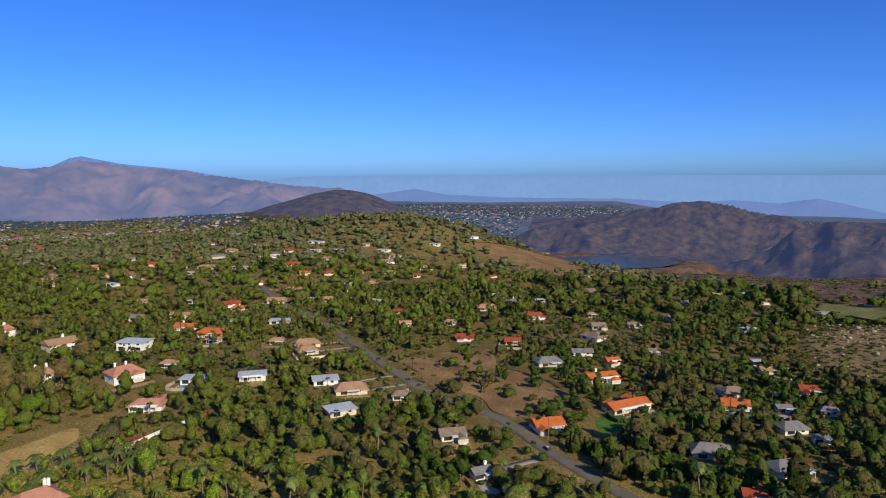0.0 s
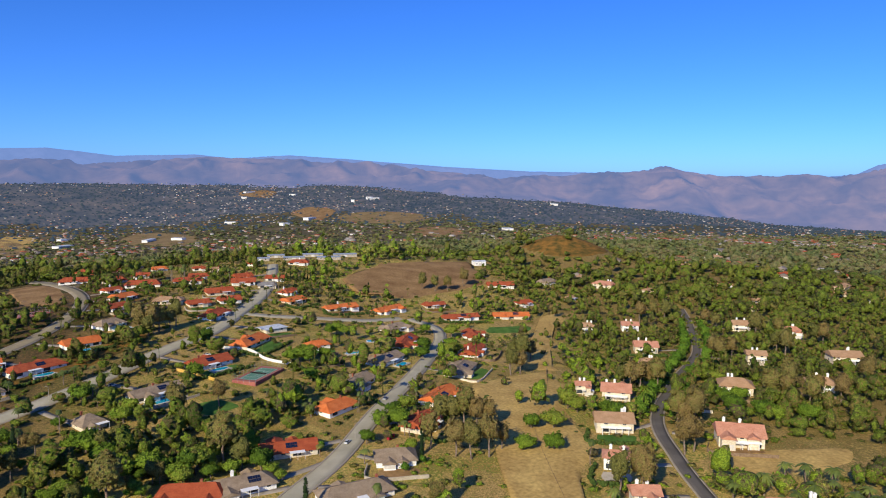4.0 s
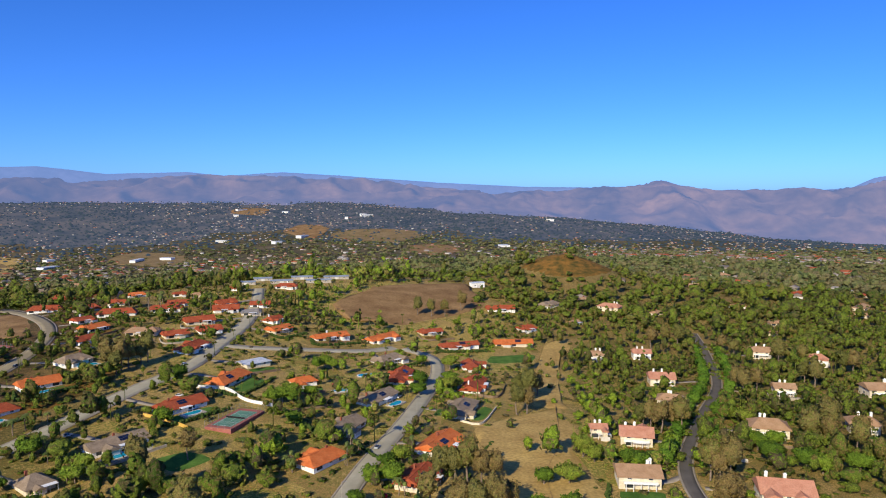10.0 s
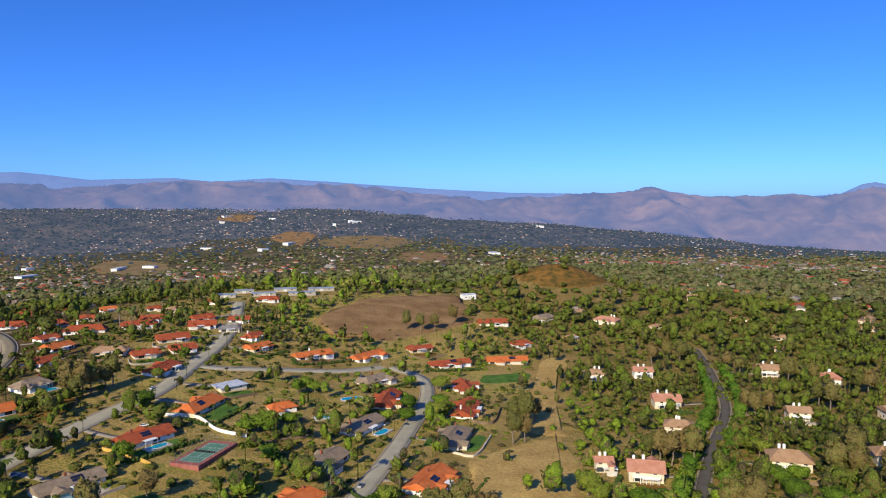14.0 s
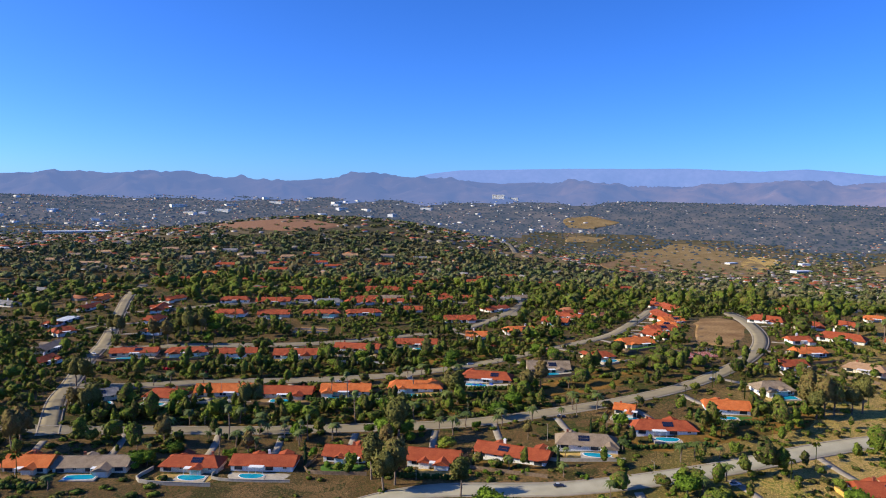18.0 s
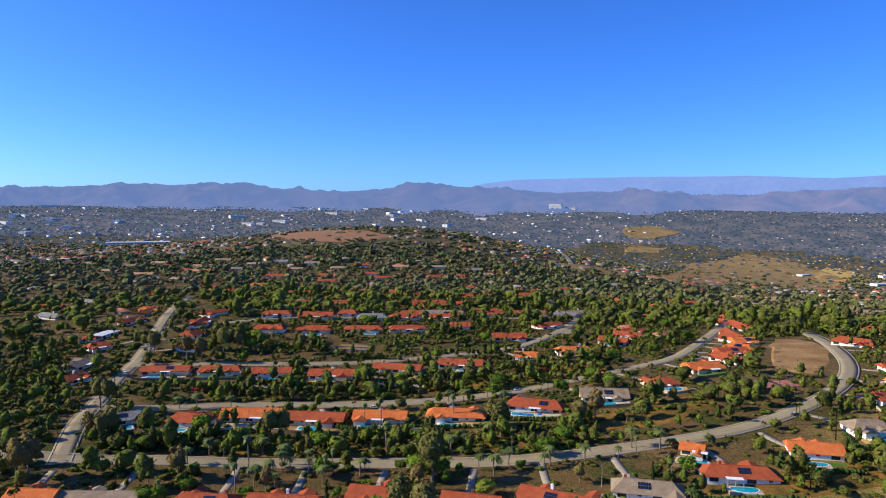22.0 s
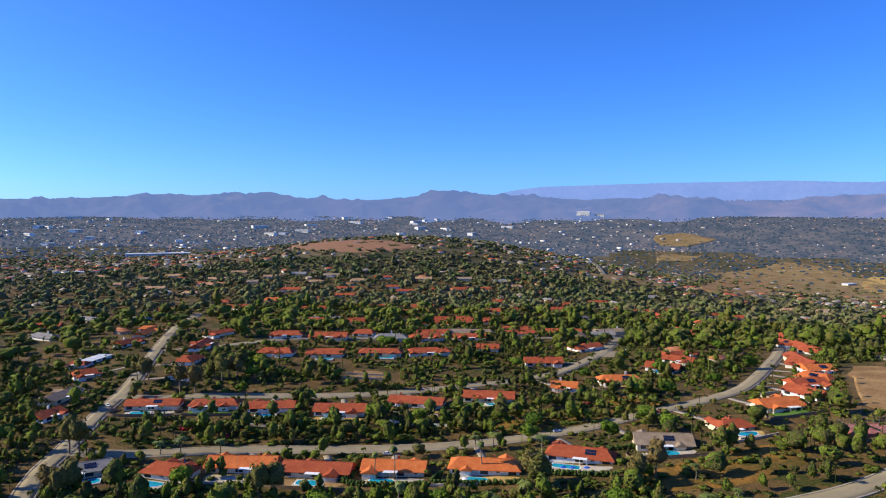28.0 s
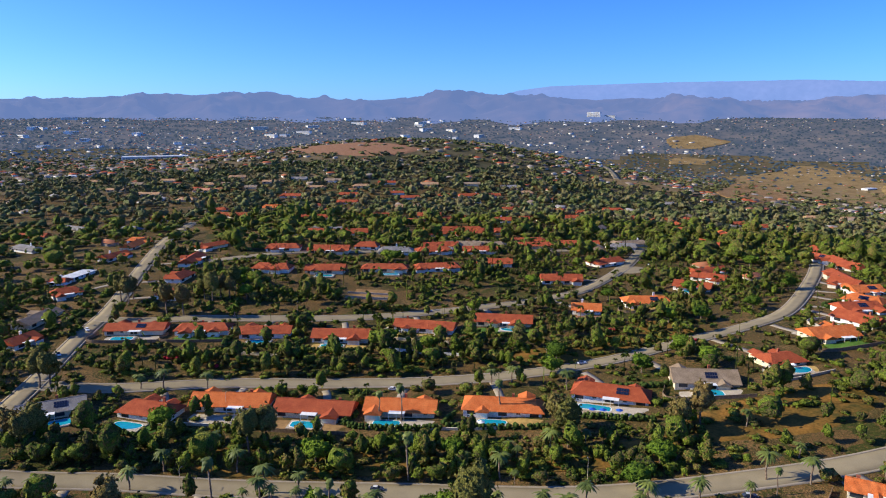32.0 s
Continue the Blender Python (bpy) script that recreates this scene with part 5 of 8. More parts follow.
house(616.6, 49.1, -64, 6.6, 5.1, "orange", 1.05)
house(387.3, -46.9, -81, 7.4, 5.7, "grey", 1.05)
house(218.7, 256.4, -53, 16.1, 10.7, "pink", 1.05, "w")
house(445.9, 489.9, -55, 7.0, 5.3, "white", 1.05)
house(420.0, 527.9, -55, 8.4, 6.4, "tan", 1.05)
house(444.4, 427.9, -58, 10.1, 7.8, "orange", 1.05)
house(396.7, 387.4, -61, 6.6, 5.1, "grey", 1.05)
house(418.0, 351.9, -59, 15.4, 10.7, "white", 1.05)
house(516.0, 405.1, -56, 8.5, 6.6, "white", 1.05)
house(528.9, 391.1, -57, 8.3, 6.2, "tan", 1.05)
house(552.7, 386.3, -57, 11.0, 8.4, "red", 1.05)
house(530.7, 329.1, -58, 7.1, 5.4, "white", 1.05)
house(447.6, 298.8, -56, 6.6, 5.1, "orange", 1.05)
house(464.3, 258.2, -55, 8.5, 6.5, "pink", 1.05)
house(509.7, 294.8, -57, 6.6, 5.1, "red", 1.05)
house(662.0, 557.3, -53, 14.1, 10.7, "red", 1.05)
house(725.4, 620.1, -59, 11.6, 8.9, "red", 1.05)
house(678.9, 616.1, -35, 22.1, 10.7, "white", 1.05)
house(746.5, 588.8, -56, 15.7, 10.7, "white", 1.05)
house(812.6, 550.3, -51, 9.7, 7.4, "white", 1.05)
house(571.7, 651.6, -52, 6.9, 5.2, "pink", 1.05)
house(555.7, 515.9, -31, 13.8, 10.6, "orange", 1.05)
house(560.5, 698.5, -53, 14.9, 10.7, "red", 1.05)
house(647.6, 485.2, -52, 12.9, 9.8, "red", 1.05)
house(674.2, 462.1, -51, 12.2, 9.3, "orange", 1.05)
house(751.7, 469.4, -47, 18.9, 10.7, "brown", 1.05)
house(751.9, 412.2, -46, 16.5, 10.7, "tan", 1.05)
house(699.7, 393.3, -50, 8.2, 6.2, "red", 1.05)
house(801.6, 385.6, -40, 12.0, 9.2, "tan", 1.05, "w")
house(993.1, 468.1, -12, 18.4, 10.7, "white", 1.05)
house(1931.0, 704.3, -66, 25.1, 10.7, "pink", 1.05)
house(845.5, 232.5, -21, 25.1, 10.7, "white", 1.05)
house(633.7, 207.7, -59, 9.5, 7.3, "white", 1.05)
house(653.8, 178.5, -59, 6.7, 5.1, "pink", 1.05)
house(587.5, 140.1, -60, 6.6, 5.1, "tan", 1.05)
house(542.9, 120.6, -60, 10.6, 8.0, "brown", 1.05)
house(560.8, 96.2, -62, 8.9, 6.8, "brown", 1.05)
house(612.4, 230.0, -58, 9.5, 7.2, "grey", 1.05)
house(569.2, 234.8, -58, 17.9, 10.7, "pink", 1.05)
house(490.5, 230.3, -55, 9.7, 7.5, "tan", 1.05)
house(476.2, 63.0, -61, 7.5, 5.7, "brown", 1.05)
house(766.9, 60.4, -58, 8.5, 6.5, "tan", 1.05)
house(791.2, 38.9, -57, 7.4, 5.6, "white", 1.05)
house(688.1, 2.9, -64, 8.9, 6.8, "grey", 1.05)
house(566.7, 9.4, -66, 6.6, 5.1, "tan", 1.05)
house(437.1, 78.7, -44, 8.3, 6.3, "orange", 1.05, "w")
house(382.8, -26.1, -64, 6.6, 5.1, "grey", 1.05)
house(352.3, -31.4, -53, 12.0, 9.1, "grey", 1.05)
house(479.0, -5.3, -65, 6.6, 5.1, "white", 1.05)
house(299.4, 154.7, -56, 8.9, 6.8, "brown", 1.05)
house(-822.1, 173.4, 61, 16.7, 10.3, "orange")
house(-908.1, 167.2, 59, 21.9, 13, "grey")
house(-921.4, 80.6, 64, 25.7, 13, "red")
house(-688.0, 118.7, 60, 13.4, 8.3, "red")
house(-705.8, 353.0, 58, 19.4, 12.0, "red")
house(-790.9, 458.9, 64, 32, 13, "red")
house(-695.2, 418.3, 74, 29.8, 13, "red")
house(-1064.5, 268.4, 71, 30.4, 13, "red")
house(-982.9, 291.0, 71, 24.3, 13, "red")
house(-1059.2, 342.8, 61, 30.6, 13, "orange")
house(-997.5, 411.7, 67, 32, 13, "red")
house(-1083.9, 451.0, 62, 28.2, 13, "red")
house(-1015.2, 514.0, 60, 32, 13, "tan")
house(-872.2, 462.2, 59, 32, 13, "red")
house(-1269.6, 199.1, 61, 32, 13, "tan")
house(-1216.6, 515.7, 74, 27.8, 13, "tan")
house(-1142.2, 546.1, 72, 26.3, 13, "red")
house(-1232.9, 445.2, 72, 27.7, 13, "tan")
house(-1334.5, 301.0, 71, 32, 13, "tan")
house(-1280.7, 277.4, 60, 28.1, 13, "pink")
house(-997.4, 201.0, 63, 21.0, 13, "red")
house(-788.0, 488.4, 68, 32, 13, "red")
house(-770.8, 508.3, 70, 23.4, 13, "red")
house(-964.2, 653.6, 72, 31.3, 13, "red")
house(-870.6, 622.7, 73, 28.1, 13, "red")
house(-1043.8, 756.4, 59, 22.1, 13, "red")
house(-938.0, 706.0, 68, 32, 13, "red")
house(-916.4, 733.1, 69, 31.4, 13, "red")
house(-691.8, 439.2, 66, 30.1, 13, "brown")
house(-685.2, 464.6, 60, 25.3, 13, "brown")
house(-702.4, 514.3, 66, 32, 13, "red")
house(-939.6, 804.6, 59, 29.3, 13, "red")
house(-832.5, 797.4, 74, 32, 13, "red")
house(-792.7, 895.5, 73, 24.0, 13, "red")
house(-639.8, 866.5, 67, 21.1, 13, "red")
house(-605.8, 872.7, 62, 27.7, 13, "red")
house(-847.2, 1187.5, 73, 32, 13, "tan")
house(-1088.4, 686.1, 67, 26.5, 13, "red")
house(-1274.5, 354.6, 73, 28.2, 13, "brown")
house(-1316.9, 390.0, 72, 27.4, 13, "tan")
house(-1322.9, 439.3, 66, 25.8, 13, "grey")
house(-1281.7, 487.3, 64, 27.1, 13, "brown")
house(-1231.2, 565.1, 68, 28.5, 13, "red")
house(-1197.4, 627.8, 65, 28.3, 13, "tan")
house(-1100.6, 613.7, 60, 26.0, 13, "red")
house(-1184.8, 700.8, 62, 26.9, 13, "brown")
house(-1153.3, 754.2, 72, 24.9, 13, "grey")
house(-1104.5, 757.8, 58, 24.1, 13, "tan")
house(-1189.2, 244.6, 58, 25.8, 13, "tan")
house(-1497.0, 112.1, 68, 31.1, 13, "tan")
house(-1631.6, 79.0, 62, 30.5, 13, "white")
house(-1350.0, 152.7, 67, 25.7, 13, "tan")
house(-1408.0, 182.7, 65, 27.0, 13, "brown")
house(-1426.2, 237.1, 63, 26.3, 13, "tan")
house(-1395.2, 346.6, 75, 27.0, 13, "tan")
house(-926.4, 508.7, 61, 28.0, 13, "red")
house(-764.3, 893.7, 64, 23.5, 13, "red")
house(-861.3, 1128.2, 61, 29.5, 13, "tan")
house(-883.6, 939.5, 68, 22.8, 13, "white")
house(-1000.1, 960.9, 62, 23.9, 13, "grey")
house(-352.9, 625.6, 18, 27.8, 13, "red")
house(-312.7, 616.8, 37, 20.9, 13.0, "red")
house(-235.0, 629.5, 16, 17.5, 10.8, "red")
house(-251.4, 676.7, 28, 12.5, 8, "red")
house(-194.7, 636.2, 45, 17.3, 10.7, "red")
house(-208.4, 705.1, 5, 12.7, 8, "red")
house(-163.0, 638.4, 3, 17.2, 10.6, "red")
house(-163.4, 607.4, 11, 16.4, 10.2, "grey")
house(-197.8, 521.8, 38, 17.1, 10.6, "red")
house(-297.7, 686.9, 31, 16.1, 10.0, "orange")
house(-223.3, 525.0, 12, 22.4, 13, "tan")
house(-342.6, 704.4, 17, 13.4, 8.3, "red")
house(-663.0, 1257.8, 9, 29.9, 13, "tan")
house(-228.8, 667.5, 23, 15.3, 9.5, "tan")
house(-293.1, 636.7, 2, 15.1, 9.4, "red")
house(-642.7, 1146.4, 35, 32, 13, "brown")
house(117.0, 727.5, 45, 25.5, 13, "brown")
house(131.5, 664.2, 48, 11.7, 8, "tan")
house(157.1, 750.9, 37, 17.0, 10.1, "tan", 1.05)
house(299.6, 613.3, 48, 10.1, 6.6, "tan", 1.05)
house(317.5, 646.9, 1, 9.6, 6.6, "tan", 1.05)
house(313.4, 718.5, 14, 13.8, 8.2, "pink", 1.05)
house(326.7, 914.2, 48, 17.0, 10.1, "tan", 1.05)
house(222.8, 699.7, 39, 12.0, 7.1, "tan", 1.05)
house(412.4, 785.5, 21, 15.6, 9.3, "red", 1.05)
house(434.4, 703.2, 47, 24.3, 10.7, "tan", 1.05)
house(426.1, 631.1, 31, 11.2, 6.6, "white", 1.05)
house(495.1, 652.1, 41, 18.0, 10.7, "brown", 1.05)
house(395.4, 445.4, -68, 15.6, 9.2, "tan", 1.05)
house(362.9, 399.6, -73, 16.3, 9.6, "orange", 1.05)
house(369.9, 467.6, -61, 13.4, 8.0, "grey", 1.05)
house(340.2, 583.4, -76, 10.1, 6.6, "white", 1.05)
house(492.9, 425.6, -64, 16.9, 10.0, "tan", 1.05)
house(457.4, 449.5, -35, 14.3, 8.4, "red", 1.05)
house(550.6, 451.4, -66, 23.6, 10.7, "tan", 1.05)
house(545.9, 345.2, -83, 9.5, 6.6, "white", 1.05)
house(611.7, 592.7, -81, 25.0, 10.7, "white", 1.05)
house(786.7, 621.8, -75, 21.8, 10.7, "white", 1.05)
house(500.9, 731.8, -44, 19.6, 10.7, "tan", 1.05)
house(550.6, 612.8, -65, 12.1, 7.1, "white", 1.05)
house(587.6, 625.8, -68, 25.2, 10.7, "tan", 1.05)
house(810.9, 62.8, -78, 8.7, 6.6, "white", 1.05)
house(585.3, 10.9, -34, 10.4, 6.6, "white", 1.05)
house(450.4, 103.5, -62, 13.5, 8.0, "grey", 1.05)
house(267.1, -23.5, -73, 7.7, 6.6, "red", 1.05)
house(804.6, 512.7, -80, 16.6, 9.8, "white", 1.05)
house(765.1, 562.8, -80, 16.6, 9.8, "white", 1.05)
house(688.7, 693.3, -75, 14.3, 8.4, "tan", 1.05)
house(736.4, 685.9, -49, 14.7, 8.7, "white", 1.05)
house(788.6, 482.8, -76, 14.8, 8.7, "tan", 1.05)
house(888.5, 477.6, -81, 14.6, 8.6, "white", 1.05)
house(632.1, 510.2, -58, 11.9, 7.1, "orange", 1.05)
house(716.4, 543.7, -71, 13.2, 7.8, "tan", 1.05)
house(625.8, 405.4, -33, 13.1, 7.7, "tan", 1.05)
house(631.5, 334.6, -77, 12.6, 7.4, "tan", 1.05)
house(640.6, 257.7, -57, 11.0, 6.6, "white", 1.05)
house(606.5, 74.0, -44, 13.2, 7.8, "brown", 1.05)
house(710.8, 146.6, -63, 10.4, 6.6, "tan", 1.05)
house(355.8, 297.0, -59, 8.8, 6.6, "tan", 1.05)
house(275.5, 310.7, -71, 8.0, 6.6, "tan", 1.05)
house(414.2, 667.9, -62, 11.6, 6.9, "tan", 1.05)
house(453.6, 621.5, -81, 12.6, 7.4, "white", 1.05)
house(610.7, 425.8, -62, 10.9, 6.6, "white", 1.05)
house(696.4, 430.0, -71, 12.0, 7.1, "tan", 1.05)


# ---------------------------------------------------------------- trees and shrubs
def ball(n):
    """Unit directions spread evenly."""
    k = np.arange(n) + 0.5
    phi, th = np.arccos(1 - 2 * k / n), np.pi * (1 + 5**0.5) * k
    return np.stack([np.cos(th) * np.sin(phi), np.sin(th) * np.sin(phi), np.cos(phi)], -1)


ICO = bmesh.new()
bmesh.ops.create_icosphere(ICO, subdivisions=1, radius=1.0)
ICO_V = np.array([v.co[:] for v in ICO.verts])
ICO_F = np.array([[v.index for v in f.verts] for f in ICO.faces])
ICO.free()


OCT_V = np.array([[1, 0, 0], [0, 1, 0], [-1, 0, 0], [0, -1, 0], [0, 0, 1], [0, 0, -1]], float)
OCT_F = np.array([[0, 1, 4], [1, 2, 4], [2, 3, 4], [3, 0, 4], [1, 0, 5], [2, 1, 5], [3, 2, 5], [0, 3, 5]])


BALL = bmesh.new()
bmesh.ops.create_icosphere(BALL, subdivisions=2, radius=1.0)
BALL_V = np.array([v.co[:] for v in BALL.verts])
BALL_F = np.array([[v.index for v in f.verts] for f in BALL.faces])
BALL.free()


def canopy(rng, rx, rz, cz, leaves, size, lumps=9, depth=0.34, solid=(BALL_V, BALL_F), lean=0.0):
    """One cohesive crown: a billowed body, its skin broken up by leaf sprays. Returns triangles."""
    heads = rng.normal(0, 1, (lumps, 3)) * np.array([1, 1, 0.8]) + np.array([0, 0, 0.25])
    heads /= np.linalg.norm(heads, axis=1)[:, None]
    weight = rng.uniform(0.55, 1.15, lumps)

    def reach(d):
        return 1 - depth + depth * 1.5 * np.max(weight * np.exp(5.5 * (d @ heads.T - 1)), axis=1)

    def place(d, r):
        p = d * r[:, None]
        p[:, 2] = np.where(p[:, 2] < -0.4, -0.4 + (p[:, 2] + 0.4) * 0.35, p[:, 2])
        return p * np.array([rx, rx * rng.uniform(0.85, 1.0), rz]) + np.array([0, 0, cz]) + np.outer(p[:, 2], [lean, 0, 0])

    v = place(solid[0], reach(solid[0]) * 0.93 * rng.uniform(0.88, 1.1, len(solid[0])))
    d = ball(leaves) + rng.normal(0, 0.15, (leaves, 3))
    d /= np.linalg.norm(d, axis=1)[:, None]
    c = place(d, reach(d) * rng.uniform(0.84, 1.12, leaves))
    n = d + rng.normal(0, 0.55, (leaves, 3))
    t = np.cross(n, rng.normal(0, 1, (leaves, 3)))
    t /= np.linalg.norm(t, axis=1)[:, None] + 1e-9
    b = np.cross(n, t)
    b /= np.linalg.norm(b, axis=1)[:, None] + 1e-9
    s = size * rng.uniform(0.6, 1.4, (leaves, 1))
    q = np.stack([c - t * s, c + b * s * 0.7, c + t * s * 0.9, c - b * s * 0.7], 1).reshape(-1, 3)
    k = len(v) + 4 * np.arange(leaves)
    return np.concatenate([v, q]), np.concatenate([solid[1], np.stack([k, k + 1, k + 2], 1), np.stack([k, k + 2, k + 3], 1)])


def stacked(*crowns):
    """Several crowns as one."""
    V, F, n = [], [], 0
    for v, f in crowns:
        V.append(v)
        F.append(f + n)
        n += len(v)
    return np.concatenate(V), np.concatenate(F)


def shifted(crown, x, y):
    return crown[0] + np.array([x, y, 0]), crown[1]


def crown_arrays(lobes, leaves, size, rng, flat=0.8, core=0.72, ragged=0.22, solid=(ICO_V, ICO_F)):
    """Leaf quads round several lobes (x, y, z, r), over a ragged dark core. Returns triangles."""
    V, F, n = [], [], 0
    for lx, ly, lz, lr in lobes:
        v = solid[0] * (lr * core * rng.uniform(1 - ragged, 1 + ragged, (len(solid[0]), 1))) * np.array([1, 1, flat]) + np.array([lx, ly, lz])
        V.append(v)
        F.append(solid[1] + n)
        n += len(v)
        d = ball(leaves) + rng.normal(0, 0.18, (leaves, 3))
        d /= np.linalg.norm(d, axis=1)[:, None]
        c = d * (lr * rng.uniform(0.70, 1.08, (leaves, 1))) * np.array([1, 1, flat]) + np.array([lx, ly, lz])
        t = np.cross(d, rng.normal(0, 1, (leaves, 3)))
        t /= np.linalg.norm(t, axis=1)[:, None] + 1e-9
        b = np.cross(d, t) + d * rng.normal(0, 0.5, (leaves, 1))
        s = size * rng.uniform(0.6, 1.4, (leaves, 1))
        q = np.stack([c - t * s, c + b * s * 0.7, c + t * s, c - b * s * 0.7], 1).reshape(-1, 3)
        k = n + 4 * np.arange(leaves)
        V.append(q)
        F.append(np.concatenate([np.stack([k, k + 1, k + 2], 1), np.stack([k, k + 2, k + 3], 1)]))
        n += len(q)
    return np.concatenate(V), np.concatenate(F)


def trunk_mesh(height_, r0, r1, limbs, rng, lean=0.0):
    """A tapered trunk, slightly bent, with limbs that reach into the crown."""
    bm = bmesh.new()

    def tube(a, b, ra, rb):
        a, b = Vector(a), Vector(b)
        w = (b - a).normalized()
        u = w.orthogonal().normalized()
        v = w.cross(u)
        lo = [bm.verts.new(a + (u * math.cos(k * math.tau / 6) + v * math.sin(k * math.tau / 6)) * ra) for k in range(6)]
        hi = [bm.verts.new(b + (u * math.cos(k * math.tau / 6) + v * math.sin(k * math.tau / 6)) * rb) for k in range(6)]
        for k in range(6):
            bm.faces.new([lo[k], lo[(k + 1) % 6], hi[(k + 1) % 6], hi[k]])
        bm.faces.new(hi)

    p = (0, 0, -0.8)
    for k in range(3):
        s = (k + 1) / 3
        q = (lean * s + rng.normal(0, 0.03) * height_, rng.normal(0, 0.03) * height_, height_ * s)
        tube(p, q, r0 + (r1 - r0) * k / 3, r0 + (r1 - r0) * s)
        p = q
    for x, y, z, r in limbs:
        tube((p[0] * 0.6, p[1] * 0.6, height_ * rng.uniform(0.45, 0.8)), (x, y, z), r1 * 0.7, r1 * 0.25)
    return bm_mesh("trunk", bm, M["bark"], True)


def make_tree(kind, seed):
    """One tree of a kind, at the origin, about its natural size."""
    rng = np.random.default_rng(seed)
    root = new(kind)
    if kind == "oak_tree":
        lobes = [(0, 0, 5.2, 2.6)]
        for k in range(8):
            a = k * 2.4 + rng.uniform(0, 0.5)
            lobes.append((2.3 * math.cos(a) * rng.uniform(0.7, 1.2), 2.3 * math.sin(a) * rng.uniform(0.7, 1.2), rng.uniform(3.4, 6.2), rng.uniform(1.3, 2.1)))
        trunk, mat, words = (3.4, 0.32, 0.2), "leaf", "broad-crowned dark green oak tree"
        V, F = stacked(canopy(rng, 4.0, 2.9, 4.6, 300, 0.42, 13, 0.36), *[shifted(canopy(rng, 1.7, 1.4, lb[2] - 0.4, 46, 0.40, 5), lb[0] * 1.25, lb[1] * 1.25) for lb in lobes[1:4]])
    elif kind == "eucalyptus_tree":
        lobes = []
        for k in range(10):
            a, z = k * 2.4, 6 + k * 0.85
            r = (2.6 - 0.12 * k) * rng.uniform(0.5, 1.1)
            lobes.append((r * math.cos(a), r * math.sin(a), z + rng.uniform(-0.8, 0.8), rng.uniform(1.2, 2.0)))
        trunk, mat, words = (11, 0.35, 0.12), "olive", "tall olive-green eucalyptus tree with pale trunk"
        V, F = stacked(canopy(rng, 3.2, 4.9, 8.2, 270, 0.48, 16, 0.46, lean=0.06), *[shifted(canopy(rng, 1.5, 1.7, lb[2], 44, 0.44, 5, 0.45), lb[0], lb[1]) for lb in (lobes[0], lobes[3], lobes[6])])
    elif kind == "citrus_tree":
        lobes = [(0, 0, 2.4, 1.6)] + [(1.2 * math.cos(k * 1.25), 1.2 * math.sin(k * 1.25), rng.uniform(1.5, 2.9), rng.uniform(0.8, 1.2)) for k in range(5)]
        trunk, mat, words = (1.4, 0.14, 0.1), "bright", "rounded bright green garden tree"
        V, F = canopy(rng, 2.1, 1.75, 2.2, 150, 0.32, 9, 0.3)
    elif kind == "cypress_tree":
        lobes = [(rng.normal(0, 0.12), rng.normal(0, 0.12), 0.8 + k * 1.05, 1.15 * (1 - k / 11) ** 0.7 + 0.12) for k in range(10)]
        trunk, mat, words = (2.0, 0.2, 0.12), "needle", "narrow dark green cypress tree"
        V, F = crown_arrays(lobes, 26, 0.28, rng, 1.3)
    elif kind == "shrub":
        lobes = [(rng.normal(0, 0.7), rng.normal(0, 0.7), rng.uniform(0.5, 1.1), rng.uniform(0.6, 1.1)) for k in range(5)]
        trunk, mat, words = (0.6, 0.08, 0.05), "leaf", "low rounded green garden shrub"
        V, F = crown_arrays(lobes, 30, 0.22, rng)
    else:
        tall = {"palm_tree": 6.5, "fan_palm": 12.0}[kind]
        V, F, n = [], [], 0
        count = 26 if kind == "palm_tree" else 30
        for k in range(count):
            a = k * 2.4
            up = rng.uniform(-0.5, 1.1)
            reach = rng.uniform(2.2, 3.2) if kind == "palm_tree" else rng.uniform(1.1, 1.7)
            w = 0.42 if kind == "palm_tree" else 0.55
            side = np.array([-math.sin(a), math.cos(a), 0]) * w
            pts = []
            for s in (0, 0.35, 0.7, 1.0):
                o = np.array([math.cos(a), math.sin(a), 0]) * reach * s + np.array([0, 0, tall + up * s * 1.5 - 2.0 * s * s])
                wd = (0.25 + 2.2 * s * (1 - s) + (0.35 if kind == "fan_palm" else 0)) if s < 1 else 0.08
                pts += [o - side * wd + np.array([0, 0, -0.12 * wd]), o + np.array([0, 0, 0.05]), o + side * wd + np.array([0, 0, -0.12 * wd])]
            V.append(np.array(pts))
            for s in range(3):
                b = n + 3 * s
                for q in (0, 1):
                    F += [[b + q, b + q + 1, b + q + 4], [b + q, b + q + 4, b + q + 3]]
            n += 12
        if kind == "fan_palm":
            v = ICO_V * np.array([0.55, 0.55, 1.5]) + np.array([0, 0, tall - 1.6])
            F = np.concatenate([np.array(F), ICO_F + n])
            V.append(v)
        V, F = np.concatenate(V), np.array(F)
        lobes, trunk, mat = [], (tall, 0.26, 0.18), "frond"
        words = "feather palm with arching green fronds" if kind == "palm_tree" else "tall slender fan palm"
    part("trunk", trunk_mesh(*trunk, [lb for lb in lobes[1:5]], rng), root)
    part("crown", mesh_from("crown", V, F, M[mat]), root)
    tagged(root, words, "shrub" if kind == "shrub" else "palm" if "palm" in kind else "tree", {"shrub": "garden shrubs"}.get(kind, kind.replace("_", " ") + "s of the gardens"))
    return root


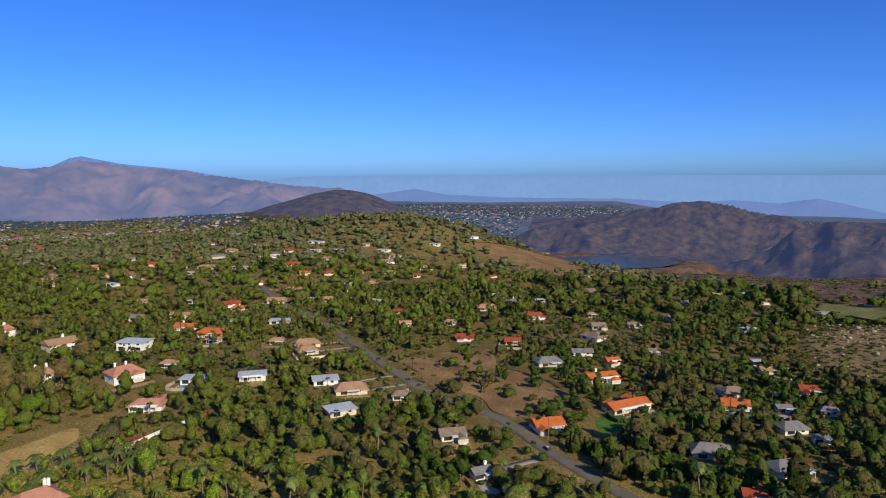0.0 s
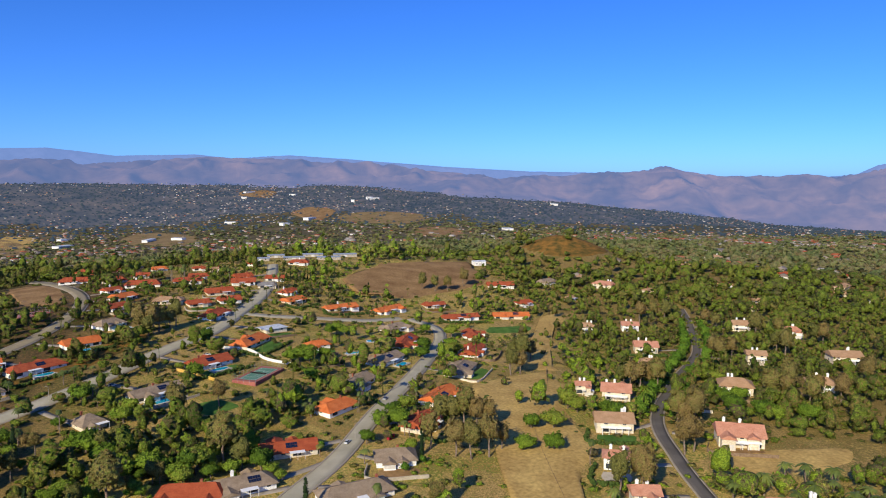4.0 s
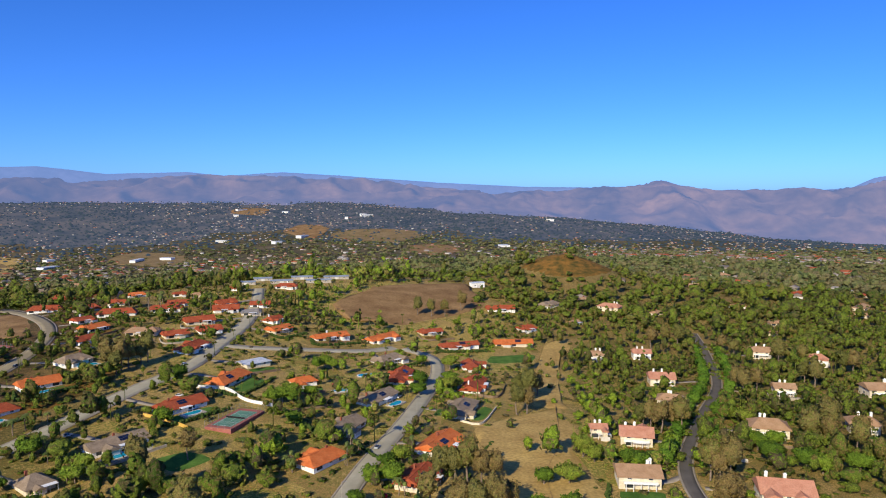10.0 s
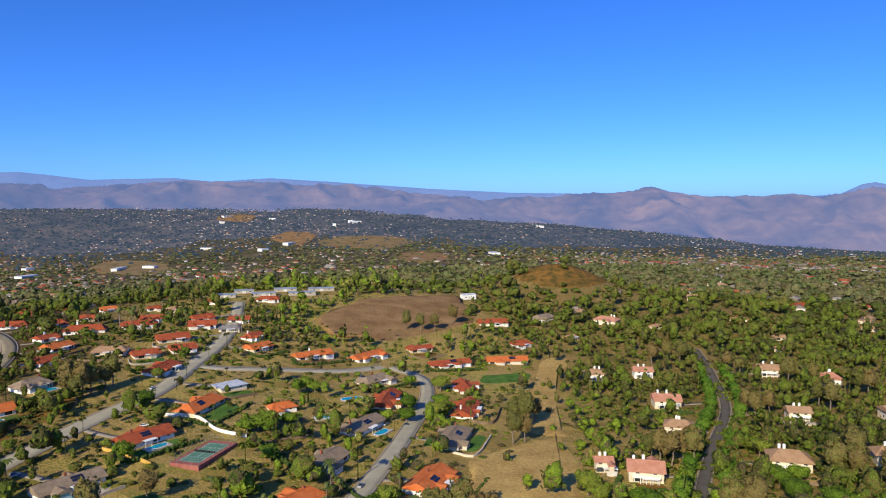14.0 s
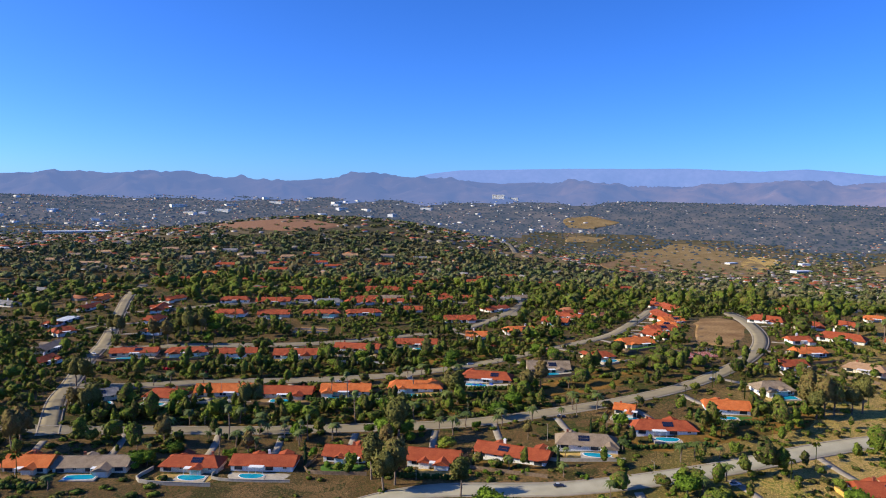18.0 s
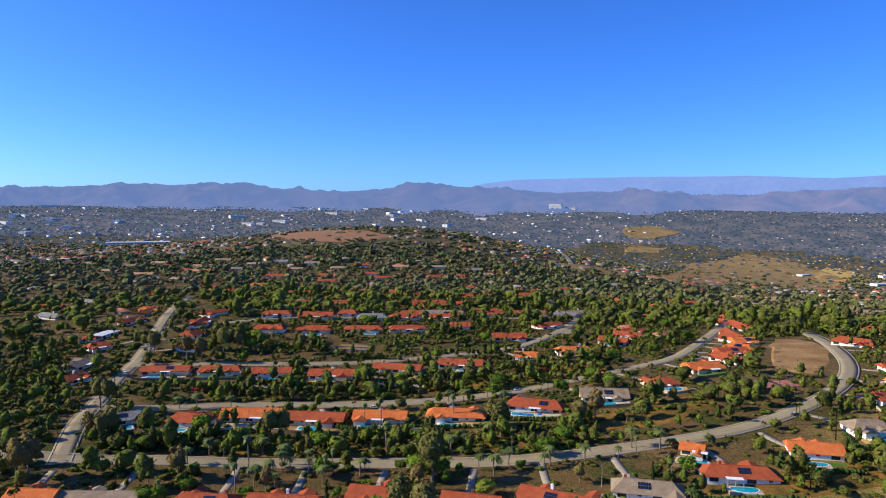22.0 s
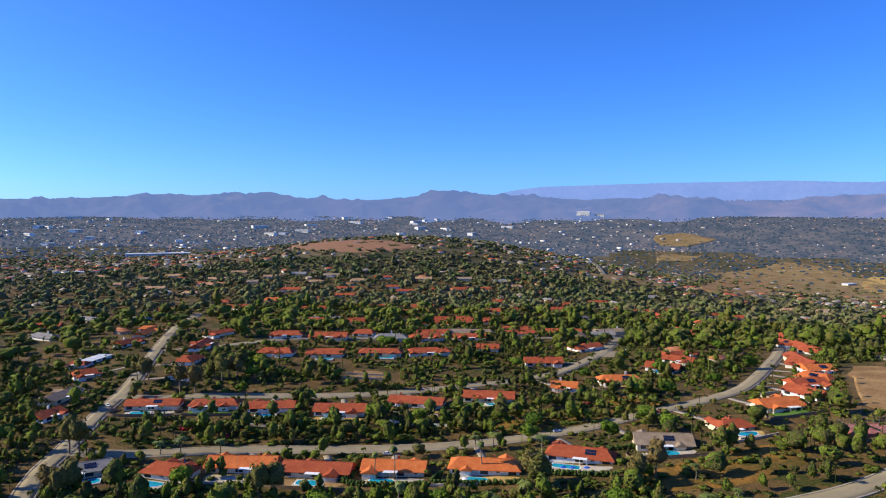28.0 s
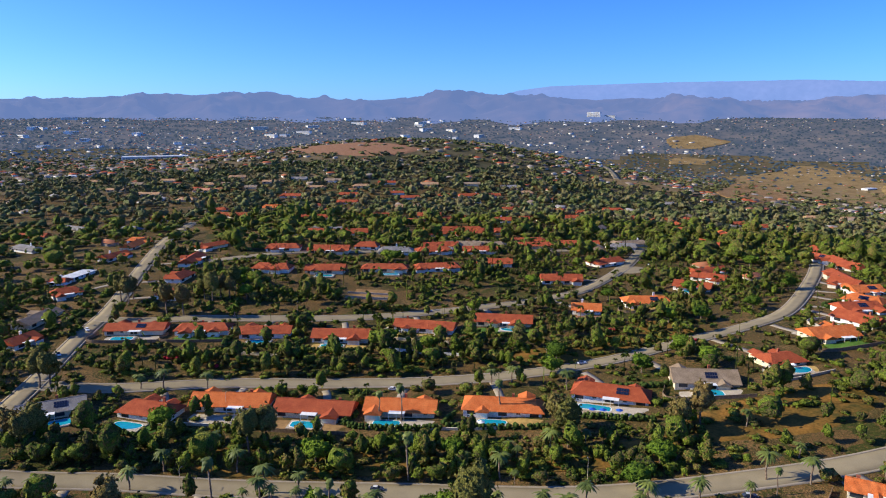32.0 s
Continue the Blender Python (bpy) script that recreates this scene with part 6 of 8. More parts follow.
def clones(protos, places, rng):
    """Many copies of small prototype meshes joined: places are x, y, z, size, turn, height factor, prototype."""
    V, F, n = [], [], 0
    for k, (pv, pf) in enumerate(protos):
        sel = places[places[:, 6] == k]
        if not len(sel):
            continue
        c, s = np.cos(sel[:, 4])[:, None], np.sin(sel[:, 4])[:, None]
        x = (pv[None, :, 0] * c - pv[None, :, 1] * s) * sel[:, 3:4] + sel[:, 0:1]
        y = (pv[None, :, 0] * s + pv[None, :, 1] * c) * sel[:, 3:4] + sel[:, 1:2]
        z = pv[None, :, 2] * sel[:, 3:4] * sel[:, 5:6] + sel[:, 2:3]
        V.append(np.stack([x, y, z], -1).reshape(-1, 3))
        F.append((pf[None] + (n + np.arange(len(sel)) * len(pv))[:, None, None]).reshape(-1, pf.shape[1]))
        n += len(sel) * len(pv)
    return np.concatenate(V), np.concatenate(F)





# ---------------------------------------------------------------- walls, fences, hedges
def wall_along(name, points, tall, thick, mat, label, category="wall", cap=None):
    """A free-standing wall along a line, stepping with the ground, with a coping."""
    root = new(name)
    line = along(points, 4.0)
    body, top = bmesh.new(), bmesh.new()
    for bm, z0, z1, k in ((body, -1.5, tall, 1.0), (top, tall, tall + 0.12, 1.5)):
        rows = []
        for q, w in line:
            n, z = Vector((w.y, -w.x)) * thick / 2 * k, hz(q.x, q.y)
            rows.append([bm.verts.new((q.x + s * n.x, q.y + s * n.y, z + dz)) for s, dz in ((1, z0), (1, z1), (-1, z1), (-1, z0))])
        bm.faces.new(rows[0])
        bm.faces.new(rows[-1][::-1])
        for a, b in zip(rows, rows[1:]):
            for i in range(4):
                bm.faces.new([a[i], b[i], b[(i + 1) % 4], a[(i + 1) % 4]])
    part("wall_body", bm_mesh("wall_body", body, M[mat]), root)
    part("coping", bm_mesh("coping", top, M[cap or mat]), root)
    for q, w in line:
        occupy(q.x, q.y, 2)
    return tagged(root, label, category, "garden walls")


wall_along("garden_wall", [(-146, 414), (-127, 414), (-111, 398), (-94, 392)], 1.7, 0.35, "stucco", "long white stucco garden wall curving round a yard", cap="trim")
wall_along("garden_wall", [(-157, 368), (-140, 361), (-125, 352)], 1.6, 0.35, "yellow", "ochre rendered retaining wall below a house")
wall_along("garden_wall", [(180, 222), (200, 223), (220, 222)], 1.7, 0.35, "stucco", "white garden wall among orchard trees", cap="trim")
wall_along("garden_wall", [(-472, 286), (-458, 300), (-444, 318)], 1.5, 0.35, "stucco", "white block wall along the top of a bank", cap="trim")
wall_along("garden_wall", [(-500, 214), (-487, 233)], 1.3, 0.3, "cream", "low cream wall behind a pool")
wall_along("garden_wall", [(-569, 291), (-560, 306), (-551, 322)], 1.4, 0.3, "concrete", "grey retaining wall of a terraced plot")
wall_along("garden_wall", [(-578, 296), (-568, 312), (-560, 326)], 1.2, 0.3, "concrete", "grey retaining wall of a terraced plot")
wall_along("garden_wall", [(-388, 258), (-374, 281), (-366, 296)], 1.0, 0.3, "cream", "low cream wall at the edge of a garden bank")
wall_along("garden_wall", [(124, 330), (133, 322), (146, 318)], 1.4, 0.3, "cream", "cream wall beside a driveway gate")
patch("yard", [(-590, 302), (-575, 327), (-556, 322), (-568, 294)], "field", "grey terraced bare plot", "yard", step=5)


def fence(points, label, tall=1.6):
    """Timber posts with rails."""
    root = new("fence")
    line = along(points, 4.0)
    post = box_mesh("post", M["timber"], (-0.09, -0.09, -0.5, 0.09, 0.09, tall))
    for (a, wa), nxt in zip(line, line[1:] + [None]):
        part("post", post, root, pose(a.x, a.y, hz(a.x, a.y)))
        if nxt:
            b = nxt[0]
            za, zb = hz(a.x, a.y), hz(b.x, b.y)
            n = Vector((wa.y, -wa.x)) * 0.03
            bm = bmesh.new()
            for lo, hi in ((0.15, 0.75), (0.8, tall - 0.1)):
                q = [bm.verts.new((p.x + s * n.x, p.y + s * n.y, z + h_)) for s in (1, -1) for p, z, h_ in ((a, za, lo), (b, zb, lo), (b, zb, hi), (a, za, hi))]
                bm.faces.new(q[:4])
                bm.faces.new(q[4:][::-1])
                bm.faces.new([q[3], q[2], q[6], q[7]])
            part("board", bm_mesh("board", bm, M["timber"]), root)
    return tagged(root, label, "fence", "timber fences")


fence([(106, 635), (90, 520), (72, 420), (62, 350), (48, 300), (50, 215)], "long weathered timber fence along a dry path")
fence([(-66, 436), (-45, 425), (-36, 432)], "dark timber garden fence")
fence([(-92, 380), (-72, 392), (-58, 398)], "dark timber garden fence")


def hedge(points, tall, thick, label):
    """A clipped hedge with a ragged leafy skin."""
    g = np.random.default_rng(abs(int(points[0][0] * 3 + points[0][1])))
    root = new("hedge")
    lobes = []
    for q, w in along(points, 1.5):
        for k in range(2):
            lobes.append((q.x + g.normal(0, thick * 0.25), q.y + g.normal(0, thick * 0.25), hz(q.x, q.y) + tall * (0.3 + 0.4 * k), thick * g.uniform(0.5, 0.75)))
        occupy(q.x, q.y, 2)
    V, F = crown_arrays(lobes, 14, 0.28, g, 1.0, 0.95)
    part("foliage", mesh_from("foliage", V, F, M["hedge"]), root)
    return tagged(root, label, "hedge", "garden hedges")


# ---------------------------------------------------------------- courts
def court(x, y, turn, length, width, green, label):
    root = new("tennis_court")
    z = max(hz(x + dx, y + dy) for dx in (-7, 7) for dy in (-14, 0, 14)) + 0.1
    root.matrix_basis = pose(x, y, z, 0, 0, turn)
    L, W = length / 2, width / 2
    part("apron", box_mesh("apron", M["court_red"], (-L, -W, -3.0, L, W, 0.0)), root)
    if green:
        part("playing_surface", box_mesh("playing_surface", M["court"], (-L * 0.80, -W * 0.74, 0.0, L * 0.80, W * 0.74, 0.012)), root)
    a, b = L * 0.74, W * 0.66
    for x0, y0, x1, y1 in ((-a, -b, a, -b + 0.12), (-a, b - 0.12, a, b), (-a, -b, -a + 0.12, b), (a - 0.12, -b, a, b), (-a * 0.54, -0.06, a * 0.54, 0.06), (-a * 0.54, -b, -a * 0.54 + 0.1, b), (a * 0.54, -b, a * 0.54 + 0.1, b)):
        part("line", box_mesh("line", M["trim"], (x0, y0, 0.016, x1, y1, 0.022)), root)
    part("net", box_mesh("net", M["tyre"], (-0.03, -b - 0.6, 0.0, 0.03, b + 0.6, 0.9), (-0.05, -b - 0.6, 0.9, 0.05, b + 0.6, 0.97)), root)
    post = box_mesh("fence_post", M["steel"], (-0.05, -0.05, -1.0, 0.05, 0.05, 3.0))
    for i in range(9):
        for sy in (-W, W):
            part("fence_post", post, root, pose(-L + i * length / 8, sy, 0))
    for j in range(1, 4):
        for sx in (-L, L):
            part("fence_post", post, root, pose(sx, -W + j * width / 4, 0))
    for z0 in (0.1, 1.5, 2.9):
        for sy in (-W, W):
            part("fence_rail", box_mesh("fence_rail", M["steel"], (-L, sy - 0.03, z0, L, sy + 0.03, z0 + 0.05)), root)
        for sx in (-L, L):
            part("fence_rail", box_mesh("fence_rail", M["steel"], (sx - 0.03, -W, z0, sx + 0.03, W, z0 + 0.05)), root)
    for u in range(-int(L), int(L), 4):
        c, s = math.cos(radians(turn)), math.sin(radians(turn))
        for v in (-5, 0, 5):
            occupy(x + u * c - v * s, y + u * s + v * c, 3)
    return tagged(root, label, "tennis court", "tennis courts")


court(-108, 368, 73, 32, 15.5, True, "green and red tennis court with wire fence")
court(-308, 477, 72, 26, 15, False, "faded red sports court with wire fence")


# ---------------------------------------------------------------- gardens of the nearer houses
YARDS = [("lawn", "watered green lawn behind a house", "lawn"), ("straw", "dry yellow grass of a garden", "yard"), ("field", "bare brown earth of a garden", "yard"), ("gravel", "rust-coloured gravel of a garden", "yard"), ("concrete", "pale paved terrace of a garden", "terrace"), ("scrub", "low ice plant and scrub of a garden", "yard")]


def garden(x, y, turn, length, width, rng):
    """A back and a front plot with an edge of hedge, wall or boards."""
    a = radians(turn)
    L, W = length / 2, width / 2

    def at(u, v):
        return (x + u * math.cos(a) - v * math.sin(a), y + u * math.sin(a) + v * math.cos(a))

    def clear(points):
        return all((q[0] - s[0]) ** 2 + (q[1] - s[1]) ** 2 > (s[2] / 2 + 2.5) ** 2 for q in points for s in streets if abs(s[0] - q[0]) < 12 and abs(s[1] - q[1]) < 12) and all(math.hypot(q[0] - h[0], q[1] - h[1]) > 12 for q in points for h in houses if h[0] != x)

    deep = rng.uniform(9, 15)
    back = [at(-L - 2, -W - 1), at(-L - 3, -W - deep * 0.6), at(-L + 1, -W - deep), at(0, -W - deep * 1.05), at(L - 1, -W - deep), at(L + 3, -W - deep * 0.6), at(L + 2, -W - 1)]
    if clear(back):
        mat, label, kind = rng.choice(YARDS[:2] + YARDS)
        patch("yard", back, mat, label, kind, step=3.0, trees=None)
    front = [at(-L, W + 1), at(-L - 1, W + 6), at(0, W + 7), at(0, W + 1.5)]
    if rng.random() < 0.6 and clear(front):
        patch("yard", front, rng.choice(("lawn", "concrete", "concrete", "gravel", "scrub")), "small front court beside a driveway", "yard", step=3.0, trees=None)
    edge = [at(-L - 4, -W + 2), at(-L - 4, -W - deep), at(L + 4, -W - deep - 1)]
    if clear(edge):
        pick = rng.random()
        if pick < 0.45:
            hedge(edge, rng.uniform(1.6, 2.6), 1.6, "dark green clipped hedge round a garden")
        elif pick < 0.7:
            wall_along("garden_wall", edge, rng.uniform(1.0, 1.7), 0.3, rng.choice(("cream", "concrete", "concrete")), "pale block wall round a garden")
        else:
            wall_along("board_fence", edge, 1.6, 0.12, "timber", "weathered board fence round a garden", "fence")


for x, y, turn, length, width, level, extras in list(houses):
    if min(math.hypot(x - px, y - py) for px, py in POSTS) < 470:
        garden(x, y, turn, length, width, random.Random(int(x * 3 + y * 5)))


def flowering(points, label):
    """A sprawling bougainvillea of red bracts."""
    g = np.random.default_rng(abs(int(points[0][0] * 5 + points[0][1])))
    root = new("bougainvillea")
    lobes = [(q.x + g.normal(0, 0.8), q.y + g.normal(0, 0.8), hz(q.x, q.y) + g.uniform(0.5, 1.6), g.uniform(0.9, 1.6)) for q, w in along(points, 1.6)]
    V, F = crown_arrays(lobes, 34, 0.26, g, 0.9, 0.8, 0.35)
    part("foliage", mesh_from("foliage", V, F, M["bloom"]), root)
    return tagged(root, label, "shrub", "red-flowering shrubs")


for pts in ([(-508, 177), (-504, 187)], [(-486, 199), (-485, 202)], [(-399, 419), (-396, 426)], [(-436, 402), (-434, 406)], [(188, 224), (194, 226)], [(221, 222), (229, 223)], [(-24, 283), (-22, 286)], [(-66, 440), (-64, 444)], [(302, 181), (305, 184)]):
    flowering(pts, "sprawling red bougainvillea on a bank")


# ---------------------------------------------------------------- larger buildings
def barn(x, y, turn, length, width, tall, label, name="barn", roofing="white"):
    root = new(name)
    root.matrix_basis = pose(x, y, hz(x, y), 0, 0, turn)
    L, W = length / 2, width / 2
    bm = bmesh.new()
    gable_wall(bm, -L, L, -W, W, -2, tall, 0.2)
    part("wall", bm_mesh("wall", bm, M["stucco" if roofing == "white" else "concrete"]), root)
    bm = bmesh.new()
    gable_roof(bm, -L - 0.4, L + 0.4, -W - 0.4, W + 0.4, tall + 0.05, 0.2)
    part("roof", bm_mesh("roof", bm, M[roofing]), root)
    part("door", box_mesh("door", M["garage"], (-2, -W - 0.08, 0, 2, -W - 0.005, 3.2)), root)
    for k in (-0.6, 0.6):
        w = part("window", WINDOW, root, pose(k * L, -W, 2.2))
        part("pane", PANE, w)
    for u in np.arange(-L, L + 1, 4):
        a = radians(turn)
        occupy(x + u * math.cos(a), y + u * math.sin(a), W + 1)
    return tagged(root, label, "building")


barn(46, 803, 20, 15, 10, 5.0, "plain white metal barn above a brown field")
for k, (dx, dy) in enumerate(((-48, -26), (-12, -16), (26, -6), (-40, 14), (2, 26), (40, 34))):
    barn(-158 + dx, 772 + dy, 12 + 3 * (k % 2), 20 + 4 * (k % 3), 10, 3.2, "long low school building with a blue-grey roof", "school_building", "slate")


def office(x, y, turn, length, width, tall, label, name="warehouse"):
    root = new(name)
    root.matrix_basis = pose(x, y, float(relief(np.array([float(x)]), np.array([float(y)]), height(x, y))[0][0]), 0, 0, turn)
    L, W = length / 2, width / 2
    part("wall", box_mesh("wall", M["stucco"], (-L, -W, -10, L, W, tall)), root)
    part("roof", box_mesh("roof", M["white"], (-L - 0.5, -W - 0.5, tall, L + 0.5, W + 0.5, tall + 0.8)), root)
    for k in range(int(tall // 4)):
        part("window_band", box_mesh("window_band", M["glass"], (-L * 0.95, -W - 0.2, 1.6 + 4 * k, L * 0.95, -W - 0.01, 3.0 + 4 * k)), root)
    for u in np.arange(-L, L + 1, 8):
        a = radians(turn)
        occupy(x + u * math.cos(a), y + u * math.sin(a), W + 4)
    return tagged(root, label, "building", "large distant buildings")


office(-2230, 250, 84, 170, 45, 9, "long white warehouse on the edge of town")
office(-2780, 2150, 40, 60, 26, 34, "white hospital tower across the valley", "hospital")
office(-2740, 2210, 40, 50, 24, 20, "white hospital wing across the valley", "hospital")
brng = np.random.default_rng(77)
for k in range(34):
    a, r = radians(brng.uniform(-97, -58)), brng.uniform(2650, 3600)
    office(round(-100 + r * math.sin(a)), round(100 + r * math.cos(a)), brng.uniform(0, 180), brng.uniform(24, 70), brng.uniform(16, 30), brng.uniform(5, 10), "white flat-roofed commercial building in the far town", "commercial_building")
for k in range(16):
    a, r = radians(brng.uniform(-34, 24)), brng.uniform(1900, 3300)
    office(round(-60 + r * math.sin(a)), round(60 + r * math.cos(a)), brng.uniform(0, 180), brng.uniform(24, 60), brng.uniform(14, 26), brng.uniform(5, 8), "pale flat-roofed commercial building in the far valley", "commercial_building")


# ---------------------------------------------------------------- street furniture and cars
def street_lamp(x, y, turn):
    root = new("street_lamp")
    root.matrix_basis = pose(x, y, hz(x, y), 0, 0, turn)
    bm = bmesh.new()
    bmesh.ops.create_cone(bm, segments=8, radius1=0.11, radius2=0.06, depth=8.5, matrix=Matrix.Translation((0, 0, 3.9)))
    part("pole", bm_mesh("pole", bm, M["concrete"], True), root)
    part("arm", box_mesh("arm", M["steel"], (-0.04, 0.0, 8.0, 0.04, 2.0, 8.1)), root)
    part("lamp_head", box_mesh("lamp_head", M["steel"], (-0.14, 1.6, 7.88, 0.14, 2.3, 8.02), bevel=0.03), root)
    part("base", box_mesh("base", M["concrete"], (-0.2, -0.2, -0.6, 0.2, 0.2, 0.35)), root)
    return tagged(root, "tall grey street lamp beside the kerb", "street lamp", "street lamps")


for x, y, a in ((-265, 311, 60), (-205, 318, 70), (-318, 300, 60), (-437, 198, 70), (-270, 240, 60), (-380, 175, 60), (-412, 345, 70), (-548, 255, 60), (-575, 130, 0), (-640, 150, 0), (-12, 395, -70), (-40, 285, -70)):
    street_lamp(x, y, a)


def utility_pole(x, y, turn):
    root = new("utility_pole")
    root.matrix_basis = pose(x, y, hz(x, y), 0, 0, turn)
    bm = bmesh.new()
    bmesh.ops.create_cone(bm, segments=8, radius1=0.17, radius2=0.12, depth=12.0, matrix=Matrix.Translation((0, 0, 5.2)))
    part("pole", bm_mesh("pole", bm, M["timber"], True), root)
    for z in (10.2, 9.2):
        part("crossarm", box_mesh("crossarm", M["timber"], (-1.3, -0.08, z, 1.3, 0.08, z + 0.16)), root)
    for u in (-1.1, -0.5, 0.5, 1.1):
        part("insulator", box_mesh("insulator", M["concrete"], (u - 0.05, -0.05, 10.36, u + 0.05, 0.05, 10.55)), root)
    return tagged(root, "weathered timber utility pole with crossarms", "utility pole", "utility poles")


for x, y in ((262, 26), (288, 66), (312, 112), (326, 150), (362, 205), (404, 262), (440, 318), (478, 380)):
    utility_pole(x, y, 35)


def car_model():
    root = new("car")
    bm = bmesh.new()
    prof = [(-2.2, 0.35), (-2.25, 0.75), (-2.0, 0.92), (-1.1, 1.0), (0.9, 1.0), (2.05, 0.82), (2.25, 0.6), (2.2, 0.35)]
    rows = [[bm.verts.new((x, s * (0.88 if z < 0.9 else 0.82), z)) for x, z in prof] for s in (-1, 1)]
    bm.faces.new(rows[0])
    bm.faces.new(rows[1][::-1])
    for k in range(8):
        bm.faces.new([rows[0][k], rows[1][k], rows[1][(k + 1) % 8], rows[0][(k + 1) % 8]])
    part("body", bm_mesh("body", bm, M["car_paint"]), root)
    bm = bmesh.new()
    prof = [(-1.75, 0.96), (-1.3, 1.42), (0.2, 1.45), (1.0, 0.98)]
    rows = [[bm.verts.new((x, s * (0.80 if z < 1.2 else 0.66), z)) for x, z in prof] for s in (-1, 1)]
    bm.faces.new(rows[0])
    bm.faces.new(rows[1][::-1])
    for k in range(4):
        bm.faces.new([rows[0][k], rows[1][k], rows[1][(k + 1) % 4], rows[0][(k + 1) % 4]])
    part("cabin_glass", bm_mesh("cabin_glass", bm, M["glass"]), root)
    part("roof_panel", box_mesh("roof_panel", M["car_paint"], (-1.3, -0.64, 1.43, 0.25, 0.64, 1.48)), root)
    bm = bmesh.new()
    bmesh.ops.create_cone(bm, cap_ends=True, segments=12, radius1=0.33, radius2=0.33, depth=0.22, matrix=Matrix.Rotation(math.pi / 2, 4, "X"))
    tyre = bm_mesh("tyre", bm, M["tyre"])
    bm = bmesh.new()
    bmesh.ops.create_cone(bm, cap_ends=True, segments=10, radius1=0.2, radius2=0.2, depth=0.24, matrix=Matrix.Rotation(math.pi / 2, 4, "X"))
    rim = bm_mesh("rim", bm, M["steel"])
    for x in (-1.35, 1.35):
        for y in (-0.8, 0.8):
            w = part("wheel", tyre, root, pose(x, y, 0.33))
            part("rim", rim, w)
    for y in (-0.6, 0.6):
        part("headlight", box_mesh("headlight", M["trim"], (2.16, y - 0.18, 0.62, 2.26, y + 0.18, 0.76)), root)
    return tagged(root, "parked car on the asphalt", "car", "cars in the streets")


first_car = None
for x, y, a, lift in ((276, 62, 52, 0.3), (-182, 340, 65, 0.3), (-149, 398, 30, 0.3), (-24, 424, 70, 0.3), (-226, 284, 60, 0.3), (-283, 336, 60, 0.3), (-424, 270, 60, 0.3), (-566, 543, 140, 0.2), (-630, 612, 120, 0.2), (-682, 585, 60, 0.2), (-43, 280, 72, 0.3), (-30, 340, 75, 0.3), (-570, 140, 15, 0.3), (-640, 160, 15, 0.3), (-535, 128, 15, 0.3), (-404, 360, 80, 0.3), (-268, 440, 95, 0.3), (-167, 455, 80, 0.3), (-350, 236, 60, 0.3), (-520, 330, 80, 0.3)):
    m = pose(x, y, hz(x, y) + lift, 0, 0, a)
    if first_car is None:
        first_car = car_model()
        first_car.matrix_basis = m
    else:
        copy_thing(first_car, m)


def parasol(x, y, mat, label):
    root = new("parasol")
    root.matrix_basis = pose(x, y, hz(x, y) + 0.3)
    bm = bmesh.new()
    bmesh.ops.create_cone(bm, segments=10, radius1=1.5, radius2=0.05, depth=0.7, matrix=Matrix.Translation((0, 0, 2.6)))
    part("canopy", bm_mesh("canopy", bm, M[mat]), root)
    part("pole", box_mesh("pole", M["steel"], (-0.03, -0.03, -0.8, 0.03, 0.03, 2.9)), root)
    part("base", box_mesh("base", M["concrete"], (-0.3, -0.3, -0.8, 0.3, 0.3, 0.1)), root)
    return tagged(root, label, "parasol", "garden parasols")


for x, y in ((-357, 331), (-354, 334), (-350, 339)):
    parasol(x, y, "canvas_blue", "blue canvas parasol beside a swimming pool")
for x, y in ((-342, 428), (-376, 283), (-372, 288)):
    parasol(x, y, "trim", "white canvas parasol beside a swimming pool")

# boulders on the dry hillside
g = np.random.default_rng(91)
n = 3200
bx, by = g.uniform(400, 655, n), g.uniform(-140, -20, n)
sel = (np.abs(by + 75 + 0.1 * (bx - 500)) < 60) & (g.uniform(0, 1, n) < np.clip(-0.35 + 1.5 * fractal(bx, by, 60, 33, 3), 0.04, 0.6))
bx, by = bx[sel], by[sel]
V, F = clones([(ICO_V * np.array([1.0, 0.8, 0.7]) * g.uniform(0.75, 1.2, (len(ICO_V), 1)), ICO_F)], np.stack([bx, by, height(bx, by) + 1.4, np.clip(g.lognormal(-0.15, 0.5, len(bx)), 0.4, 2.8), g.uniform(0, 6.28, len(bx)), g.uniform(0.7, 1.2, len(bx)), np.zeros(len(bx))], 1), g)
tagged(new("boulders", mesh_from("boulders", V, F, M["rock"])), "pale granite boulders scattered on a dry slope", "boulders", kind="stuff")

hedge([(-88, 388), (-72, 368), (-58, 348)], 2.2, 1.6, "long clipped green hedge down a garden slope")
hedge([(-42, 346), (-27, 324), (-14, 308)], 1.6, 1.4, "clipped green hedge beside a street")
hedge([(-372, 355), (-362, 372), (-352, 400)], 2.2, 1.8, "tall green hedge between two gardens")
hedge([(-462, 318), (-468, 330), (-474, 342)], 2.4, 1.2, "bright green hedge between two gardens")
hedge([(-258, 300), (-246, 320), (-236, 338)], 1.8, 1.5, "clipped green hedge behind a pool")
for x, y, s in ((-48, 469, 20), (-59, 430, 35)):
    pool(x, y, s, 0, 0, random.Random(s))
KINDS = ["oak_tree", "eucalyptus_tree", "citrus_tree", "cypress_tree", "shrub", "palm_tree", "fan_palm"]
LIMIT = dict(oak_tree=240, eucalyptus_tree=175, citrus_tree=140, cypress_tree=40, shrub=50, palm_tree=160, fan_palm=60)
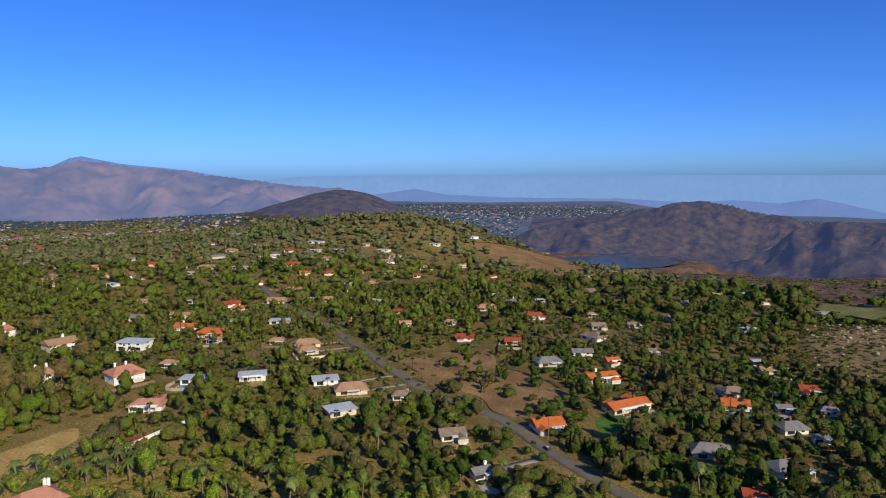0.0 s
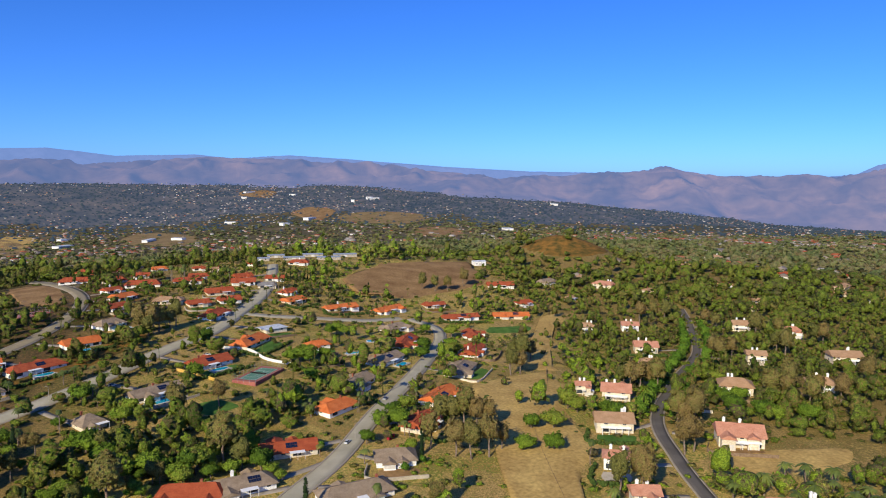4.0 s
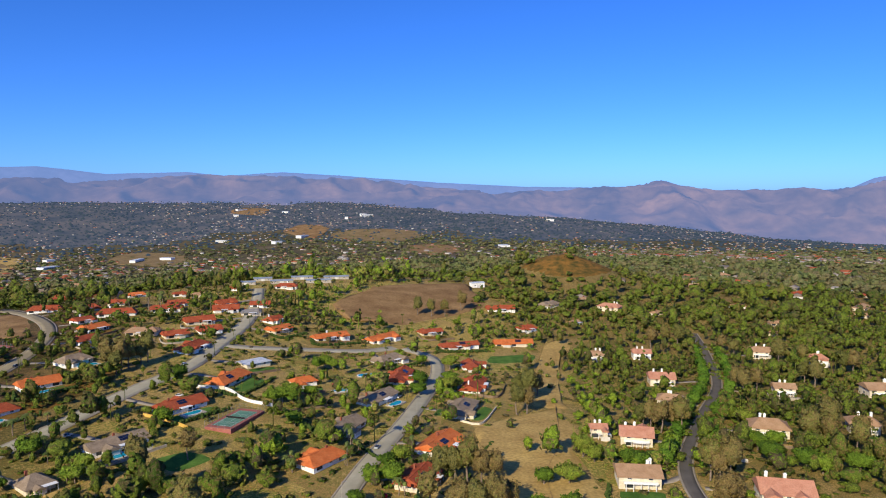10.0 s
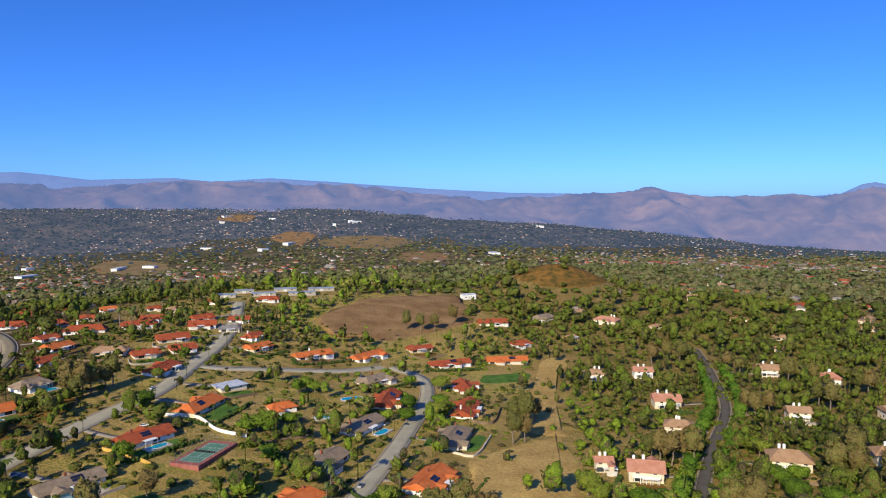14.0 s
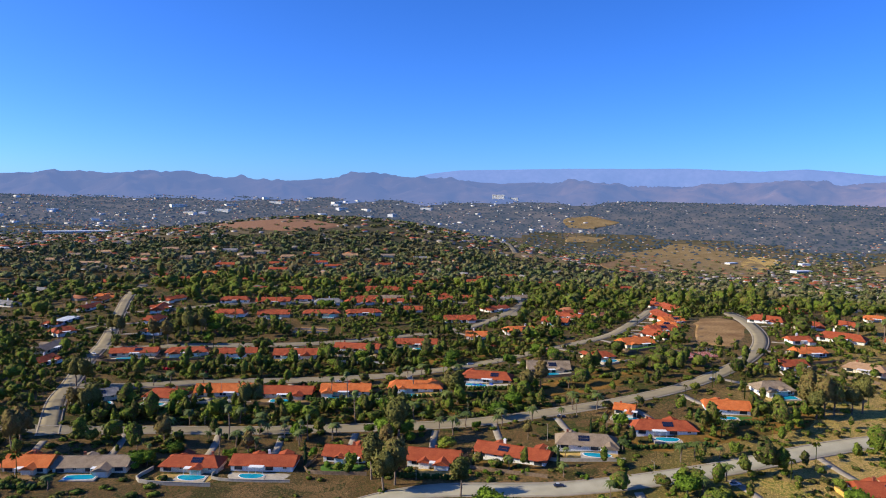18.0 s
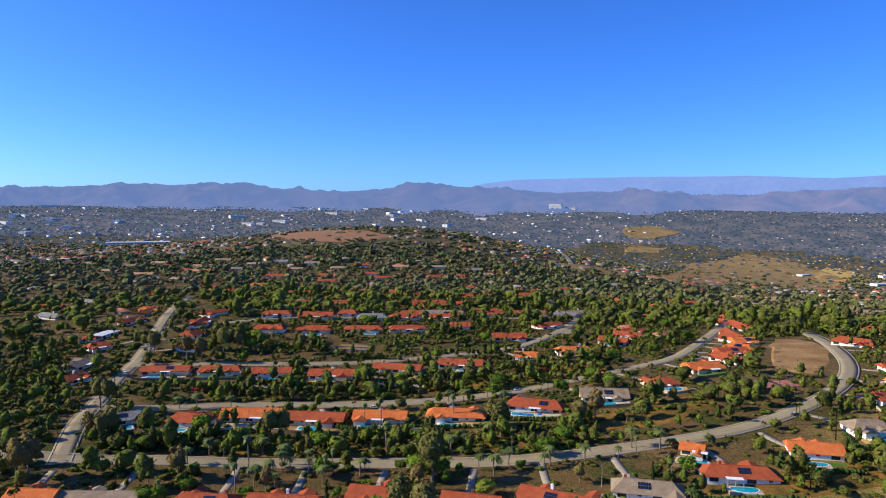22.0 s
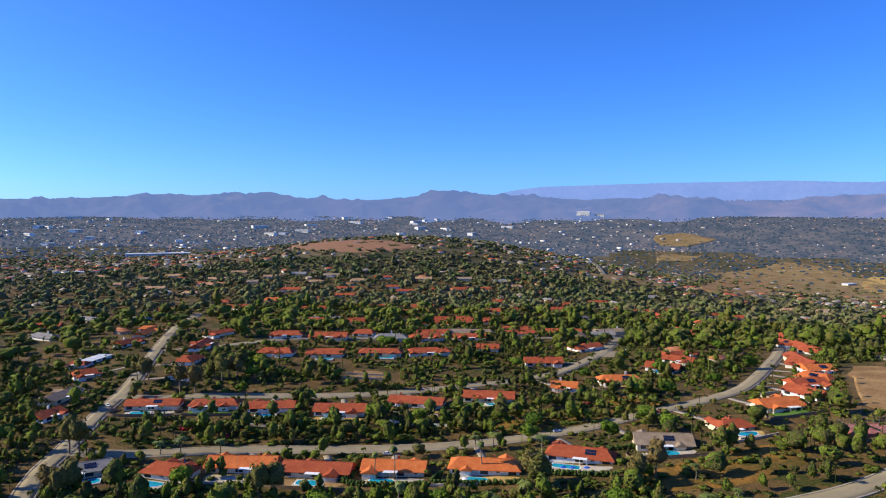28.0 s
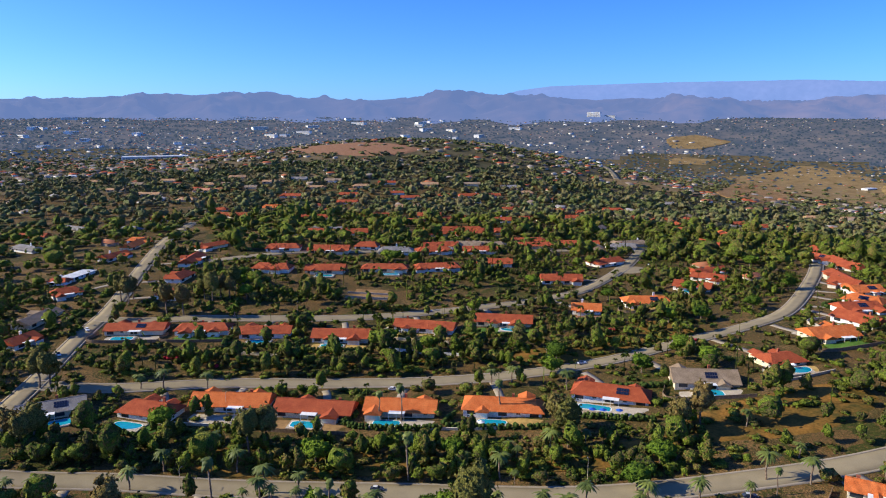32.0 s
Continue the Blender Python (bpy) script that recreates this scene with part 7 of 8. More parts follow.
# stretches of the plan that lie open to view: standpoint, bearings, nearest distance
OPEN = [(0, -40, -32, 97, 195), (0, 20, -34, 36, 195), (-5, 70, -92, 0, 170), (-60, 120, -96, -28, 160), (-144, 166, -100, -30, 130)]


def open_distance(x, y):
    best = 1e9
    for px, py, a0, a1, r0 in OPEN:
        d = math.hypot(x - px, y - py)
        if r0 < d < best and a0 < math.degrees(math.atan2(x - px, y - py)) < a1:
            best = d
    return best


rng = np.random.default_rng(11)
# open school grounds, and the bare knoll
for x in range(-215, -100, 8):
    for y in range(735, 815, 8):
        occupy(x, y, 4)
for x in range(128, 216, 8):
    for y in range(838, 935, 8):
        if math.hypot(x - 170, y - 888) < 44 and (x * 7 + y * 3) % 5:
            occupy(x, y, 4)
wanted = []
NAMED = dict(
    eucalyptus_tree=[(-601, 207), (-593, 211), (-600, 217), (-594, 222), (-605, 227), (-619, 158), (-611, 162), (-622, 165), (-581, 183), (-574, 192), (-494, 123), (-489, 128), (-207, 434), (-200, 430), (-199, 435), (-197, 441), (-193, 450), (-214, 447), (-191, 456), (-130, 299), (-116, 320), (51, 431), (56, 425), (63, 438), (58, 451), (1, 303), (7, 301), (13, 302), (19, 299), (25, 300), (121, 295), (119, 299), (126, 295), (191, 342), (198, 346), (184, 339), (208, 447), (197, 442), (195, 449), (265, 519), (273, 513), (254, 512), (292, 481), (287, 486), (211, 340), (114, 368), (118, 363), (125, 367), (128, 362), (111, 373), (244, 457), (247, 449), (182, 585), (196, 592), (204, 582), (232, 560), (237, 550), (8, 267), (15, 264), (23, 266), (29, 272), (-4, 275), (-19, 657), (-6, 657), (7, 664), (24, 686), (-245, 247), (-271, 230), (-282, 224), (-268, 223), (-438, 118), (-431, 123), (-434, 127), (-399, 93), (-393, 89), (-370, 153), (-351, 310), (-341, 308), (-325, 347), (-327, 359), (-397, 201), (-399, 208), (111, 265), (116, 268), (191, 333), (197, 320), (218, 329), (253, 364), (81, 227), (72, 228), (52, 402), (46, 400)],
    oak_tree=[(-617, 231), (-592, 232), (-636, 238), (-619, 242), (-646, 356), (-478, 282), (-657, 353), (-507, 355), (-544, 419), (-402, 341), (-642, 371), (-584, 499), (-157, 305), (-188, 318), (-84, 401), (-76, 365), (-76, 413), (6, 443), (9, 504), (-12, 509), (-23, 317), (-17, 321), (-29, 300), (-20, 299), (-12, 455), (57, 298), (46, 297), (158, 384), (165, 386), (153, 338), (156, 334), (166, 337), (165, 306), (170, 302), (186, 301), (92, 313), (89, 319), (74, 324), (70, 331), (166, 373), (154, 317), (-521, 604), (-445, 552), (-421, 493), (-422, 454), (-429, 437), (-387, 406), (-489, 442), (-369, 405), (-379, 375), (40, 272), (53, 271), (-164, 265), (-145, 255), (-131, 240), (-122, 245), (-108, 240), (-99, 260), (-87, 271), (-330, 354), (-305, 310), (-474, 496), (-378, 222), (-357, 268), (-314, 328), (-480, 289), (-561, 220), (-78, 476), (-72, 474), (-82, 470), (-158, 424), (-142, 357), (8, 466), (12, 452), (-12, 432), (-430, 172), (-414, 352), (-462, 304), (-95, 396), (-90, 400), (-86, 404)],
    palm_tree=[(-366, 201), (-361, 212), (-387, 159), (-290, 322), (-287, 348), (-278, 357), (-475, 165), (-471, 175), (-463, 193), (-402, 320), (-407, 312), (-383, 337), (-349, 183), (-342, 190), (-337, 211), (-294, 302), (133, 211), (142, 214), (151, 218), (152, 206), (161, 212), (165, 205), (174, 210), (113, 218), (126, 221), (141, 235), (146, 229), (159, 203), (163, 195), (168, 187), (155, 225), (170, 200)],
    fan_palm=[(-379, 300), (-394, 262), (-400, 255), (-155, 600), (-148, 590), (-250, 600), (-245, 610), (-240, 605), (-255, 612), (-200, 610), (-235, 590), (-262, 590), (228, 120), (232, 124)],
    cypress_tree=[(284 - 1.2 * k, 54 - 2.6 * k) for k in range(11)] + [(-152 + 3 * k, 640 + 2 * k) for k in range(9)] + [(-76, 452), (-73, 455), (-75, 365), (-81, 397)],
    citrus_tree=[(px + sgn * 8.5 * w.y, py - sgn * 8.5 * w.x) for (px, py), w, sgn in [((q.x, q.y), w, sg) for q, w in along([(114, 315), (151, 392), (192, 471), (221, 566)], 8.5) for sg in (-1, 1)]],
)
for kind, spots in NAMED.items():
    for x, y in spots:
        wanted.append((0.0, x, y, kind, rng.uniform(1.1, 1.5) * (1.5 if kind == "citrus_tree" else 1.1 if kind == "eucalyptus_tree" else 0.55 if kind == "cypress_tree" else 1.0), rng.uniform(0, 360)))
for line, half in (([(-412, 118), (-375, 189), (-346, 241), (-312, 294), (-276, 385), (-271, 428), (-290, 510)], 8.5), ([(-482, 151), (-443, 250), (-409, 331), (-399, 416), (-411, 513)], 8), ([(-565, 200), (-537, 264), (-515, 363), (-522, 451)], 7.5), ([(-222, 287), (-196, 343), (-178, 403), (-163, 452), (-161, 577)], 9), ([(-45, 264), (-33, 319), (-18, 380), (-4, 457)], 8), ([(-500, 120), (-610, 153), (-829, 200)], 9), ([(273, 58), (302, 99), (317, 148), (350, 201), (408, 283)], 8.5)):
    for q, w in along(line, 9.0):
        for side in (-1, 1):
            if rng.uniform() < 0.5:
                u = rng.uniform()
                kind = "palm_tree" if u < 0.3 else "oak_tree" if u < 0.55 else "citrus_tree" if u < 0.7 else "eucalyptus_tree" if u < 0.82 else "shrub"
                o = side * (half + rng.uniform(-1, 2.5))
                x, y = q.x + w.y * o, q.y - w.x * o
                wanted.append((open_distance(x, y), x, y, kind, rng.uniform(0.7, 1.3), rng.uniform(0, 360)))
# planting close round the houses
for hx_, hy_, turn_, long_, wide_, level_, extras_ in houses:
    if open_distance(hx_, hy_) > 1000:
        continue
    for k in range(14):
        b = rng.uniform(0, math.tau)
        u, v = (long_ / 2 + rng.uniform(2.5, 8)) * math.cos(b), (wide_ / 2 + rng.uniform(3, 9)) * math.sin(b)
        a = radians(turn_)
        x, y = hx_ + u * math.cos(a) - v * math.sin(a), hy_ + u * math.sin(a) + v * math.cos(a)
        if is_taken(x, y):
            continue
        w = rng.uniform()
        kind = "palm_tree" if w < 0.2 else "citrus_tree" if w < 0.48 else "shrub" if w < 0.58 else "oak_tree" if w < 0.82 else "fan_palm" if w < 0.91 else "eucalyptus_tree" if w < 0.96 else "cypress_tree"
        wanted.append((open_distance(x, y), x, y, kind, rng.uniform(0.6, 1.1), rng.uniform(0, 360)))
for gx_ in np.arange(-760, 660, 6.0):
    for gy_ in np.arange(-200, 860, 6.0):
        x, y = gx_ + rng.uniform(-2.6, 2.6), gy_ + rng.uniform(-2.6, 2.6)
        near = open_distance(x, y)
        if near > 760 or is_taken(x, y):
            continue
        grove = float(fractal(np.array(x), np.array(y), 90, 41, 3))
        east = x > 70 + 0.05 * (y - 300)
        p = ((0.62 if east else 0.56 if x < -330 else 0.58 if y > 480 else 0.42) + 1.15 * grove) * (0.3 if 8 < x < 66 and 190 < y < 560 else 1.0) * (0.14 if is_taken(x, y, thin) else 1.0)
        hollow = -165 < x < -72 and 215 < y < 332
        if rng.uniform() > (0.85 if hollow else p):
            continue
        u = rng.uniform() if not hollow else rng.uniform(0.28, 0.80)
        if east:
            kind = "oak_tree" if u < 0.42 else "eucalyptus_tree" if u < 0.70 else "shrub" if u < 0.80 else "citrus_tree" if u < 0.93 else "palm_tree" if u < 0.97 else "fan_palm"
        else:
            kind = "shrub" if u < 0.28 else "oak_tree" if u < 0.52 else "citrus_tree" if u < 0.62 else "eucalyptus_tree" if u < 0.80 else "palm_tree" if u < 0.91 else "fan_palm" if u < 0.95 else "cypress_tree"
        if kind in ("oak_tree", "eucalyptus_tree") and (is_taken(x + 4, y) or is_taken(x - 4, y) or is_taken(x, y + 4) or is_taken(x, y - 4)):
            kind = "shrub"
        wanted.append((near, x, y, kind, float(np.clip(rng.lognormal(0.0, 0.36), 0.5, 2.0)) * (0.95 if not east else 0.88) if kind in ("oak_tree", "eucalyptus_tree") else rng.uniform(0.8, 1.5), rng.uniform(0, 360)))
wanted.sort()
made, spare = {k: 0 for k in KINDS}, []
models = {}
for near, x, y, kind, size, turn in wanted:
    if made[kind] >= LIMIT[kind]:
        spare.append((x, y, kind, size, turn))
        continue
    variant = (kind, made[kind] % (3 if "palm" not in kind else 2))
    m = pose(x, y, hz(x, y), 0, 0, turn) @ Matrix.Diagonal((size, size, size * (0.9 + 0.2 * ((made[kind] * 7) % 10) / 10), 1))
    if variant not in models:
        models[variant] = make_tree(kind, 100 + 7 * KINDS.index(kind) + variant[1])
        models[variant].matrix_basis = m
    else:
        first = models[variant]
        copy = first.copy()
        scene.collection.objects.link(copy)
        copy.matrix_basis = m
        for child in first.children:
            c = child.copy()
            scene.collection.objects.link(c)
            c.parent = copy
    made[kind] += 1


# ---------------------------------------------------------------- woods and suburbs further off
prng = np.random.default_rng(5)
MID, LESS, FARTREE = [], [], []


for k in range(5):
    MID.append(canopy(prng, 3.0 + 0.15 * k, 2.1 + 0.25 * k, 2.3 + 0.3 * k, 34, 0.72, 8, 0.40))
    LESS.append(canopy(prng, 3.0, 2.0 + 0.2 * k, 2.4, 11, 1.1, 6, 0.4, (ICO_V, ICO_F)))
    FARTREE.append(canopy(prng, 3.1, 2.4, 2.4, 7, 1.5, 5, 0.4, (OCT_V, OCT_F)))
MID.append(canopy(prng, 2.2, 4.6, 5.2, 44, 0.8, 10, 0.5, lean=0.08))
for k in range(2):
    MID.append(canopy(prng, 2.4, 0.8 + 0.25 * k, 0.5, 22, 0.5, 7, 0.45, (ICO_V, ICO_F)))
MID.append(canopy(prng, 2.5, 3.8, 4.6, 40, 0.8, 9, 0.5, lean=-0.1))
def slender_palm():
    """A thin stem under a mop of hanging fronds."""
    V, F = [], []
    for k in range(3):
        a, b = k * 2.094, (k + 1) * 2.094
        n = 4 * k
        V += [(0.22 * math.cos(a), 0.22 * math.sin(a), -0.5), (0.22 * math.cos(b), 0.22 * math.sin(b), -0.5), (0.16 * math.cos(b), 0.16 * math.sin(b), 8.6), (0.16 * math.cos(a), 0.16 * math.sin(a), 8.6)]
        F += [(n, n + 1, n + 2), (n, n + 2, n + 3)]
    for k in range(14):
        a, up, n = k * 2.4, prng.uniform(-0.6, 1.1), len(V)
        c, d, r = math.cos(a), math.sin(a), prng.uniform(1.5, 2.3)
        V += [(0, 0, 8.5), (c * r * 0.55 - d * 0.4, d * r * 0.55 + c * 0.4, 8.7 + up * 0.7), (c * r, d * r, 8.1 + up - 0.7), (c * r * 0.55 + d * 0.4, d * r * 0.55 - c * 0.4, 8.7 + up * 0.7)]
        F += [(n, n + 1, n + 2), (n, n + 2, n + 3)]
    return np.array(V), np.array(F)


MID.append(slender_palm())
PLAIN = [canopy(prng, a, b, c, 13, 1.0, 6, 0.42, (ICO_V, ICO_F)) for a, b, c in ((3.0, 2.1, 2.3), (3.2, 2.4, 2.6), (3.3, 2.6, 2.9), (3.4, 2.9, 3.2), (3.6, 3.1, 3.5), (2.2, 4.6, 5.2), (2.4, 0.8, 0.5), (2.4, 1.05, 0.5), (2.5, 3.8, 4.6))] + [MID[-1]]


# the furthest trees: eight ragged faces each
SPECK = []
for k in range(5):
    v = np.array([[1, 0, 0], [0, 1, 0], [-1, 0, 0], [0, -1, 0], [0, 0, 1], [0, 0, -1]], float) * prng.uniform(0.6, 1.4, (6, 1)) * 2.9 + np.array([0, 0, 2.6])
    SPECK.append((v, np.array([[0, 1, 4], [1, 2, 4], [2, 3, 4], [3, 0, 4], [1, 0, 5], [2, 1, 5], [3, 2, 5], [0, 3, 5]])))


def ground_at(x, y):
    """Ground height with the far relief that the ground sheet carries."""
    return relief(x, y, height(x, y))[0]


def scatter(r0, r1, spacing, seed):
    """Random plan points in the part of the land that the walk looks over."""
    g = np.random.default_rng(seed)
    n = int(np.radians(215) / 2 * (r1 * r1 - r0 * r0) / spacing**2)
    r = np.sqrt(g.uniform(r0 * r0, r1 * r1, n))
    a = np.radians(g.uniform(-108, 107, n))
    x, y = -60 + r * np.sin(a), 40 + r * np.cos(a)
    i, j = ((x - X0) / CELL).astype(int), ((y - Y0) / CELL).astype(int)
    ok = (i >= 0) & (i < NX) & (j >= 0) & (j < NY)
    free = np.ones(n, bool)
    free[ok] = ~taken[i[ok], j[ok]] & (~thin[i[ok], j[ok]] | (g.uniform(0, 1, ok.sum()) < 0.16))
    return x[free], y[free], g


# far houses first, so that trees keep clear of most of them
GABLE_V = np.array([[-8, -5, -2], [8, -5, -2], [8, 5, -2], [-8, 5, -2], [-8, -5, 3.2], [8, -5, 3.2], [8, 5, 3.2], [-8, 5, 3.2]], float)
GABLE_F = np.array([[0, 1, 5, 4], [1, 2, 6, 5], [2, 3, 7, 6], [3, 0, 4, 7]])
ROOF_V = np.array([[-8.7, -5.8, 3.0], [8.7, -5.8, 3.0], [8.7, 5.8, 3.0], [-8.7, 5.8, 3.0], [-7.6, 0, 5.4], [7.6, 0, 5.4]], float)
ROOF_T = np.array([[0, 1, 5], [0, 5, 4], [2, 3, 4], [2, 4, 5], [1, 2, 5], [3, 0, 4]])
hx, hy, g = scatter(600, 4000, 60, 21)
town = fractal(hx, hy, 500, 51, 4)
east = (hx > 900) & (np.hypot(hx, hy) > 900)
keep = (g.uniform(0, 1, len(hx)) < np.clip(0.55 + 0.9 * town, 0.06, 1)) & (relief(hx, hy, height(hx, hy))[1] < 0.2) & ((g.uniform(0, 1, len(hx)) < 0.3) | (np.hypot(hx, hy) > 1150) | (hx > 150)) & ~((hx > -450) & (hy < 560) & (np.hypot(hx, hy) < 640))
hx, hy = hx[keep], hy[keep]
fx_, fy_, g2 = scatter(1500, 3750, 30, 23)
keep = (g2.uniform(0, 1, len(fx_)) < np.clip(0.35 + 1.2 * fractal(fx_, fy_, 700, 53, 3) + 0.5 * ((np.degrees(np.arctan2(fx_, fy_)) < -68) & (np.hypot(fx_, fy_) > 2000)), 0.02, 0.98) + 0.45 * (np.degrees(np.arctan2(fx_, fy_)) > 40)) & (relief(fx_, fy_, height(fx_, fy_))[1] < 0.2)
hx, hy = np.concatenate([hx, fx_[keep]]), np.concatenate([hy, fy_[keep]])
lift = range_height(hx, hy, *RANGE)
low = lift < ground_at(hx, hy) + 7
hx, hy, lift = hx[low], hy[low], lift[low]
hzv = np.maximum(ground_at(hx, hy), lift)
n = len(hx)
shrink = np.clip(1500 / np.hypot(hx, hy), 0.5, 1.0)
fp = np.stack([hx, hy, hzv, shrink * g.uniform(0.55, 1.1, n), g.uniform(0, math.pi, n), g.uniform(0.85, 1.2, n), np.zeros(n)], 1)
wv, wf = clones([(GABLE_V, GABLE_F)], fp, g)
rv, rf = clones([(ROOF_V, ROOF_T)], fp, g)
tagged(new("distant_house_walls", mesh_from("distant_house_walls", wv, wf, M["far_wall"])), "pale walls of countless distant houses", "houses", kind="stuff")
tagged(new("distant_house_roofs", mesh_from("distant_house_roofs", rv, rf, M["far_roof"])), "red, brown and grey roofs of countless distant houses", "houses", kind="stuff")
for a, b in zip(hx, hy):
    occupy(a, b, 3)

# the white town across the western valley
BLOCK_V = np.array([[x, y, z] for z in (-6, 1) for x, y in ((-1, -1), (1, -1), (1, 1), (-1, 1))], float) * np.array([9, 5, 1]) + np.array([0, 0, 5])
BLOCK_F = np.array([[0, 1, 5, 4], [1, 2, 6, 5], [2, 3, 7, 6], [3, 0, 4, 7], [4, 5, 6, 7]])
g = np.random.default_rng(91)
bx, by = radians(1) * g.uniform(-101, -42, 900), g.uniform(2150, 3500, 900)
bx, by = -100 + by * np.sin(bx), 100 + by * np.cos(bx)
keep = g.uniform(0, 1, 900) < np.clip(0.45 + 1.1 * fractal(bx, by, 420, 57, 3), 0.03, 1)
bx, by = bx[keep], by[keep]
n = len(bx)
V, F = clones([(BLOCK_V, BLOCK_F)], np.stack([bx, by, ground_at(bx, by), g.uniform(0.4, 1.3, n), g.uniform(0, 3.14, n), g.uniform(0.5, 0.8, n), np.zeros(n)], 1), g)
tagged(new("distant_town", mesh_from("distant_town", V, F, M["town"])), "white flat-roofed buildings of a far town", "buildings", kind="stuff")

FORM = dict(oak_tree=(1.1, 0, 5), eucalyptus_tree=(1.1, 8, 9), citrus_tree=(0.62, 0, 5), cypress_tree=(0.6, 5, 6), shrub=(0.9, 6, 8), palm_tree=(0.75, 9, 10), fan_palm=(1.2, 9, 10))
mid = []
for k, (x, y, kind, size, turn) in enumerate(spare):
    f, a, b = FORM[kind]
    if kind == "oak_tree" and k % 10 < 2:
        a, b = 5, 6
    mid.append((x, y, hz(x, y), size * f, math.radians(turn), 1.0, a + k % (b - a)))
BANKS = [([(-398, 180), (-378, 222), (-350, 270), (-330, 315), (-312, 350)], 17, 0.62), ([(-425, 120), (-418, 150), (-398, 180)], 22, 0.7), ([(-498, 190), (-478, 240), (-450, 300), (-437, 350)], 12, 0.42), ([(-255, 330), (-228, 372), (-212, 425)], 14, 0.45), ([(-300, 215), (-270, 260), (-248, 300)], 10, 0.5), ([(-590, 240), (-575, 300), (-560, 350)], 12, 0.4)]
for line, half, share in BANKS:
    for q, w in along(line, 2.8):
        for o in np.arange(-half, half, 3.0):
            x, y = q.x + w.y * o + prng.uniform(-1, 1), q.y - w.x * o + prng.uniform(-1, 1)
            if prng.uniform() < share and not is_taken(x, y):
                u = prng.uniform()
                mid.append((x, y, hz(x, y), prng.uniform(0.5, 1.1), prng.uniform(0, 6.28), prng.uniform(0.8, 1.5), 6 + int(u < 0.5) if u < 0.72 else 8 if u < 0.86 else int(prng.integers(0, 5))))
# bushes between the boulders and on the rust-brown slope
for k in range(900):
    x, y = prng.uniform(425, 650), prng.uniform(-130, -22)
    if abs(y + 75 + 0.1 * (x - 500)) < 60:
        mid.append((x, y, hz(x, y) + 1.2, prng.uniform(0.35, 1.0), prng.uniform(0, 6.28), prng.uniform(0.6, 1.0), 6 + k % 2))
for k in range(900):
    x, y = prng.uniform(790, 1180), prng.uniform(-100, 200)
    mid.append((x, y, float(ground_at(np.array([x]), np.array([y]))[0]) + 1.2, prng.uniform(0.5, 1.3), prng.uniform(0, 6.28), prng.uniform(0.5, 0.9), 6 + k % 2))
# low garden planting in the near streets
for gx_ in np.arange(-720, 480, 4.5):
    for gy_ in np.arange(-120, 700, 4.5):
        x, y = gx_ + prng.uniform(-2, 2), gy_ + prng.uniform(-2, 2)
        if prng.uniform() > (0.30 if x < -330 else 0.19 if x < 60 and y > 150 else 0.42 if x > 225 and y < 140 else 0.26) or is_taken(x, y) or open_distance(x, y) > 560 or (is_taken(x, y, thin) and prng.uniform() > 0.18):
            continue
        mid.append((x, y, hz(x, y), prng.uniform(0.6, 1.3) * (1.3 if x < -300 else 1.0), prng.uniform(0, 6.28), prng.uniform(0.6, 1.2), 2 + int(prng.integers(0, 3)) if x > 225 and y < 140 else 6 + int(prng.uniform() < 0.5)))
tx, ty, g = scatter(560, 1500, 10.0, 31)
woods = fractal(tx, ty, 380, 61, 4)
apart = np.min([np.hypot(tx - px, ty - py) for px, py in POSTS], axis=0)
bare = relief(tx, ty, height(tx, ty))[1]
keep = (g.uniform(0, 1, len(tx)) < np.clip(0.82 + 0.9 * woods, 0.12, 1)) & (apart > 585) & (bare < 0.3)
tx, ty, apart = tx[keep], ty[keep], apart[keep]
n = len(tx)
rows = np.stack([tx, ty, ground_at(tx, ty) - 0.5, np.clip(g.lognormal(0.46, 0.40, n), 0.55, 3.2), g.uniform(0, 6.28, n), g.uniform(0.45, 1.1, n), np.where(g.uniform(0, 1, n) < 0.12, 5, g.integers(0, 5, n))], 1)
near_rows = np.concatenate([np.array(mid, float).reshape(-1, 7), rows[apart < 850]])
lean = near_rows[:, 0] + 0.25 * near_rows[:, 1] + g.normal(0, 30, len(near_rows))
dry_side = (lean < 25) | (lean > 215)
close = np.min([np.hypot(near_rows[:, 0] - px, near_rows[:, 1] - py) for px, py in POSTS], axis=0) < 350
V, F = stacked(clones(MID, near_rows[~dry_side & close], g), clones(PLAIN, near_rows[~dry_side & ~close], g))
tagged(new("woodland", mesh_from("woodland", V, F, M["wood"])), "dense mixed green trees between suburban houses", "trees", kind="stuff")
south = (near_rows[:, 0] > 225) & (near_rows[:, 1] < 150 + 0.15 * (near_rows[:, 0] - 225) + g.normal(0, 25, len(near_rows)))
V, F = stacked(clones(MID, near_rows[south & close], g), clones(PLAIN, near_rows[south & ~close], g))
tagged(new("avocado_groves", mesh_from("avocado_groves", V, F, M["grove"])), "dark green avocado groves between scattered houses", "trees", kind="stuff")
dry_side &= ~south
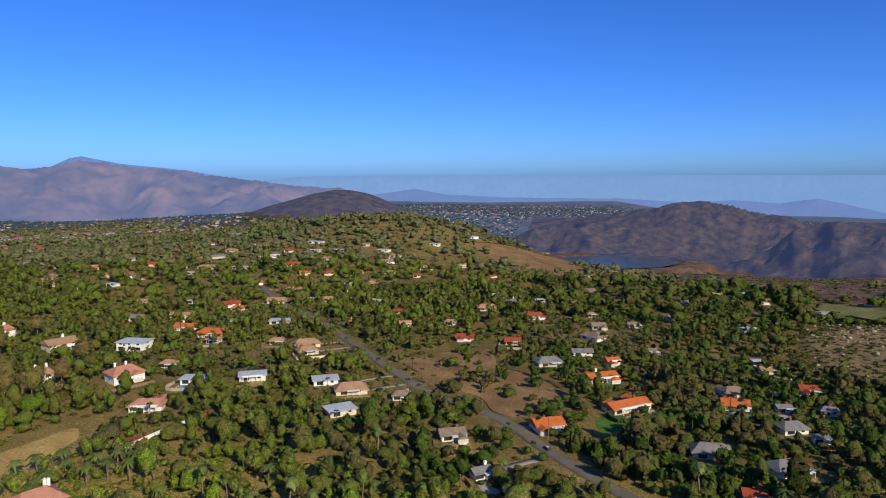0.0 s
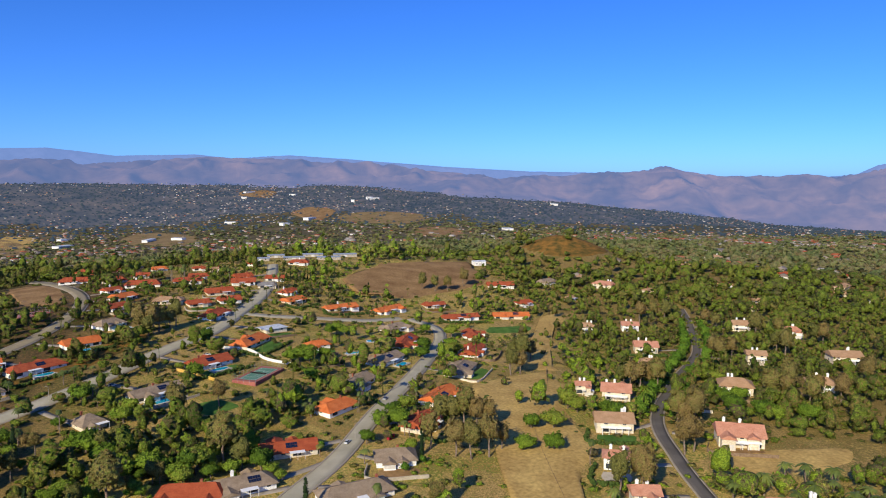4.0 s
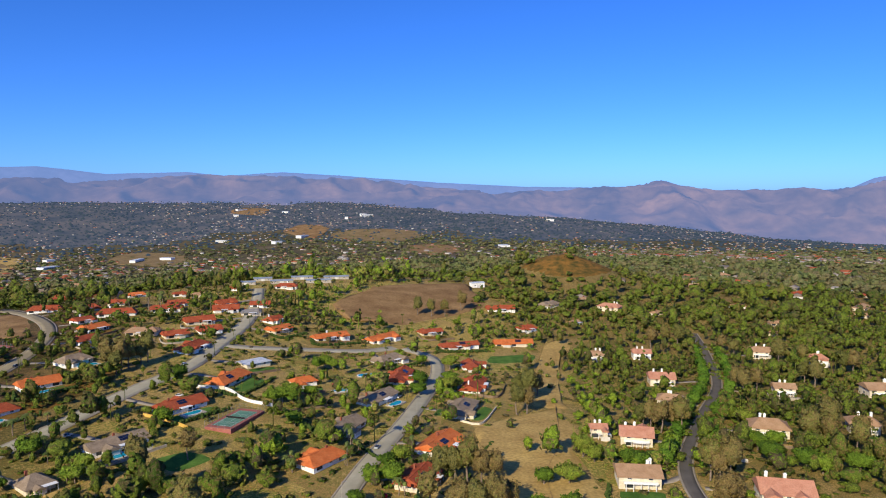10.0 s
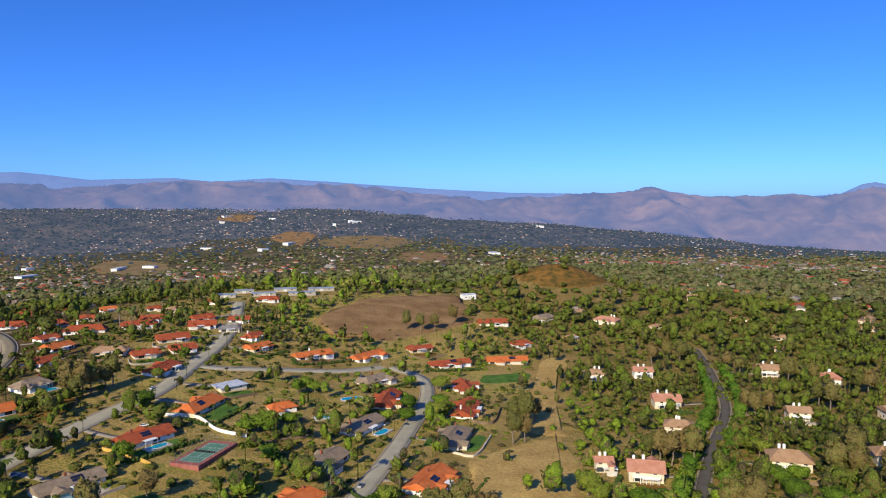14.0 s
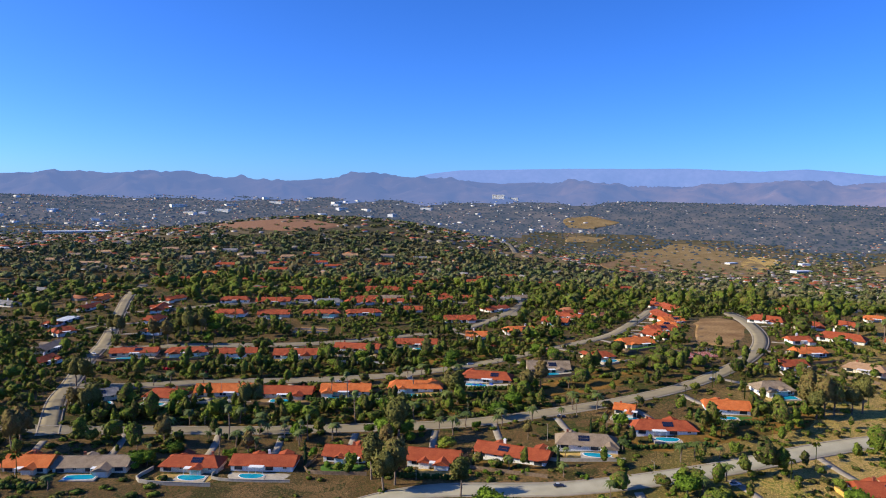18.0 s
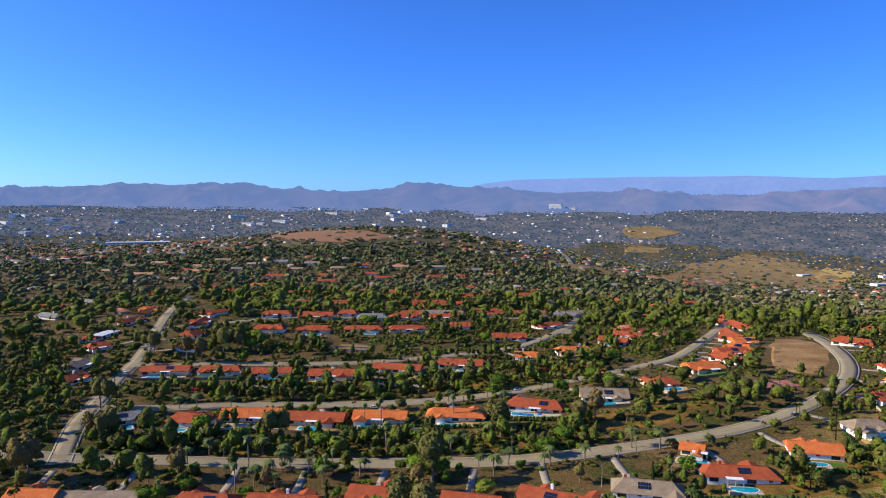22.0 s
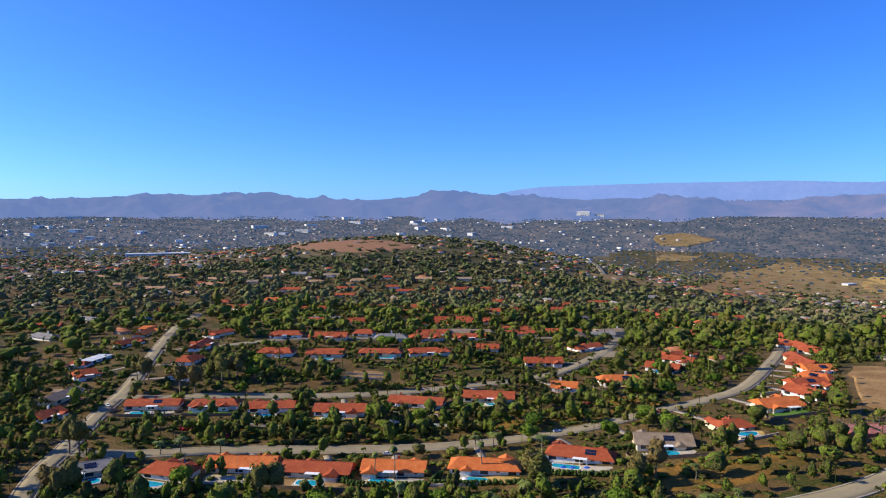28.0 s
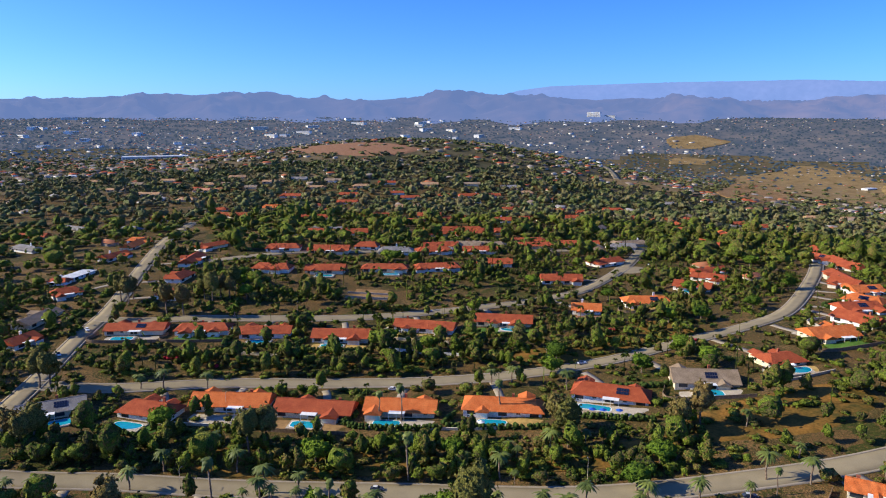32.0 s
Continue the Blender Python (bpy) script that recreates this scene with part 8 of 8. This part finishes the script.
V, F = stacked(clones(MID, near_rows[dry_side & close], g), clones(PLAIN, near_rows[dry_side & ~close], g))
tagged(new("hillside_woodland", mesh_from("hillside_woodland", V, F, M["wood_dark"])), "dark olive and green trees on the drier slopes", "trees", kind="stuff")
rows[apart >= 850, 6] %= 5
V, F = clones(LESS, rows[(apart >= 850) & (apart < 1100)], g)
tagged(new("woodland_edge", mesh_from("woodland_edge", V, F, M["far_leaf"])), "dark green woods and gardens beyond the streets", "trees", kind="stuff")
rest = rows[apart >= 1100]
V2, F2 = clones(FARTREE, rest, g)
tagged(new("woodland_far_edge", mesh_from("woodland_far_edge", V2, F2, M["far_leaf"])), "dark green trees among far suburban houses", "trees", kind="stuff")
tx, ty, g = scatter(1500, 4050, 17, 37)
woods = fractal(tx, ty, 600, 67, 4)
dry = relief(tx, ty, height(tx, ty))[1] > 0.25
keep = (g.uniform(0, 1, len(tx)) < np.clip(0.7 + 0.7 * woods, 0.15, 1)) & ~dry
tx, ty = tx[keep], ty[keep]
n = len(tx)
rows = np.stack([tx, ty, ground_at(tx, ty) - 0.8, g.uniform(1.8, 4.4, n), g.uniform(0, 6.28, n), g.uniform(0.35, 0.65, n), g.integers(0, 5, n)], 1)
lift = range_height(tx, ty, *RANGE)
rows[:, 2] = np.maximum(rows[:, 2], lift - 1)
rows = rows[lift < ground_at(tx, ty) + 5]
tx, ty = rows[:, 0], rows[:, 1]
rows[:, 3] *= 0.76 * np.clip(2300 / np.hypot(tx, ty), 0.55, 1.0)
# trees past these distances wear leaves with the haze painted in
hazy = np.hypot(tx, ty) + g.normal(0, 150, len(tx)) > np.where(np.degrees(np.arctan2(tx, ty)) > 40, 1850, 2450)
V, F = clones(FARTREE, rows[~hazy], g)
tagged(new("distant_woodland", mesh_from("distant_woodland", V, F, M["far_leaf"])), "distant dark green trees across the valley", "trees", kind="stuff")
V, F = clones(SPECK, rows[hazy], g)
tagged(new("backdrop_woodland", mesh_from("backdrop_woodland", V, F, M["far_wood"])), "trees on the far plain with blue haze painted in", "trees", kind="stuff")
